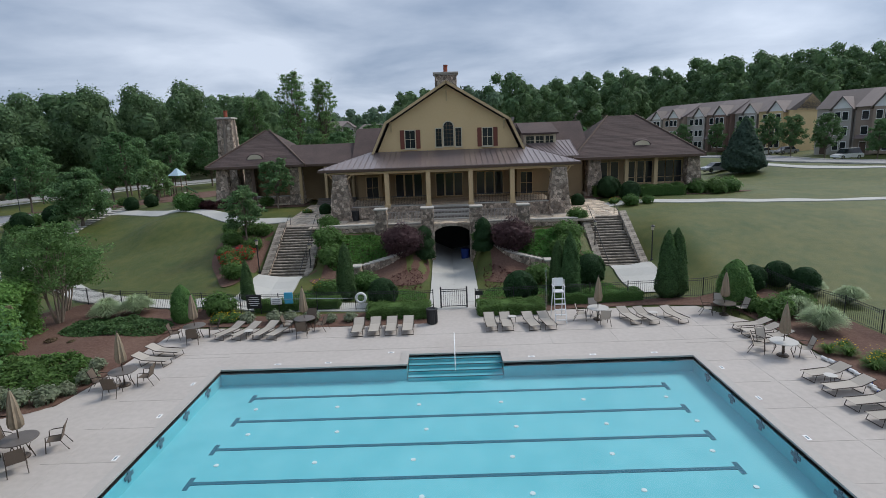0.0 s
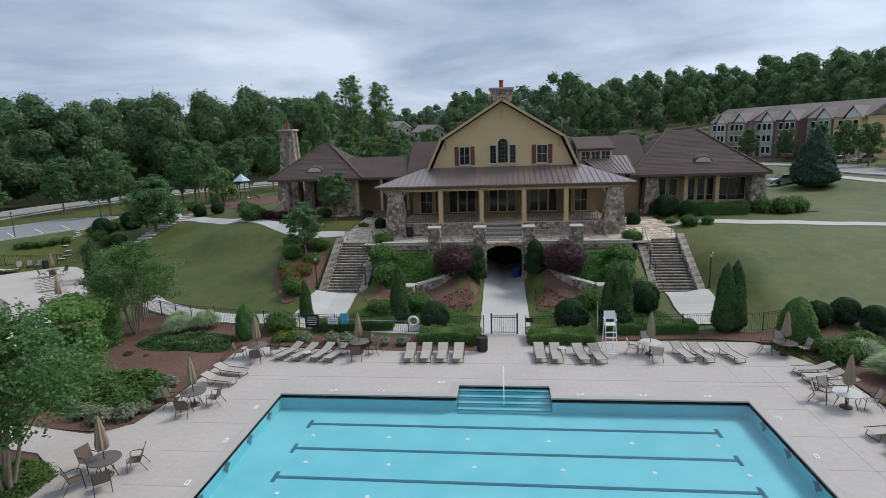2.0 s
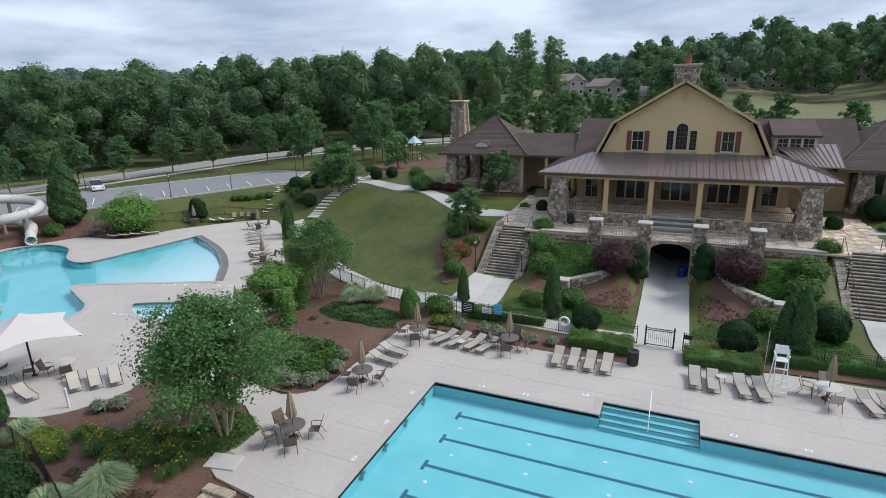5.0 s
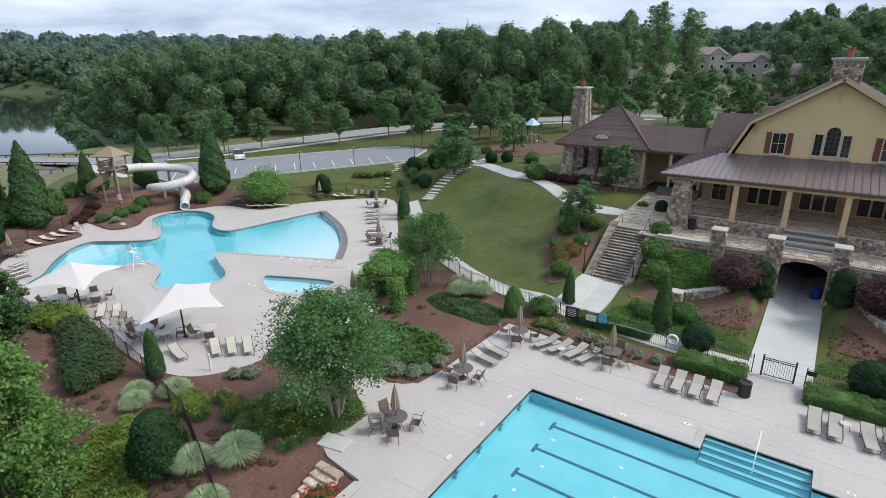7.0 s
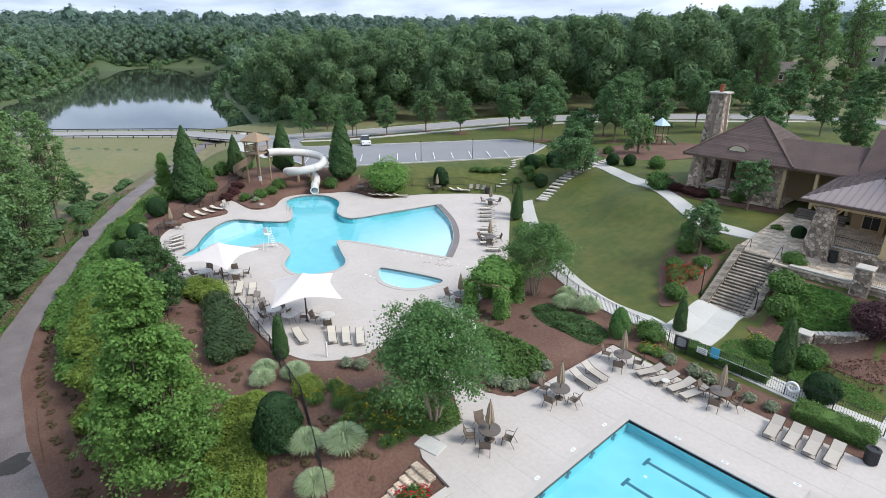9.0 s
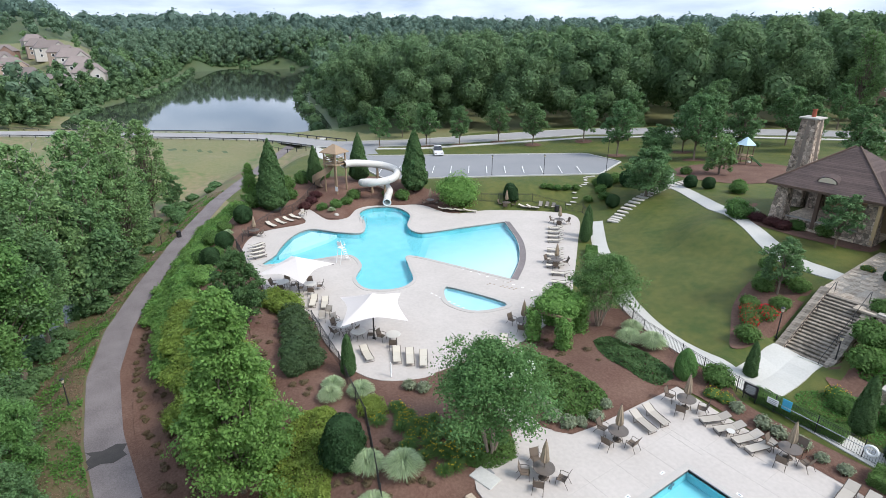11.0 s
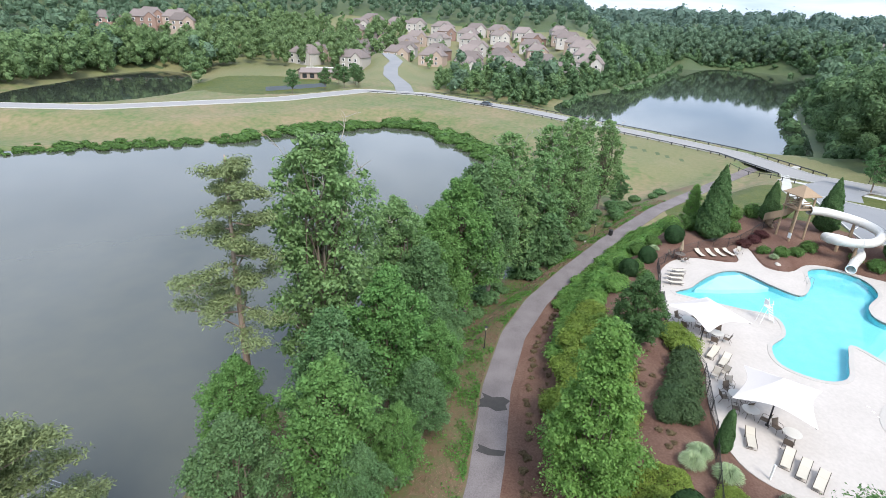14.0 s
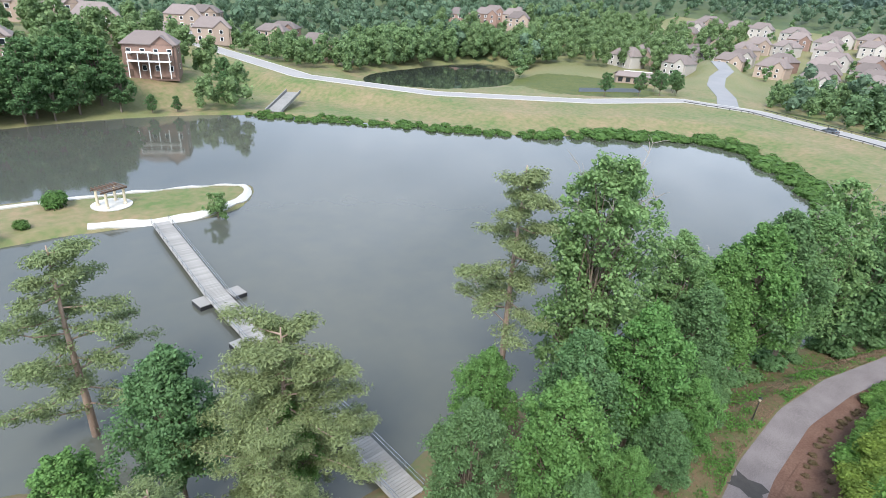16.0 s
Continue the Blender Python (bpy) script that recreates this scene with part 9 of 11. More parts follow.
# ---- furniture ----
def lounger(sling):
    """A sling chaise: its foot at -y, its raised head at +y."""
    ob = thing("sun_lounger", "taupe sling sun lounger with a bronze frame and raised back", "lounger", group="sun loungers")
    for x in (-0.31, 0.31):
        part("side_rail", Geo().tube([(x, -0.95, 0.33), (x, 0.35, 0.33)], 0.02, 6), M_BRONZE, ob)
        part("back_rail", Geo().tube([(x, 0.35, 0.33), (x, 0.98, 0.56)], 0.02, 6), M_BRONZE, ob)
    for y in (-0.72, 0.52):
        part("leg", Geo().tube([(-0.31, y, 0.33), (-0.33, y - 0.1, 0.02), (0.33, y - 0.1, 0.02), (0.31, y, 0.33)], 0.018, 6), M_BRONZE, ob, "bent tube leg pair")
    g = Geo()
    n = 8
    for i in range(n + 1):
        u = i / n
        y, z = -0.95 + 1.3 * u, 0.335 - 0.03 * math.sin(math.pi * u)
        g.v += [(-0.29, y, z), (0.29, y, z), (0.29, y, z - 0.012), (-0.29, y, z - 0.012)]
    for i in range(n):
        a, b = 4 * i, 4 * i + 4
        g.f += [(a, a + 1, b + 1, b), (a + 2, a + 3, b + 3, b + 2), (a + 1, a + 2, b + 2, b + 1), (a + 3, a, b, b + 3)]
    g.f += [(3, 2, 1, 0), (4 * n, 4 * n + 1, 4 * n + 2, 4 * n + 3)]
    part("seat_sling", g, sling, ob)
    part("back_sling", Geo().slab([(-0.29, 0.36, 0.335), (0.29, 0.36, 0.335), (0.29, 0.97, 0.565), (-0.29, 0.97, 0.565)], 0.012), sling, ob)
    return ob


def deck_chair(sling):
    """A sling armchair that faces -y."""
    ob = thing("patio_chair", "sling patio armchair with a bronze tube frame", "chair", group="patio chairs")
    part("seat", Geo().slab([(-0.26, -0.25, 0.43), (0.26, -0.25, 0.43), (0.26, 0.2, 0.40), (-0.26, 0.2, 0.40)], 0.015), sling, ob)
    part("backrest", Geo().slab([(-0.26, 0.2, 0.41), (0.26, 0.2, 0.41), (0.25, 0.37, 0.95), (-0.25, 0.37, 0.95)], 0.015), sling, ob)
    for x in (-0.29, 0.29):
        part("arm", Geo().tube([(x, -0.3, 0.02), (x, -0.24, 0.62), (x, -0.1, 0.66), (x, 0.26, 0.64)], 0.017, 6), M_BRONZE, ob)
        part("back_leg", Geo().tube([(x, 0.42, 0.02), (x * 0.95, 0.18, 0.42), (x * 0.95, 0.38, 0.97)], 0.017, 6), M_BRONZE, ob)
    part("front_bar", Geo().tube([(-0.28, -0.25, 0.42), (0.28, -0.25, 0.42)], 0.015, 6), M_BRONZE, ob)
    return ob


def patio_table(top, label):
    ob = thing("patio_table", label, "table", group="patio tables")
    part("tabletop", Geo().lathe([(0.55, 0.70), (0.605, 0.705), (0.61, 0.725), (0.6, 0.74), (0.03, 0.742)], 28), top, ob)
    for i in range(4):
        a = math.pi / 4 + i * math.pi / 2
        c, s = math.cos(a), math.sin(a)
        part("leg", Geo().tube([(0.42 * c, 0.42 * s, 0.7), (0.3 * c, 0.3 * s, 0.4), (0.45 * c, 0.45 * s, 0.02)], 0.02, 6), M_BRONZE, ob)
    return ob


def closed_umbrella():
    ob = thing("patio_umbrella", "closed tan canvas umbrella standing through a table", "umbrella", group="closed umbrellas")
    part("base", Geo().lathe([(0.26, 0), (0.27, 0.04), (0.2, 0.1), (0.05, 0.12), (0.04, 0.3)], 16), M_BRONZE, ob)
    part("pole", Geo().tube([(0, 0, 0.1), (0, 0, 2.55)], 0.022, 8), M_BRONZE, ob)
    prof = [(0.13, 1.12), (0.2, 1.2), (0.22, 1.4), (0.17, 1.75), (0.16, 1.95), (0.11, 2.25), (0.05, 2.5), (0.015, 2.56)]
    part("canopy", Geo().lathe(prof, 16, wobble=lambda j, k: 0.22 * (1 if k % 2 else -1) * (1 - j / 8)), M_UMB, ob, "folded tan canvas canopy with a strap")
    part("finial", Geo().lathe([(0.02, 2.56), (0.035, 2.6), (0.01, 2.66)], 8), M_BRONZE, ob)
    return ob


def side_table():
    ob = thing("side_table", "small round pale side table", "table", group="side tables")
    part("tabletop", Geo().lathe([(0.24, 0.42), (0.25, 0.44), (0.02, 0.445)], 18), M_TABLEPALE, ob)
    for i in range(3):
        a = 2.1 * i
        part("leg", Geo().tube([(0.18 * math.cos(a), 0.18 * math.sin(a), 0.42), (0.22 * math.cos(a), 0.22 * math.sin(a), 0.01)], 0.014, 6), M_BRONZE, ob)
    return ob


class Kit:
    """First-built furniture: the first use moves the original, later ones copy it."""

    def __init__(self, ob):
        self.ob, self.used = ob, False

    def at(self, x, y, turn=0.0, z=0.0, label=None):
        m = pose(x, y, z, 0, 0, turn)
        if self.used:
            ob = copy_thing(self.ob, m)
        else:
            self.ob.matrix_basis, self.used, ob = m, True, self.ob
        if label:
            ob["label"] = label
        return ob


K_LOUNGE, K_LOUNGE_PALE = Kit(lounger(M_SLING)), Kit(lounger(M_SLINGPALE))
K_CHAIR, K_CHAIR_DARK = Kit(deck_chair(M_SLING)), Kit(deck_chair(M_SLINGDARK))
K_TABLE = Kit(patio_table(M_TABLE, "round dark mottled patio table with bronze legs"))
K_TABLE_PALE = Kit(patio_table(M_TABLEPALE, "round pale-topped patio table with bronze legs"))
K_UMB, K_SIDE = Kit(closed_umbrella()), Kit(side_table())
frng = random.Random(33)


def table_set(x, y, z, pale=False, chairs=(20, 110, 200, 290), umbrella=True, dark=True):
    (K_TABLE_PALE if pale else K_TABLE).at(x, y, frng.uniform(0, 90), z)
    if umbrella:
        K_UMB.at(x, y, frng.uniform(0, 90), z)
    for a in chairs:
        r = frng.uniform(0.92, 1.08)
        (K_CHAIR_DARK if dark else K_CHAIR).at(x + r * math.sin(radians(a)), y + r * math.cos(radians(a)), -a + frng.uniform(-14, 14), z)


table_set(-15.3, 16.25, 0, chairs=(60, 150, 215, 290))
table_set(-15.0, 22.1, 0, chairs=(85, 175, 255))
table_set(-14.5, 28.3, 0, chairs=(70, 165, 260))
table_set(-8.4, 29.0, 0, chairs=(10, 95, 175, 265))
table_set(8.65, 29.2, 0, pale=True, chairs=(0, 175, 275), dark=False)
table_set(16.0, 29.3, 0, chairs=(85, 280, 10), dark=False)
table_set(15.7, 23.1, 0, pale=True, chairs=(95, 300, 340), dark=False)
for x, y, a in [(-12.9, 28.5, -25), (-11.9, 28.4, -25), (-10.8, 28.4, -18), (-9.95, 28.3, -18), (-5.5, 28.4, 3), (-4.55, 28.45, 2), (-3.6, 28.45, 2), (-2.65, 28.45, 1), (2.05, 28.6, 2), (2.95, 28.55, 1), (4.35, 28.5, 8), (5.25, 28.5, 8),
                (10.05, 28.9, 12), (11.0, 28.8, 14), (12.6, 28.8, 16), (-14.95, 24.5, 80), (-14.9, 25.7, 78), (16.2, 26.8, -86), (16.2, 25.9, -84), (16.3, 25.0, -86), (16.0, 20.6, -80), (16.0, 19.3, -82), (16.0, 18.0, -83), (16.0, 16.9, -82), (16.1, 15.8, -82), (16.0, 14.6, -84)]:
    K_LOUNGE.at(x + (0.3 if y > 28 else 0.0), y, a)
for x, y in ((3.65, 29.0), (11.75, 28.9), (15.75, 19.95), (-11.3, 28.0)):
    K_SIDE.at(x, y)
# striped lane rope lying along the bed
for i in range(26):
    y = 22.6 - 0.36 * i
    solid("rope_float", Geo().tube([(0, 0, 0), (0.04, -0.32, 0)], 0.085, 8), M_BLUE if (i // 2) % 2 else M_WHITE, "blue and white lane-rope float lying by the bed", "lane rope", "lane rope floats", at=pose(17.2 + 0.25 * math.sin(i * 0.4), y, 0.085))


def guard_chair(x, y, z, turn):
    ob = thing("lifeguard_chair", "tall white lifeguard chair with a ladder", "lifeguard chair", pose(x, y, z, 0, 0, turn))
    for sx in (-0.32, 0.32):
        part("ladder_rail", Geo().tube([(sx, -0.75, 0), (sx * 0.9, -0.1, 1.7), (sx * 0.9, 0.0, 2.45)], 0.03, 6), M_WHITE, ob)
        part("back_leg", Geo().tube([(sx, 0.75, 0), (sx * 0.9, 0.35, 1.7), (sx * 0.9, 0.42, 2.45)], 0.03, 6), M_WHITE, ob)
        part("armrest", Geo().box((sx, 0.15, 2.05), (0.07, 0.6, 0.05), 0.01), M_WHITE, ob)
    for i in range(5):
        u = (i + 0.8) / 6
        part("rung", Geo().box((0, -0.75 + 0.65 * u, 1.7 * u), (0.62, 0.12, 0.04), 0.008), M_WHITE, ob)
    part("seat", Geo().box((0, 0.18, 1.72), (0.62, 0.55, 0.06), 0.015), M_WHITE, ob)
    part("backrest", Geo().box((0, 0.42, 2.2), (0.6, 0.05, 0.5), 0.015), M_WHITE, ob)
    return ob


guard_chair(6.4, 29.3, 0.0, 0)
guard_chair(-51.2, 21.0, KIDS_Z, 200)
solid("rescue_pole", Geo().tube([(0, 0, 0), (0, 0, 3.1)], 0.02, 6), M_STEEL, "pale upright pole beside the lifeguard chair", "pole", at=pose(5.75, 29.8, 0))


def litter_bin(x, y, z):
    ob = thing("litter_bin", "dark round slatted litter bin", "bin", pose(x, y, z), "litter bins")
    part("drum", Geo().lathe([(0.26, 0), (0.3, 0.05), (0.31, 0.8), (0.34, 0.84), (0.34, 0.9), (0.2, 0.92), (0.18, 0.86)], 16), M_BLACK, ob)
    g = Geo()
    for i in range(16):
        a = 2 * math.pi * i / 16
        g.box((0, 0, 0), (0.05, 0.02, 0.72), 0, Matrix.Translation((0.315 * math.cos(a), 0.315 * math.sin(a), 0.43)) @ Matrix.Rotation(a + math.pi / 2, 4, "Z"))
    tagged(part("slats", g, M_BLACK, ob), kind="stuff")


litter_bin(-1.0, 29.5, 0)
litter_bin(-51.4, 54.2, KIDS_Z)
litter_bin(-8.4, 48.7, 3.62)
litter_bin(-82.4, 9.4, gz(-82.4, 9.4))


def lamp_post(x, y, h=2.5, tall=False):
    ob = thing("lamp_post", "black lamp post with a frosted lantern", "lamp post", pose(x, y, gz(x, y)), "lamp posts")
    part("pole", Geo().lathe([(0.11, 0), (0.1, 0.12), (0.05, 0.2), (0.04, h - 0.3), (0.07, h - 0.28)], 10), M_BLACK, ob)
    part("lantern", Geo().lathe([(0.09, h - 0.28), (0.14, h - 0.02), (0.13, h)], 8), M_CREAM, ob, "pale frosted lantern glass")
    part("lantern_cap", Geo().lathe([(0.18, h), (0.17, h + 0.04), (0.03, h + 0.13), (0.01, h + 0.2)], 8), M_BLACK, ob)


for x, y, h in ((-10.9, 41.0, 2.6), (-15.1, 41.2, 2.6), (15.9, 40.6, 2.7), (12.0, 42.6, 2.6), (-45.6, -5.6, 2.4), (-84.6, 7.2, 2.4), (-56.6, 70.6, 5.6), (-74.6, 45.8, 3.2), (-67.0, 55.0, 3.2), (-62.0, 61.8, 3.2), (-96.0, 62.0, 6.0), (68.0, 112.0, 4.0), (88.0, 110.0, 4.0), (-124.0, 64.0, 7.0), (-60.0, 112.0, 5.0)):
    lamp_post(x, y, h)
# depth markers and drain plates on the decks
for x, y in ((-8.5, 24.0), (-6.0, 24.0), (-3.0, 25.1), (4.0, 24.0), (7.0, 24.0), (10.0, 24.0), (-11.8, 22.0), (-11.8, 19.0), (-11.8, 16.0), (12.3, 22.0), (12.3, 19.0), (12.3, 16.0)):
    dm = thing("depth_marker", "white depth-marker tile with a dark bar on the deck", "tile", pose(x, y, 0.001, 0, 0, 0 if abs(x) < 11 else 90), "depth markers")
    part("tile", Geo().box((0, 0, 0.004), (0.32, 0.16, 0.012), 0.003), M_WHITE, dm)
    part("text_bar", Geo().box((0, 0, 0.013), (0.18, 0.05, 0.006)), M_TILE, dm)
solid("drain_plate", Geo().box((0, 0, 0), (0.5, 0.5, 0.03), 0.005), M_ASPHALT, "grey drain plate set in the deck", "drain", at=pose(-17.3, 14.0, 0.012))
# flight of stone steps down beside the deck, with a low capped wall
wst = thing("garden_steps", "short flight of rough pale stone garden steps beside the deck", "stairs", pose(-16.0, 12.35, 0.0), kind="structure")
for i in range(9):
    part("tread", Geo().box((0.03 * (i % 2), -0.2 - 0.38 * i, -0.17 * i - 0.12), (1.5, 0.46, 0.2), 0.03), M_FLAG, wst)
stone_wall("deck_wall", (-14.3, 12.2), (-14.3, 6.4), -2.2, 2.22, 0.35, "low field-stone wall under the edge of the pool deck", cap=0.1, size=0.3)
solid("drain_pad", Geo().box((0, 0, 0), (1.5, 1.0, 0.16), 0.02), M_PATH, "pale concrete pad at the corner of the deck", "paving", kind="structure", at=pose(-17.1, 13.6, 0.0, 0, 0, 12))

# ---- children's pool: shades, slide, furniture ----
def shade(x, y, z, half, h_edge, h_top, turn, label):
    ob = thing("shade_umbrella", label, "sun shade", pose(x, y, z, 0, 0, turn), "shade umbrellas")
    part("post", Geo().lathe([(0.16, 0), (0.15, 0.06), (0.06, 0.08), (0.055, h_top - 0.05)], 12), M_BLACK, ob)
    g, n = Geo(), 12
    rings = 6
    for i in range(rings + 1):
        u = i / rings
        for k in range(4 * n):
            s, t = divmod(k, n)
            a0, a1 = math.pi / 4 + s * math.pi / 2, math.pi / 4 + (s + 1) * math.pi / 2
            v = t / n
            cx = math.cos(a0) * (1 - v) + math.cos(a1) * v
            cy = math.sin(a0) * (1 - v) + math.sin(a1) * v
            sag = 1 - 0.2 * math.sin(math.pi * v) * u
            edge = math.cos(math.pi * 2 * (v - 0.5))
            zz = h_top + (h_edge - h_top) * u ** 0.85 + 0.28 * math.sin(math.pi * v) * u * u
            g.v.append((cx * half * 1.414 * u * sag, cy * half * 1.414 * u * sag, zz))
    m = 4 * n
    for i in range(rings):
        for k in range(m):
            g.f.append((i * m + k, (i + 1) * m + k, (i + 1) * m + (k + 1) % m, i * m + (k + 1) % m))
    part("canopy", g, M_SAIL, ob, "taut off-white fabric canopy", smooth=True)
    for k in range(4):
        a = math.pi / 4 + k * math.pi / 2
        part("strut", Geo().tube([(0, 0, h_top - 0.5), (math.cos(a) * half * 1.36, math.sin(a) * half * 1.36, h_edge - 0.06)], 0.025, 6), M_BLACK, ob)


shade(-34.6, 16.0, KIDS_Z, 2.55, 2.7, 4.1, -24, "square off-white shade canopy on a black post")
shade(-45.8, 13.9, KIDS_Z, 2.55, 2.7, 4.0, 33, "square off-white shade canopy on a black post")
for x, y, c in ((-36.9, 14.4, (60, 170, 250, 330)), (-35.2, 14.9, (30, 200)), (-33.2, 17.0, (120, 230)), (-48.2, 13.2, (40, 120, 220, 310)), (-46.2, 15.2, (20, 110, 200, 290))):
    table_set(x, y, KIDS_Z, pale=True, chairs=c, umbrella=False)
for x, y in ((-47.0, 50.2), (-37.2, 39.6), (-29.0, 27.3), (-65.2, 15.6), (-64.4, 41.2), (-57.0, 49.6)):
    if True:
        table_set(x, y, KIDS_Z, chairs=(30, 140, 250) if x > -60 else (60, 200))
for i in range(9):
    u = i / 8
    x, y = -45.4 + 9.0 * u, 48.4 - 9.2 * u
    if i not in (4,):
        K_LOUNGE_PALE.at(x - 0.4, y - 0.2, -44 + frng.uniform(-4, 4), KIDS_Z, "pale sling sun lounger beside the beach entry")
for x, y, a in ((-30.9, 16.0, 62), (-30.1, 16.7, 60), (-29.3, 17.4, 58), (-43.3, 14.3, 60), (-42.3, 15.0, 62), (-32.4, 14.2, 80), (-60.9, 14.6, 200), (-59.8, 14.2, 195), (-58.6, 13.8, 190), (-57.4, 13.6, 188), (-67.4, 18.4, 105), (-67.8, 19.8, 108), (-68.2, 21.0, 112), (-68.8, 22.2, 118), (-27.8, 24.0, 40), (-28.2, 23.0, 50),
                (-60.6, 41.2, 150), (-59.6, 41.9, 150), (-58.7, 42.7, 150), (-57.9, 43.6, 140), (-55.0, 51.4, 120), (-54.2, 52.2, 120), (-33.4, 36.4, -46), (-35.0, 38.0, -46)):
    K_LOUNGE_PALE.at(x, y, a, KIDS_Z)
for x, y, a in ((-53.2, 54.0, 30), (-52.4, 54.4, 20), (-40.2, 14.4, 40), (-39.6, 13.6, 60), (-38.6, 14.4, 100), (-69.4, 23.6, 100), (-53.9, 53.4, 40)):
    K_CHAIR.at(x, y, a, KIDS_Z)
for i in range(14):
    solid("splash_jet", Geo().lathe([(0.09, 0), (0.08, 0.02), (0.02, 0.025)], 8), M_UMB, "small brass spray jet flush with the deck", "spray jet", "splash pad jets", at=pose(-37.6 + 2.8 * ((i * 5) % 7) / 7, 30.4 + 1.6 * ((i * 3) % 5) / 5 + 0.35 * (i % 7) / 2, KIDS_Z))
for i in range(18):
    x, y = [(-42.0 + 1.0 * (i % 9), 30.6 + 0.3 * (i % 9)), (-39.0 + 0.6 * (i % 9), 24.6 + 0.1 * (i % 9))][i // 9]
    solid("deck_tile", Geo().box((0, 0, 0.004), (0.25, 0.14, 0.014), 0.003), M_WHITE, "small white marker tile on the deck edge", "tile", "depth markers", at=pose(x, y, KIDS_Z + 0.03 if i < 9 else KIDS_Z, 0, 0, 25))
ladder = thing("pool_ladder", "pair of white grab rails at the pool edge", "ladder", pose(-62.6, 29.3, KIDS_Z, 0, 0, 200))
for x in (-0.25, 0.25):
    part("grab_rail", Geo().tube([(x, 0.5, 0), (x, 0.45, 0.7), (x, 0.1, 0.85), (x, -0.25, 0.6), (x, -0.3, -0.4)], 0.022, 8), M_STEEL, ladder)
ladder = thing("pool_ladder", "pair of bright steel grab rails at the lap pool", "ladder", pose(11.75, 10.9, 0.0, 0, 0, -90))
for x in (-0.25, 0.25):
    part("grab_rail", Geo().tube([(x, 0.6, 0), (x, 0.55, 0.7), (x, 0.2, 0.85), (x, -0.15, 0.6), (x, -0.2, -0.4)], 0.022, 8), M_STEEL, ladder)
solid("recall_post", Geo().box((0, 0, 0.6), (0.14, 0.1, 1.2), 0.02), M_WHITE, "short white post at the edge of the deck", "post", at=pose(-29.0, 14.4, KIDS_Z))

# water slide: timber tower with a curling flume
tw = thing("slide_tower", "timber water-slide tower with a pitched shelter and spiral stairs", "slide tower", pose(-75.2, 31.2, gz(-75.2, 31.2), 0, 0, 25))
for sx in (-1.1, 1.1):
    for sy in (-1.1, 1.1):
        part("post", Geo().tube([(sx, sy, -0.3), (sx, sy, 6.0)], 0.13, 8), M_TIMBER, tw)
part("platform", Geo().box((0, 0, 4.1), (2.6, 2.6, 0.18), 0.02), M_TIMBER, tw)
for sx, sy, w, d in ((0, -1.15, 2.3, 0.06), (-1.15, 0, 0.06, 2.3), (1.15, 0, 0.06, 1.2)):
    for z in (4.5, 4.8, 5.1):
        part("guard_rail", Geo().box((sx, sy, z), (w, d, 0.14), 0.01), M_TIMBER, tw)
for s in (-1, 1):
    part("shelter_roof", Geo().slab([(-1.6, s * 1.5, 5.9), (1.6, s * 1.5, 5.9), (0.25, 0, 7.0), (-0.25, 0, 7.0)], 0.1), M_TIMBER, tw, "weathered pitched shelter roof")
    part("shelter_roof", Geo().slab([(s * 1.6, -1.5, 5.9), (s * 1.6, 1.5, 5.9), (s * 0.25, 0, 7.0)], 0.1), M_TIMBER, tw)
part("sign_post", Geo().box((1.6, -1.8, 0.8), (0.5, 0.05, 0.7), 0.01), M_WHITE, tw)
for i in range(18):
    a = math.pi * 0.9 + i * 0.26
    part("tread", Geo().box((0, 0, 0), (1.1, 0.36, 0.07), 0.01), M_TIMBER, tw, at=Matrix.Translation((-2.2 + 1.0 * math.cos(a), -0.4 + 1.0 * math.sin(a), 0.2 + 0.22 * i)) @ Matrix.Rotation(a, 4, "Z"))
st = Geo()
for i in range(18):
    a0, a1 = math.pi * 0.9 + i * 0.26, math.pi * 0.9 + (i + 1) * 0.26
    p = lambda a, z: (-2.2 + 1.62 * math.cos(a), -0.4 + 1.62 * math.sin(a), z)
    st.add([p(a0, 0.1 + 0.22 * i), p(a1, 0.1 + 0.22 * (i + 1)), p(a1, 1.1 + 0.22 * (i + 1)), p(a0, 1.1 + 0.22 * i)], [(0, 1, 2, 3)])
    st.add([p(a0, 0.1 + 0.22 * i), p(a1, 0.1 + 0.22 * (i + 1)), p(a1, 1.1 + 0.22 * (i + 1)), p(a0, 1.1 + 0.22 * i)], [(3, 2, 1, 0)], Matrix.Translation((0.05, 0.05, 0)))
part("stair_balustrade", st, M_TIMBER, tw, "curved timber balustrade")
flume_line = smooth_loop([(-74.4, 32.2, 4.9), (-75.6, 35.2, 4.5), (-74.2, 38.6, 4.0), (-71.4, 39.6, 3.6), (-69.0, 37.6, 3.1), (-69.9, 34.6, 2.6), (-72.6, 34.2, 2.2), (-72.6, 37.0, 1.8), (-70.0, 37.4, 1.2), (-68.0, 36.0, 0.6), (-66.9, 35.3, 0.25)], 7, False)
fl = thing("water_slide", "pale fibreglass tube slide curling down to the pool", "water slide", pose(0, 0, 0))
g = Geo().tube(flume_line, 0.55, 14, caps=False)
part("flume", g, M_SLIDE, fl, smooth=True)
g = Geo().tube([(p[0], p[1], p[2]) for p in flume_line], 0.50, 14, caps=False)
g.f = [f[::-1] for f in g.f]
part("flume_lining", g, M_WHITE, fl, smooth=True)
for k in range(6, len(flume_line) - 2, 8):
    a, b = Vector(flume_line[k]), Vector(flume_line[k + 1])
    d = (b - a).normalized() * 0.06
    part("joint_band", Geo().tube([a - d, a + d], 0.60, 14, caps=True), M_SLIDE, fl)
end = Vector(flume_line[-1])
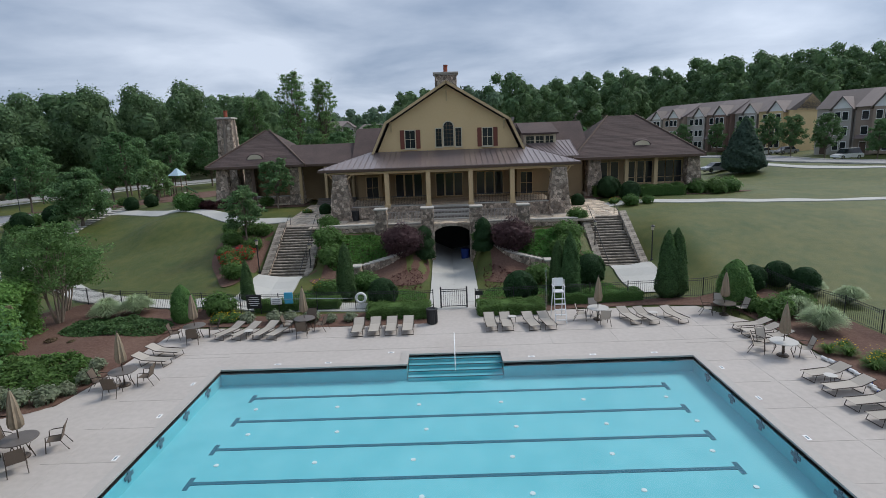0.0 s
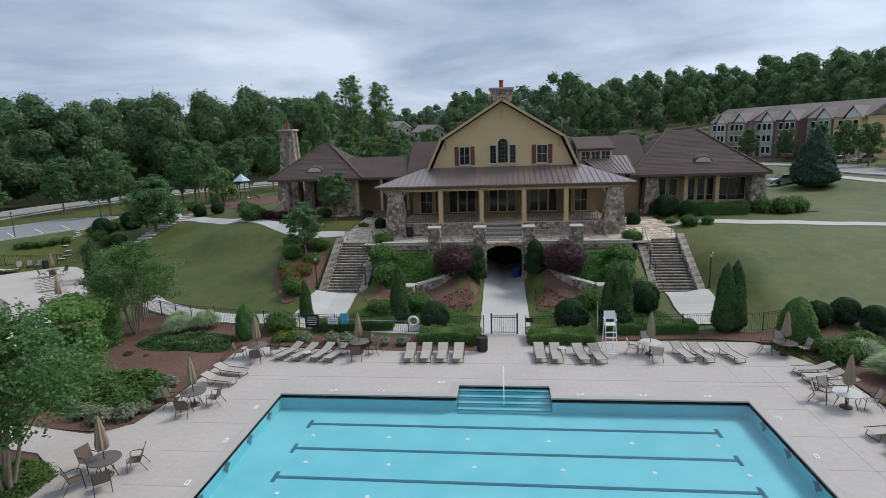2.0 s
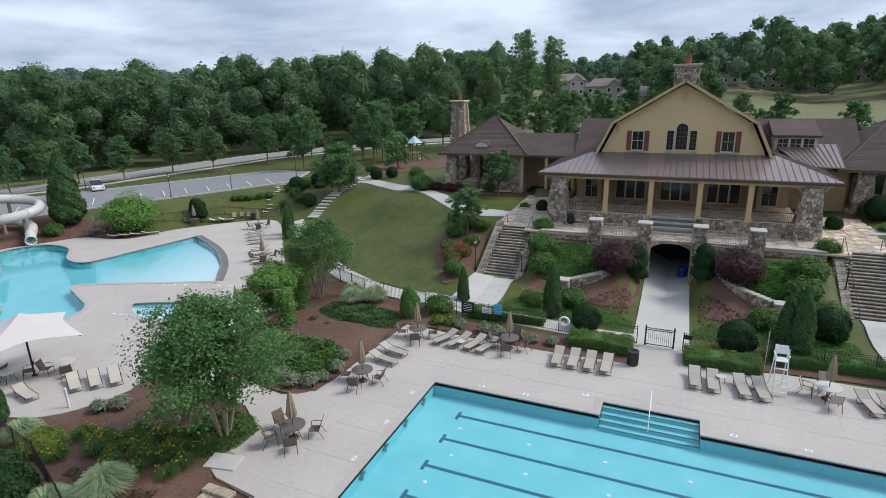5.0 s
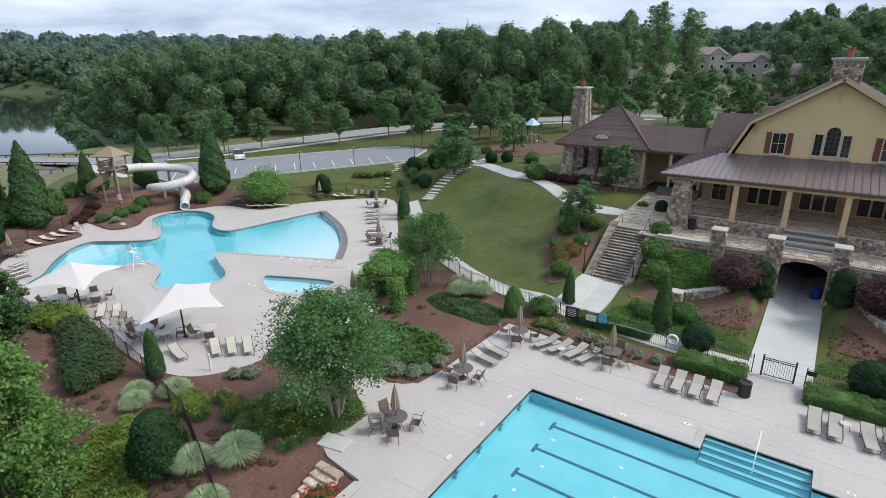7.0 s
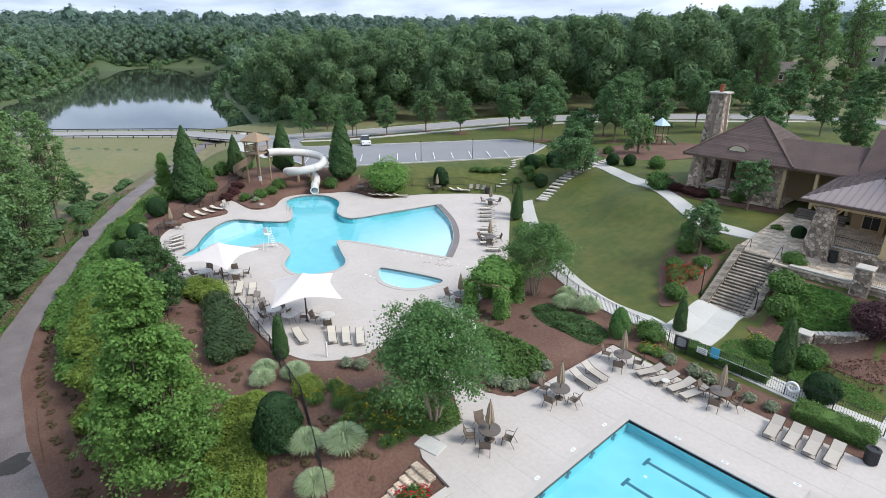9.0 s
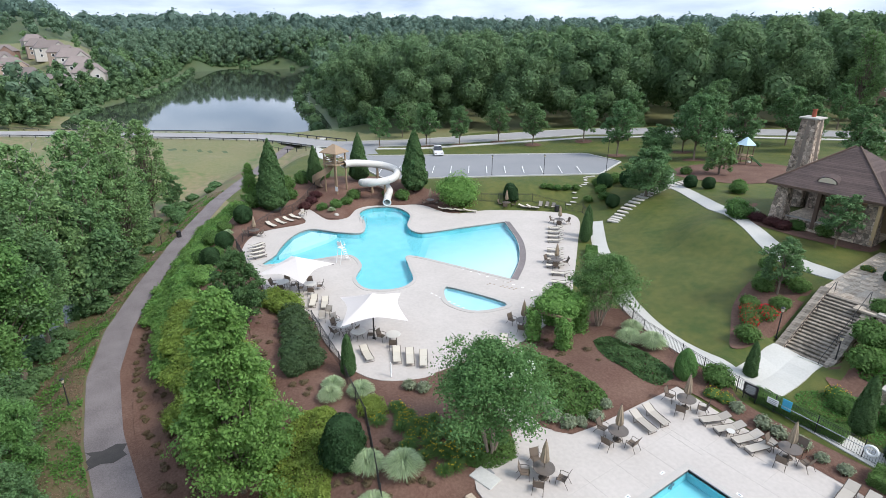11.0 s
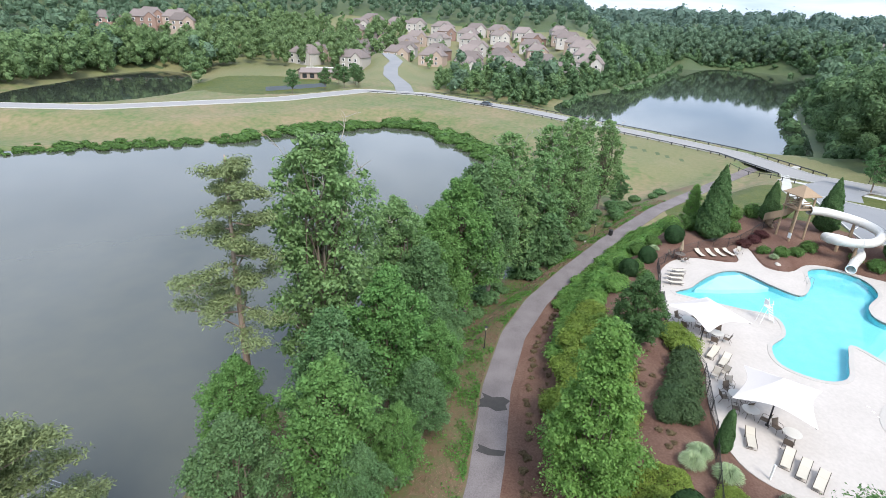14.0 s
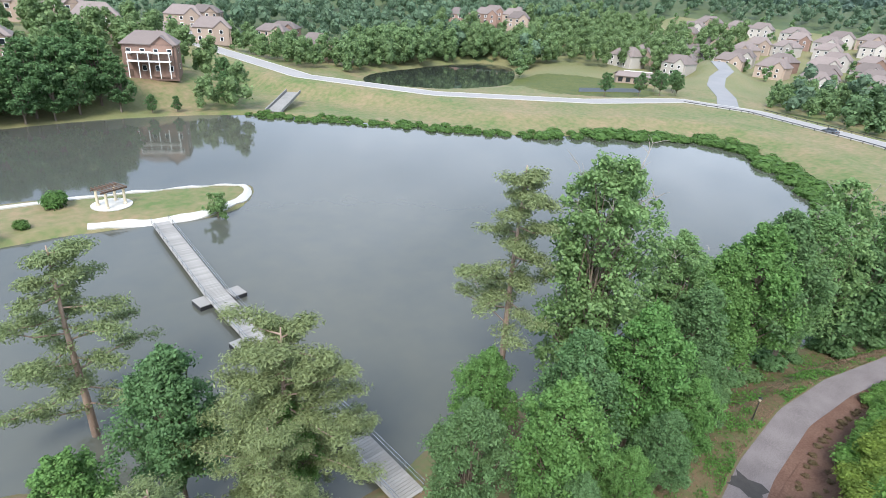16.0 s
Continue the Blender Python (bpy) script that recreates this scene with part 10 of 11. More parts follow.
d_end = (end - Vector(flume_line[-2])).normalized()
ring = Geo()
side = d_end.cross(Vector((0, 0, 1))).normalized()
upv = side.cross(d_end)
rim = [end + (side * math.cos(2 * math.pi * k / 18) + upv * math.sin(2 * math.pi * k / 18)) * 0.55 for k in range(19)]
part("outlet_rim", Geo().tube(rim, 0.07, 6, caps=False), M_WHITE, fl, "thick white outlet rim")
for x, y, h in ((-72.4, 35.8, 2.0), (-74.6, 38.0, 3.6), (-69.4, 36.4, 2.4)):
    zb = gz(x, y)
    part("support_post", Geo().tube([(x, y, zb - 0.2), (x, y, h + 0.1)], [0.24, 0.16], 10), M_TIMBER, fl)
# boulders in the beds by the slide
rk = random.Random(9)


def boulder(x, y, s, label="grey-tan landscape boulder in the bed"):
    v, f = BALL2
    r = np.random.default_rng(int(abs(x * 100) + abs(y * 10)))
    k = 1 + 0.22 * np.sin(v[:, 0] * 3 + x) * np.sin(v[:, 1] * 3 + y) + 0.08 * r.normal(size=len(v))
    g = Geo()
    g.v = [tuple(p) for p in v * k[:, None] * np.array([1.0, 0.75, 0.5]) * s]
    g.f = [tuple(int(i) for i in q) for q in f]
    solid("boulder", g, M_CAP, label, "boulder", "boulders", at=pose(x, y, gz(x, y) + 0.12 * s, 0, 0, rk.uniform(0, 360)))


for x, y, s in ((-66.3, 28.9, 0.6), (-67.2, 29.9, 0.55), (-68.4, 30.6, 0.6), (-69.0, 32.0, 0.5), (-67.0, 27.4, 0.45), (-68.6, 36.4, 0.5), (-44.6, 92.0, 0.5), (-82.0, 6.0, 0.5)):
    boulder(x, y, s)
# stepping stones across the grass to the parking lot and up the lawn
for i in range(12):
    u = i / 11
    x, y = -51.6 - 4.4 * u + 0.5 * math.sin(i * 1.2), 56.8 + 9.6 * u
    solid("stepping_stone", Geo().lathe([(0.42, 0), (0.44, 0.06), (0.4, 0.07)], 7), M_CAP, "flat pale stepping stone in the grass", "stepping stone", "stepping stones", at=pose(x, y, gz(x, y) + 0.02, 0, 0, i * 40) @ Matrix.Diagonal((1.1, 0.75, 1, 1)))
for i in range(19):
    u = i / 18
    k = u * (len(STEP_PATH) - 1)
    j = min(int(k), len(STEP_PATH) - 2)
    x, y = (STEP_PATH[j][q] + (STEP_PATH[j + 1][q] - STEP_PATH[j][q]) * (k - j) for q in (0, 1))
    ang = math.degrees(math.atan2(STEP_PATH[j + 1][1] - STEP_PATH[j][1], STEP_PATH[j + 1][0] - STEP_PATH[j][0]))
    solid("stone_slab_step", Geo().box((0, 0, 0.02), (0.62, 1.7, 0.2), 0.03), M_CAP, "broad pale stone slab step in the grass", "step", "slab steps", at=pose(x, y, gz(x, y) + 0.03, 0, 0, ang))
# playground behind the path
pg = thing("playground_tower", "small playground tower with a pale blue roof and green slide", "playground", pose(-44.6, 90.0, gz(-44.6, 90.0)))
for sx in (-0.9, 0.9):
    for sy in (-0.9, 0.9):
        part("post", Geo().box((sx, sy, 1.7), (0.12, 0.12, 3.4), 0.01), M_BROWN, pg)
part("deck", Geo().box((0, 0, 1.5), (2.0, 2.0, 0.12), 0.02), M_TIMBER, pg)
part("roof", Geo().lathe([(1.6, 3.3), (0.2, 4.4), (0.02, 4.5)], 6), M_PALEBLUE, pg, "pale blue pointed roof")
part("slide", Geo().slab([(0.9, -0.3, 1.6), (0.9, 0.3, 1.6), (3.2, 0.3, 0.2), (3.2, -0.3, 0.2)], 0.08), M_LEAF_DARK, pg, "dark green slide")
pg2 = thing("playground_tower", "small playground tower with a pale blue roof", "playground", pose(-49.0, 91.5, gz(-49.0, 91.5)))
for sx in (-0.7, 0.7):
    for sy in (-0.7, 0.7):
        part("post", Geo().box((sx, sy, 1.5), (0.12, 0.12, 3.0), 0.01), M_BROWN, pg2)
part("roof", Geo().lathe([(1.3, 2.9), (0.15, 3.8), (0.02, 3.9)], 6), M_PALEBLUE, pg2)
part("deck", Geo().box((0, 0, 1.2), (1.6, 1.6, 0.12), 0.02), M_TIMBER, pg2)

# ---- parking lot ----
u1, u2 = Vector((20.0, 28.5)).normalized(), Vector((26.5, 31.5)).normalized()
for i in range(13):
    a = Vector((-97.5, 51.8)).lerp(Vector((-72.5, 81.4)), i / 12)
    z = float(lot_z(a.x, a.y)) + 0.066
    solid("bay_line", Geo().box((2.5, 0, 0), (5.0, 0.12, 0.01)), M_PAINT, "white painted parking-bay line", "marking", "parking bay lines", at=pose(a.x, a.y, z, 0, -1.2, -28))
for i in range(12):
    a = Vector((-81.0, 41.6)).lerp(Vector((-58.0, 66.5)), i / 11)
    z = float(lot_z(a.x, a.y)) + 0.066
    solid("bay_line", Geo().box((-2.5, 0, 0), (5.0, 0.12, 0.01)), M_PAINT, "white painted parking-bay line", "marking", "parking bay lines", at=pose(a.x - 0.4, a.y + 0.3, z, 0, 1.2, -38))


def car(x, y, z, turn, paint, label, van=False, pickup=False):
    ob = thing("car", label, "car", pose(x, y, z, 0, 0, turn), "parked cars")
    L, W = 4.7, 1.8
    h = 1.75 if van or pickup else 1.45
    lo = [(-L / 2, 0.35), (-L / 2 + 0.08, 0.72), (-L / 2 + 0.95, 0.9), (L / 2 - 0.6, 0.95), (L / 2 - 0.05, 0.85), (L / 2, 0.4), (L / 2 - 0.2, 0.25), (-L / 2 + 0.2, 0.25)]
    g = Geo()
    n = len(lo)
    g.v = [(px, -W / 2, pz) for px, pz in lo] + [(px, W / 2, pz) for px, pz in lo]
    g.f = [tuple(range(n)), tuple(range(n, 2 * n))[::-1]] + [(i, n + i, n + (i + 1) % n, (i + 1) % n) for i in range(n)]
    part("body", g, paint, ob)
    back = L / 2 - 0.3 if van else (0.55 if pickup else L / 2 - 0.75)
    cab = [(-L / 2 + 0.95, 0.9), (-L / 2 + 1.65, h - 0.03), (back - 0.45, h), (back, 0.94)]
    k = len(cab)
    c = Geo()
    c.v = [(px, -W / 2 + (0.06 if pz < 1 else 0.2), pz) for px, pz in cab] + [(px, W / 2 - (0.06 if pz < 1 else 0.2), pz) for px, pz in cab]
    c.f = [tuple(range(k)), tuple(range(k, 2 * k))[::-1]] + [(i, k + i, k + (i + 1) % k, (i + 1) % k) for i in range(k)]
    part("cabin_glass", c, M_GLASS, ob, "dark glass cabin")
    part("roof", Geo().box(((-L / 2 + 1.65 + back - 0.45) / 2, 0, h + 0.01), (back - 0.45 + L / 2 - 1.65, W - 0.4, 0.06), 0.02), paint, ob)
    for wx in (-L / 2 + 0.85, L / 2 - 0.9):
        for wy in (-W / 2 + 0.08, W / 2 - 0.08):
            wh = part("wheel", Geo().tube([(wx, wy - 0.1, 0.33), (wx, wy + 0.1, 0.33)], 0.33, 16), M_RUBBER, ob)
            part("rim", Geo().tube([(wx, wy - 0.11, 0.33), (wx, wy + 0.11, 0.33)], 0.19, 10), M_STEEL, wh)
    for wy in (-0.62, 0.62):
        part("headlight", Geo().box((-L / 2 + 0.05, wy, 0.66), (0.1, 0.34, 0.14), 0.02), M_WHITE, ob)
        part("tail_light", Geo().box((L / 2 - 0.04, wy, 0.74), (0.08, 0.3, 0.16), 0.02), M_SHUTTER, ob)


car(-91.0, 60.6, float(lot_z(-91.0, 60.6)) + 0.07, -28, M_CARWHITE, "white pickup truck parked in the lot", pickup=True)
car(67.0, 92.0, gz(67.0, 92.0) + 0.1, 8, M_CARWHITE, "white minivan parked by the townhouses", van=True)
car(66.5, 116.5, gz(66.5, 116.5) + 0.1, 12, M_CARWHITE, "white sedan parked by the townhouses")
car(72.0, 117.0, gz(72.0, 117.0) + 0.1, 12, M_CARRED, "silver sedan parked by the townhouses")
car(43.5, 88.0, gz(43.5, 88.0) + 0.08, 8, M_CARRED, "pale sedan parked behind the lawn")
car(-207.0, -26.0, -3.9, 62, M_CARGREY, "dark blue-grey sedan on the causeway road")

# ---- houses, bridge and far things ----
M_BRICK = material("brown_brick", (0.27, 0.175, 0.14), alt=(0.21, 0.135, 0.105), scale=1, fine=10, bump=0.2, objvar=0.2)
M_VINYL = material("pale_siding", (0.42, 0.39, 0.355), alt=(0.36, 0.33, 0.30), scale=0.5, fine=6, bump=0.05, objvar=0.18)
M_TANWALL = material("tan_siding", (0.36, 0.28, 0.225), alt=(0.30, 0.23, 0.185), scale=0.5, fine=6, bump=0.05, objvar=0.2)
M_GREYROOF = material("grey_brown_shingles", (0.185, 0.152, 0.14), alt=(0.14, 0.115, 0.106), scale=0.5, fine=4, bump=0.2, objvar=0.25)


def house(x, y, turn, w, d, h, wall, label, storeys=2, gable=True, base=None, porch=False):
    """A two-storey house: walls, hip or gable roof, front windows, door and a front gable."""
    z = (gz(x, y) if base is None else base)
    ob = thing("house", label, "house", pose(x, y, z, 0, 0, turn), "far houses")
    part("wall", Geo().box((0, 0, h / 2 - 0.5), (w, d, h + 1.0)), wall, ob)
    o, rh = 0.5, d * 0.3
    g = Geo()
    ridge = w / 2 - d * 0.32
    c = [(-w / 2 - o, -d / 2 - o, h), (w / 2 + o, -d / 2 - o, h), (w / 2 + o, d / 2 + o, h), (-w / 2 - o, d / 2 + o, h)]
    r = [(-ridge, 0, h + rh), (ridge, 0, h + rh)]
    g.v = c + r + [(px, py, pz - 0.25) for px, py, pz in c]
    g.f = [(0, 1, 5, 4), (2, 3, 4, 5), (1, 2, 5), (3, 0, 4), (0, 6, 7, 1), (1, 7, 8, 2), (2, 8, 9, 3), (3, 9, 6, 0), (9, 8, 7, 6)]
    roof = part("roof", g, M_GREYROOF, ob)
    if gable:
        gx, gw = w * 0.24, w * 0.2
        f = Geo().add([(gx - gw, -d / 2 - 0.5, 0), (gx + gw, -d / 2 - 0.5, 0), (gx + gw, -d / 2 - 0.5, h - 0.1), (gx, -d / 2 - 0.5, h + gw * 0.8), (gx - gw, -d / 2 - 0.5, h - 0.1)], [(0, 1, 2, 3, 4)])
        f.add([(gx - gw, -d / 2 - 0.5, 0), (gx - gw, -d / 2, 0), (gx - gw, -d / 2, h), (gx - gw, -d / 2 - 0.5, h), (gx + gw, -d / 2 - 0.5, 0), (gx + gw, -d / 2, 0), (gx + gw, -d / 2, h), (gx + gw, -d / 2 - 0.5, h)], [(0, 1, 2, 3), (7, 6, 5, 4)])
        part("front_gable", f, wall, ob)
        for s in (-1, 1):
            part("gable_roof", Geo().slab([(gx + s * (gw + 0.4), -d / 2 - 0.9, h - 0.35), (gx, -d / 2 - 0.9, h + gw * 0.8 + 0.1), (gx, 0, h + gw * 0.8 + 0.1), (gx + s * (gw + 0.4), 0, h - 0.35)][::s], 0.18), M_GREYROOF, roof)
    sh = h / storeys
    n = max(2, int(w / 3.2))
    for k in range(storeys):
        for i in range(n):
            wx = -w / 2 + w * (i + 0.5) / n
            if k == 0 and i == 0:
                dr = part("door", Geo().box((wx, -d / 2 - 0.04 - (0.5 if gable and abs(wx - w * 0.24) < w * 0.2 else 0), 1.05), (1.0, 0.1, 2.1), 0.01), M_BROWN, ob)
                continue
            yy = -d / 2 - 0.06 - (0.5 if gable and abs(wx - w * 0.24) < w * 0.2 else 0)
            win = part("window", Geo().box((wx, yy, sh * k + sh * 0.55), (1.25, 0.08, 1.6), 0.01), M_WHITE, ob)
            part("pane", Geo().box((wx, yy - 0.03, sh * k + sh * 0.55), (1.0, 0.06, 1.35)), M_GLASS, win)
    for s in (-1, 1):
        for k in range(storeys):
            win = part("window", Geo().box((s * (w / 2 + 0.04), 0, sh * k + sh * 0.55), (0.08, 1.1, 1.5), 0.01), M_WHITE, ob)
            part("pane", Geo().box((s * (w / 2 + 0.07), 0, sh * k + sh * 0.55), (0.06, 0.9, 1.25)), M_GLASS, win)
    if porch:
        part("deck", Geo().box((0, -d / 2 - 1.6, sh), (w * 0.8, 3.2, 0.2)).box((0, -d / 2 - 1.6, sh * 0.99 + 2.4), (w * 0.8, 3.2, 0.15)), M_WHITE, ob, "white timber back porch")
        for i in range(5):
            part("porch_post", Geo().box((-w * 0.38 + w * 0.19 * i, -d / 2 - 3.1, sh * 0.5 + 1.2), (0.22, 0.22, sh + 2.4), 0.02), M_WHITE, ob)
    return ob


def far_house(x, y, turn, w, d, wall, label, lift=0.0):
    """A two-storey house seen small: walls, hip roof, a front gable and three bays of windows."""
    ob = thing("house", label, "house", pose(x, y, gz(x, y) + lift, 0, 0, turn), "far houses")
    h = 6.2
    part("wall", Geo().box((0, 0, h / 2 - 1.0 - lift / 2), (w, d, h + 2.0 + lift)), wall, ob)
    o, rh, ridge = 0.5, d * 0.36, w / 2 - d * 0.3
    c = [(-w / 2 - o, -d / 2 - o, h), (w / 2 + o, -d / 2 - o, h), (w / 2 + o, d / 2 + o, h), (-w / 2 - o, d / 2 + o, h)]
    g = Geo().add(c + [(-ridge, 0, h + rh), (ridge, 0, h + rh)], [(0, 1, 5, 4), (2, 3, 4, 5), (1, 2, 5), (3, 0, 4), (3, 2, 1, 0)])
    part("roof", g, M_GREYROOF, ob)
    gx, gw = w * 0.25, w * 0.2
    f = Geo().add([(gx - gw, -d / 2 - 0.7, -1), (gx + gw, -d / 2 - 0.7, -1), (gx + gw, -d / 2 - 0.7, h), (gx, -d / 2 - 0.7, h + gw * 0.9), (gx - gw, -d / 2 - 0.7, h), (gx - gw, 0, -1), (gx + gw, 0, -1), (gx + gw, 0, h), (gx - gw, 0, h)],
                  [(0, 1, 2, 3, 4), (0, 4, 8, 5), (1, 6, 7, 2)])
    part("front_gable", f, wall, ob)
    part("gable_roof", Geo().add([(gx - gw - 0.4, -d / 2 - 1, h - 0.3), (gx, -d / 2 - 1, h + gw * 0.9 + 0.1), (gx + gw + 0.4, -d / 2 - 1, h - 0.3), (gx - gw - 0.4, 0, h - 0.3), (gx, 0, h + gw * 0.9 + 0.1), (gx + gw + 0.4, 0, h - 0.3)], [(0, 1, 4, 3), (1, 2, 5, 4)]), M_GREYROOF, ob)
    for k in range(2):
        for i in range(3):
            wx = -w * 0.32 + w * 0.285 * i
            win = part("window", Geo().box((wx, -d / 2 - (0.74 if i == 2 else 0.04), 1.7 + 2.9 * k), (1.5, 0.1, 1.7)), M_WHITE, ob)
            part("pane", Geo().box((wx, -d / 2 - (0.8 if i == 2 else 0.1), 1.7 + 2.9 * k), (1.15, 0.06, 1.4)), M_GLASS, win)


hr = random.Random(71)
for r in range(8):
    for k in range(8):
        hx, hy = -315 - 27 * r + hr.uniform(-4, 4), 22 - 23.5 * k + hr.uniform(-4, 4) - 4 * r
        near_side = float(line_dist(np.array([hx]), np.array([hy]), SIDE_ROAD)[0][0])
        if near_side < 15 or hr.random() < 0.12 or (r < 2 and -100 < hy < -60):
            continue
        m, lab = [(M_BRICK, "brown brick house with a grey-brown hip roof on the hillside"), (M_VINYL, "pale-sided house with a grey-brown hip roof on the hillside"), (M_TANWALL, "tan house with a grey-brown hip roof on the hillside")][hr.choice((0, 1, 1, 2, 2))]
        far_house(hx, hy, 88 + hr.uniform(-14, 14), hr.uniform(14, 18), hr.uniform(11, 13.5), m, lab)
walls = [(M_BRICK, "brown brick two-storey house with a grey-brown hip roof"), (M_VINYL, "pale-sided two-storey house with a grey-brown roof"), (M_TANWALL, "tan two-storey house with a grey-brown roof")]
for x, y, t in [(-68.0, -179.0, 150), (-30.0, -190.0, 165), (-100.0, -262.0, 150), (-70.0, -260.0, 160), (-160.0, -262.0, 130), (-176.0, -276.0, 130), (-40.0, -250.0, 170), (-140.0, -290.0, 140)]:
    m, lab = walls[0] if x == -68.0 else walls[hr.randrange(3)]
    house(x, y, t, 14.0, 10.5, 6.4 if x != -68.0 else 9.0, m, lab + " above the pond", porch=(x == -68.0), base=gz(x, y) + (0.3 if x == -68.0 else 3.0), storeys=2)
for x, y, t in [(-430, 250, 60), (-455, 236, 60), (-480, 226, 60), (-505, 240, 60), (-640, 330, 60), (-670, 320, 60)]:
    house(x, y, t, 15, 11, 6.4, walls[1][0], "pale house among the trees across the lake")
for x, y, t in [(-62, 205, 20), (-80, 214, 25), (-30, 232, 10), (-8, 262, 10), (14, 285, 0), (34, 300, 0), (56, 310, -5), (-48, 255, 10), (78, 320, -8), (96, 330, -10), (-14, 205, 15)]:
    m, lab = walls[0] if x == -62 else walls[1 + hr.randrange(2)]
    house(x, y, t, 14, 10, 6.4, m, lab + " among the trees")


for x, y, t in ((-104, -256, 150), (-131, -294, 145), (-126, -257, 150), (-56, -273, 165), (-68, -290, 160), (-74, -240, 160), (-88, -280, 155), (-160, -226, 140)):
    m, lab = walls[1 + hr.randrange(2)]
    far_house(x, y, t, hr.uniform(14, 18), 12.0, m, lab + " above the pond", 1.0)


for x, y, t in ((-330, -262, 130), (-346, -250, 125), (-352, -272, 130), (-336, -238, 120), (-318, -276, 135), (-366, -262, 128)):
    m, lab = walls[hr.randrange(3)]
    far_house(x, y, t, hr.uniform(14, 17), 12.0, m, lab + " above the woods", 2.0)


def townhouses(x, y, turn, n, label):
    """A terrace of narrow three-storey houses with steep gables over the bays."""
    z = gz(x, y)
    row = thing("townhouse_row", label, "house", pose(x, y, z, 0, 0, turn), "townhouses")
    for i in range(n):
        cx = 7.2 * i
        dep = 1.2 * (i % 2)
        wall = (M_VINYL, M_TANWALL, M_VINYL, M_BRICK)[i % 4] if i < n - 1 else M_SIDING
        part("wall", Geo().box((cx, 5 - dep, 4.3), (7.1, 11, 9.2)), wall, row)
        g = Geo().add([(cx - 3.7, -1.0 - dep, 8.7), (cx + 3.7, -1.0 - dep, 8.7), (cx + 3.7, 5, 12.3), (cx - 3.7, 5, 12.3), (cx + 3.7, 11, 8.7), (cx - 3.7, 11, 8.7)], [(0, 1, 2, 3), (3, 2, 4, 5), (0, 3, 5), (1, 4, 2)])
        part("roof", g, M_GREYROOF, row)
        bay = part("bay", Geo().box((cx + 1.2, -0.9 - dep, 4.4), (3.4, 1.2, 8.4), 0.03), wall, row)
        gb = Geo().add([(cx - 0.5, -1.5 - dep, 8.6), (cx + 2.9, -1.5 - dep, 8.6), (cx + 1.2, -1.5 - dep, 10.7)], [(0, 1, 2)])
        part("bay_gable", gb, M_WHITE, row)
        for s in (-1, 1):
            part("gable_roof", Geo().slab([(cx + 1.2 + s * 2.1, -1.9 - dep, 8.35), (cx + 1.2, -1.9 - dep, 10.9), (cx + 1.2, 3, 10.9), (cx + 1.2 + s * 2.1, 3, 8.35)][::s], 0.16), M_GREYROOF, row)
        for k in range(3):
            for dx in (0.55, 1.85):
                win = part("window", Geo().box((cx + dx, -1.54 - dep, 1.6 + 2.8 * k), (1.1, 0.08, 1.7), 0.01), M_WHITE, row)
                part("pane", Geo().box((cx + dx, -1.58 - dep, 1.6 + 2.8 * k), (0.9, 0.06, 1.45)), M_GLASS, win)
            win = part("window", Geo().box((cx - 2.0, -0.54 - dep, 1.6 + 2.8 * k), (1.2, 0.08, 1.7), 0.01), M_WHITE, row)
            part("pane", Geo().box((cx - 2.0, -0.58 - dep, 1.6 + 2.8 * k), (1.0, 0.06, 1.45)), M_GLASS, win)
        part("door", Geo().box((cx - 2.0, -0.62 - dep, 1.1), (1.0, 0.1, 2.2), 0.01), M_BROWN, row)
        part("entry_roof", Geo().slab([(cx - 3.2, -1.9 - dep, 3.0), (cx - 0.7, -1.9 - dep, 3.0), (cx - 0.7, -0.4 - dep, 3.7), (cx - 3.2, -0.4 - dep, 3.7)], 0.12), M_METALROOF, row)
    part("end_wall", Geo().add([(-3.62, 0, 8.5), (-3.62, 11, 8.5), (-3.62, 5.2, 12.1)], [(0, 1, 2)]).add([(7.2 * n - 3.5, 0, 8.5), (7.2 * n - 3.5, 11, 8.5), (7.2 * n - 3.5, 5.2, 12.1)], [(0, 1, 2)]), M_SIDING, row)


townhouses(60.0, 158.0, -66, 6, "row of grey and cream townhouses with steep gables")
townhouses(76.0, 108.0, -58, 6, "row of cream and tan townhouses with dark gables")

# pool house and small pool across the junction
ph = thing("pool_house", "low tan pool house with a grey roof and a white pergola", "house", pose(-256, -113, gz(-256, -113), 0, 0, 123))
part("wall", Geo().box((0, 0, 1.6), (18, 7, 3.4)), M_TANWALL, ph)
part("roof", Geo().slab([(-9.8, -4.2, 3.2), (9.8, -4.2, 3.2), (8, 0, 5.0), (-8, 0, 5.0)], 0.2).slab([(-9.8, 4.2, 3.2), (-8, 0, 5.0), (8, 0, 5.0), (9.8, 4.2, 3.2)], 0.2), M_GREYROOF, ph)
for i in range(5):
    part("window", Geo().box((-7 + 3.5 * i, -3.54, 1.6), (2.0, 0.08, 2.0)), M_GLASS, ph)
part("pergola_roof", Geo().box((2, 6.5, 4.6), (13, 0.6, 0.25)), M_WHITE, ph)
fence_dark = solid("screen_fence", Geo().box((0, 0, 0.8), (30, 0.1, 1.6)), M_CARGREY, "dark blue-grey screen fence round the small pool", "fence", kind="structure", at=pose(-216, -105, gz(-216, -105) + 0.0, 0, 0, 152))

# guard rails along the causeway road
gr = thing("guard_rail", "low dark timber guard rail along the causeway", "guard rail", pose(0, 0, 0), kind="structure")
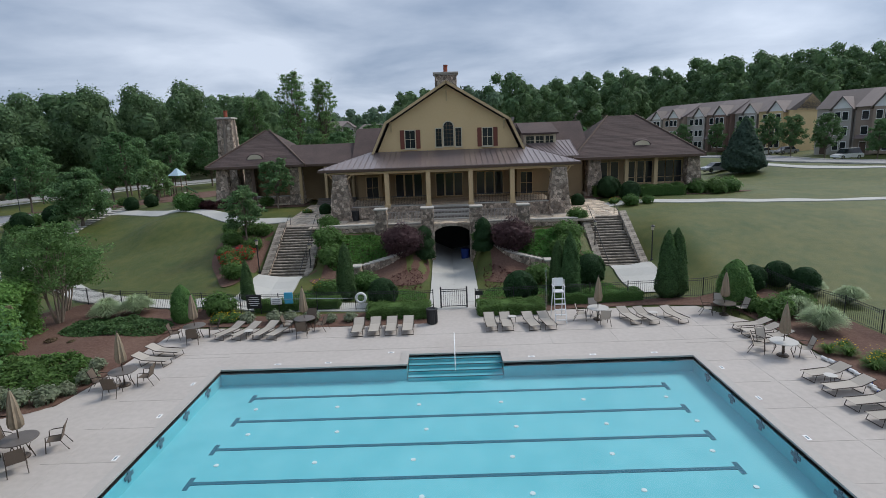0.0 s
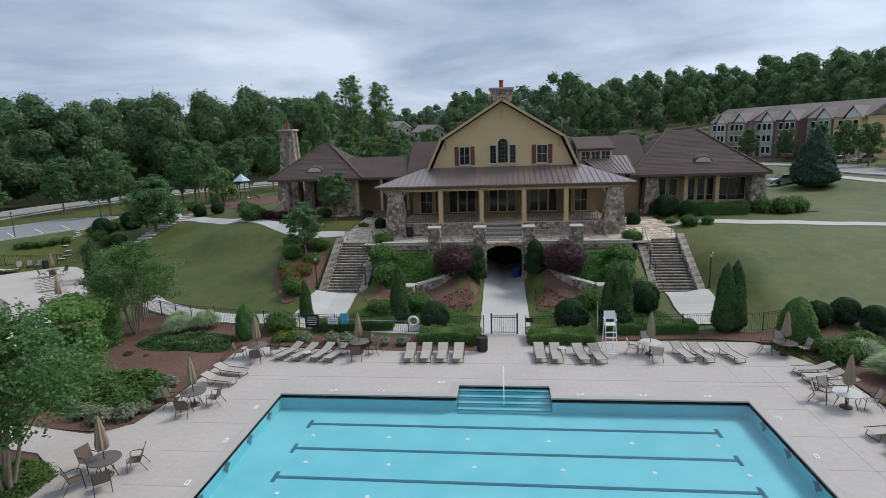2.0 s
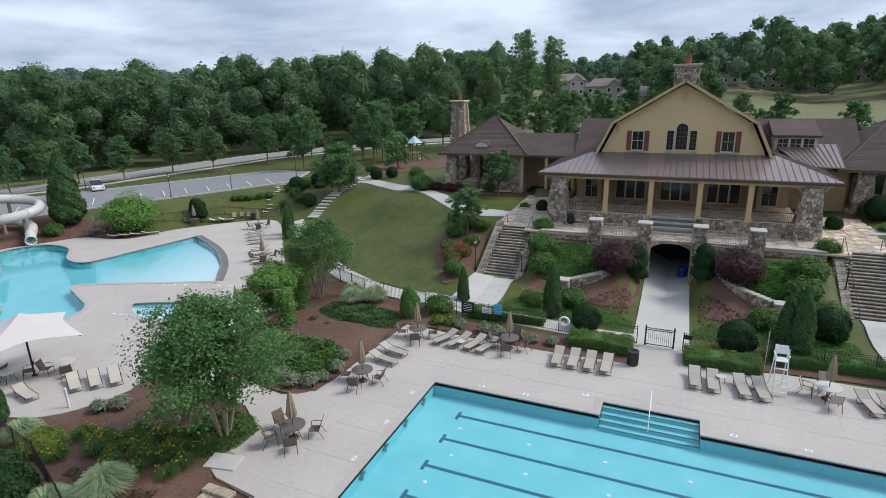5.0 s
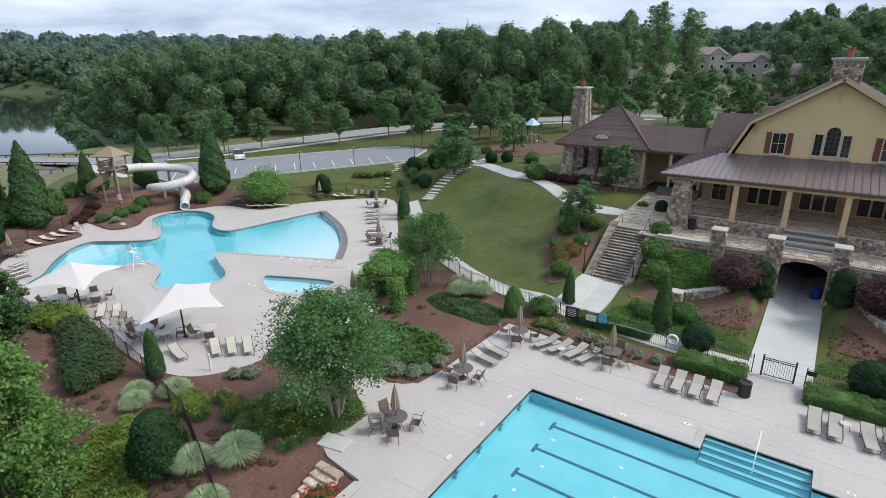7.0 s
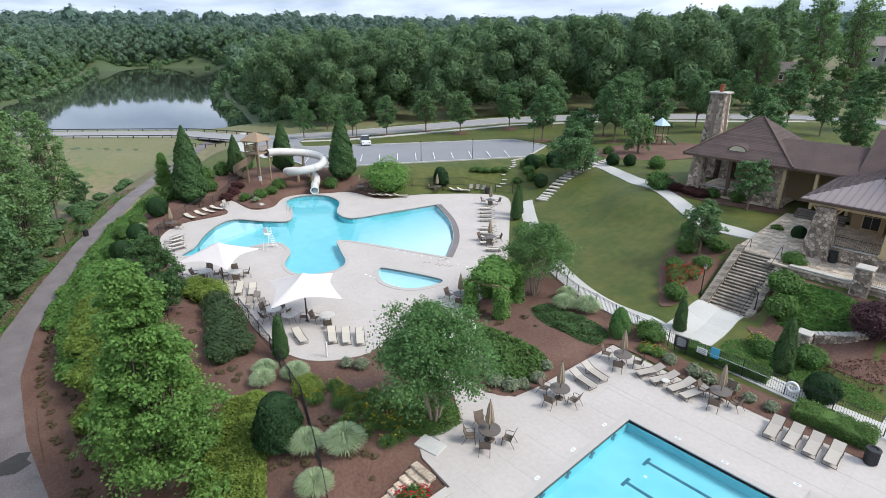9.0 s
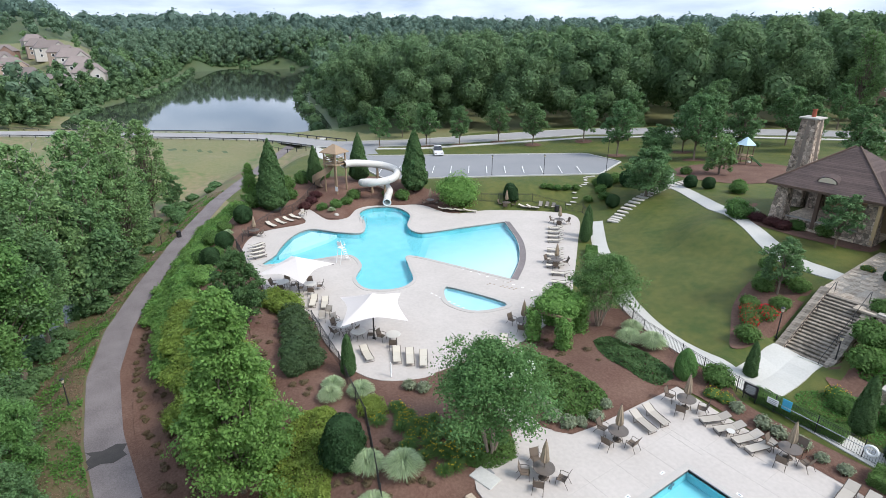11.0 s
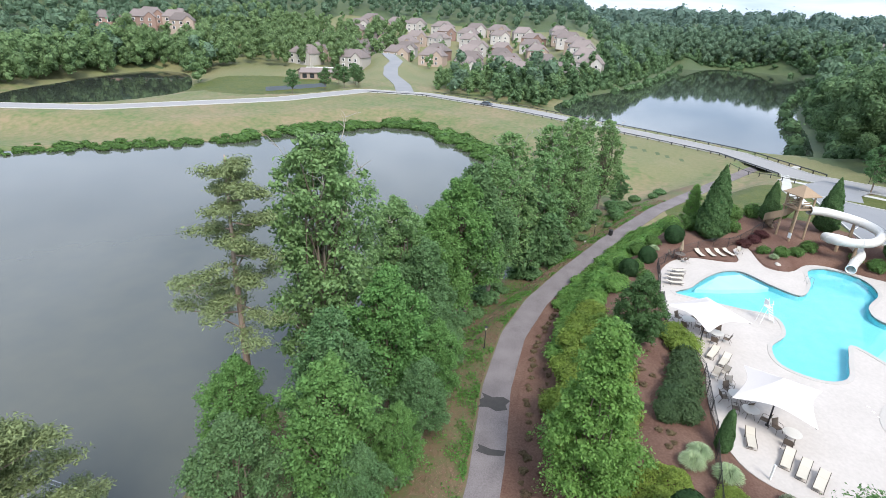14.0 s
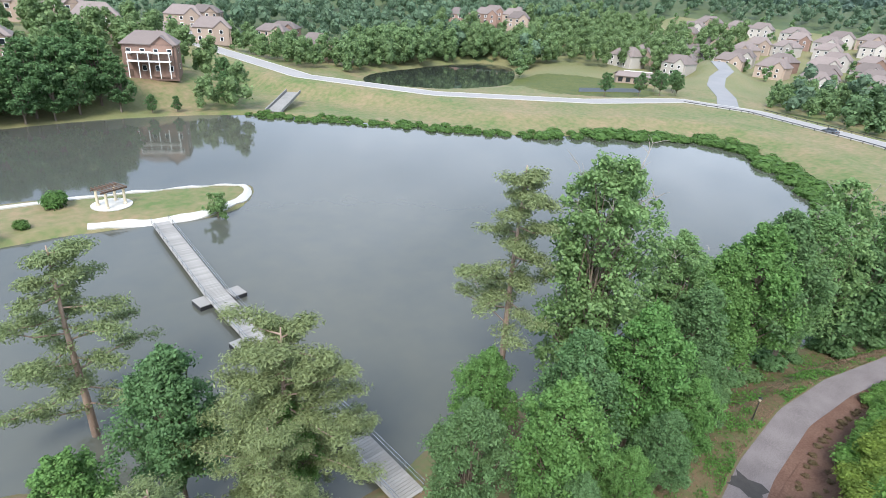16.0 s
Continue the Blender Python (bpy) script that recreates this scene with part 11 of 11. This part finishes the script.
for off in (5.6, -5.6):
    line = np.asarray(ROAD[11:17])
    seg = np.hypot(*np.diff(line[:, :2], axis=0).T)
    s = np.concatenate([[0], np.cumsum(seg)])
    t = np.arange(0, s[-1], 4.0)
    x, y, z = (np.interp(t, s, line[:, i]) for i in range(3))
    dx, dy = np.gradient(x), np.gradient(y)
    d = np.hypot(dx, dy)
    x2, y2 = x - dy / d * off, y + dx / d * off
    rails, posts = Geo(), Geo()
    for i in range(len(t) - 1):
        if abs(x2[i] + 222) < 14 and abs(y2[i] + 62) < 14 and off < 0:
            continue
        a, b = Vector((x2[i], y2[i], z[i] + 0.62)), Vector((x2[i + 1], y2[i + 1], z[i + 1] + 0.62))
        rails.tube([a, b], 0.12, 4)
        posts.box((x2[i], y2[i], z[i] + 0.3), (0.2, 0.2, 0.8))
    part("rail", rails, M_BLACK, gr)
    tagged(part("posts", posts, M_BLACK, gr), kind="stuff")
# field rail at the end of the trail
fr = thing("field_rail", "low dark rail beside the field", "guard rail", pose(0, 0, 0), kind="structure")
for i in range(7):
    a = Vector((-136 + 3.0 * i, 40.5 + 1.2 * i, 0))
    a.z = gz(a.x, a.y)
    part("post", Geo().box((a.x, a.y, a.z + 0.45), (0.14, 0.14, 0.95)), M_BLACK, fr)
    if i < 6:
        b = Vector((-133 + 3.0 * i, 41.7 + 1.2 * i, 0))
        b.z = gz(b.x, b.y)
        part("rail", Geo().tube([a + Vector((0, 0, 0.75)), b + Vector((0, 0, 0.75))], 0.06, 4), M_BLACK, fr)

# footbridge to the island
br = thing("footbridge", "grey timber floating footbridge with thin metal rails", "footbridge", pose(0, 0, 0), kind="structure")
P = [(-28.4, -84.2), (-24.2, -59.0), (-22.9, -47.0), (-20.4, -22.0)]
DZ = POND_Z + 0.65
plank = {}
for (ax, ay), (bx, by) in zip(P[:-1], P[1:]):
    L = math.hypot(bx - ax, by - ay)
    ang = math.atan2(by - ay, bx - ax)
    m0 = Matrix.Translation((ax, ay, DZ)) @ Matrix.Rotation(ang, 4, "Z")
    me = mesh_of("plank", Geo().box((0, 0, 0), (0.28, 2.5, 0.06), 0.01), M_GREYWOOD)
    n = int(L / 0.3)
    for i in range(n):
        ob = new("plank", me)
        ob.parent, ob.matrix_basis = br, m0 @ Matrix.Translation((0.15 + L * i / n, 0, 0))
    for s in (-1, 1):
        part("bearer", Geo().box((L / 2, s * 1.0, -0.2), (L, 0.14, 0.3), 0.01), M_GREYWOOD, br, at=m0)
        for z in (0.55, 1.0):
            part("rail", Geo().tube([(0, s * 1.22, z), (L, s * 1.22, z)], 0.03, 6), M_STEEL, br, at=m0)
        k = int(L / 2.2)
        for i in range(k + 1):
            part("rail_post", Geo().tube([(L * i / k, s * 1.22, 0), (L * i / k, s * 1.22, 1.0)], 0.03, 6), M_STEEL, br, at=m0)
for x, y in ((-22.4, -58.6), (-26.4, -58.4), (-21.3, -48.0), (-25.0, -48.0)):
    part("float", Geo().box((x, y, POND_Z + 0.15), (1.7, 2.2, 0.7), 0.05), M_BLACK, br, "black float under a small side platform")
    part("float_deck", Geo().box((x, y, POND_Z + 0.54), (1.7, 2.2, 0.08), 0.01), M_GREYWOOD, br)
# pergola on the island
ga = thing("pergola", "white-columned pergola on the island lawn", "pergola", pose(-25.6, -95.4, gz(-25.6, -95.4), 0, 0, 15))
part("base", Geo().lathe([(3.0, 0), (3.0, 0.12), (2.95, 0.14)], 20), M_PATH, ga, "round pale paved base")
for sx in (-1.5, 1.5):
    for sy in (-1.2, 1.2):
        part("column", Geo().lathe([(0.3, 0.1), (0.3, 0.3), (0.22, 0.4), (0.2, 2.5), (0.28, 2.6)], 12, (sx, sy, 0)), M_CREAM, ga)
for sy in (-1.2, 1.2):
    part("beam", Geo().box((0, sy, 2.75), (4.4, 0.2, 0.28), 0.02), M_BROWN, ga)
for i in range(7):
    part("rafter", Geo().box((-1.8 + 0.6 * i, 0, 2.98), (0.1, 3.4, 0.18), 0.01), M_BROWN, ga)
mound.at(-19.0, -99.5, 1.9, sz=2.2, label="round dark green shrub on the island lawn")
# spillway in the dam
sp = thing("spillway", "concrete spillway channel in the dam", "spillway", pose(-92.0, -150.0, -7.4, 0, 0, 220), kind="structure")
part("channel", Geo().slab([(-8, -2.0, 0.3), (-8, 2.0, 0.3), (12, 2.0, 2.6), (12, -2.0, 2.6)][::-1], 0.3), M_SPILL, sp)
for s in (-1, 1):
    part("side_wall", Geo().slab([(-8, s * 2.1, 0.9), (-8, s * 2.4, 0.9), (12, s * 2.4, 3.4), (12, s * 2.1, 3.4)], 0.9), M_SPILL, sp)
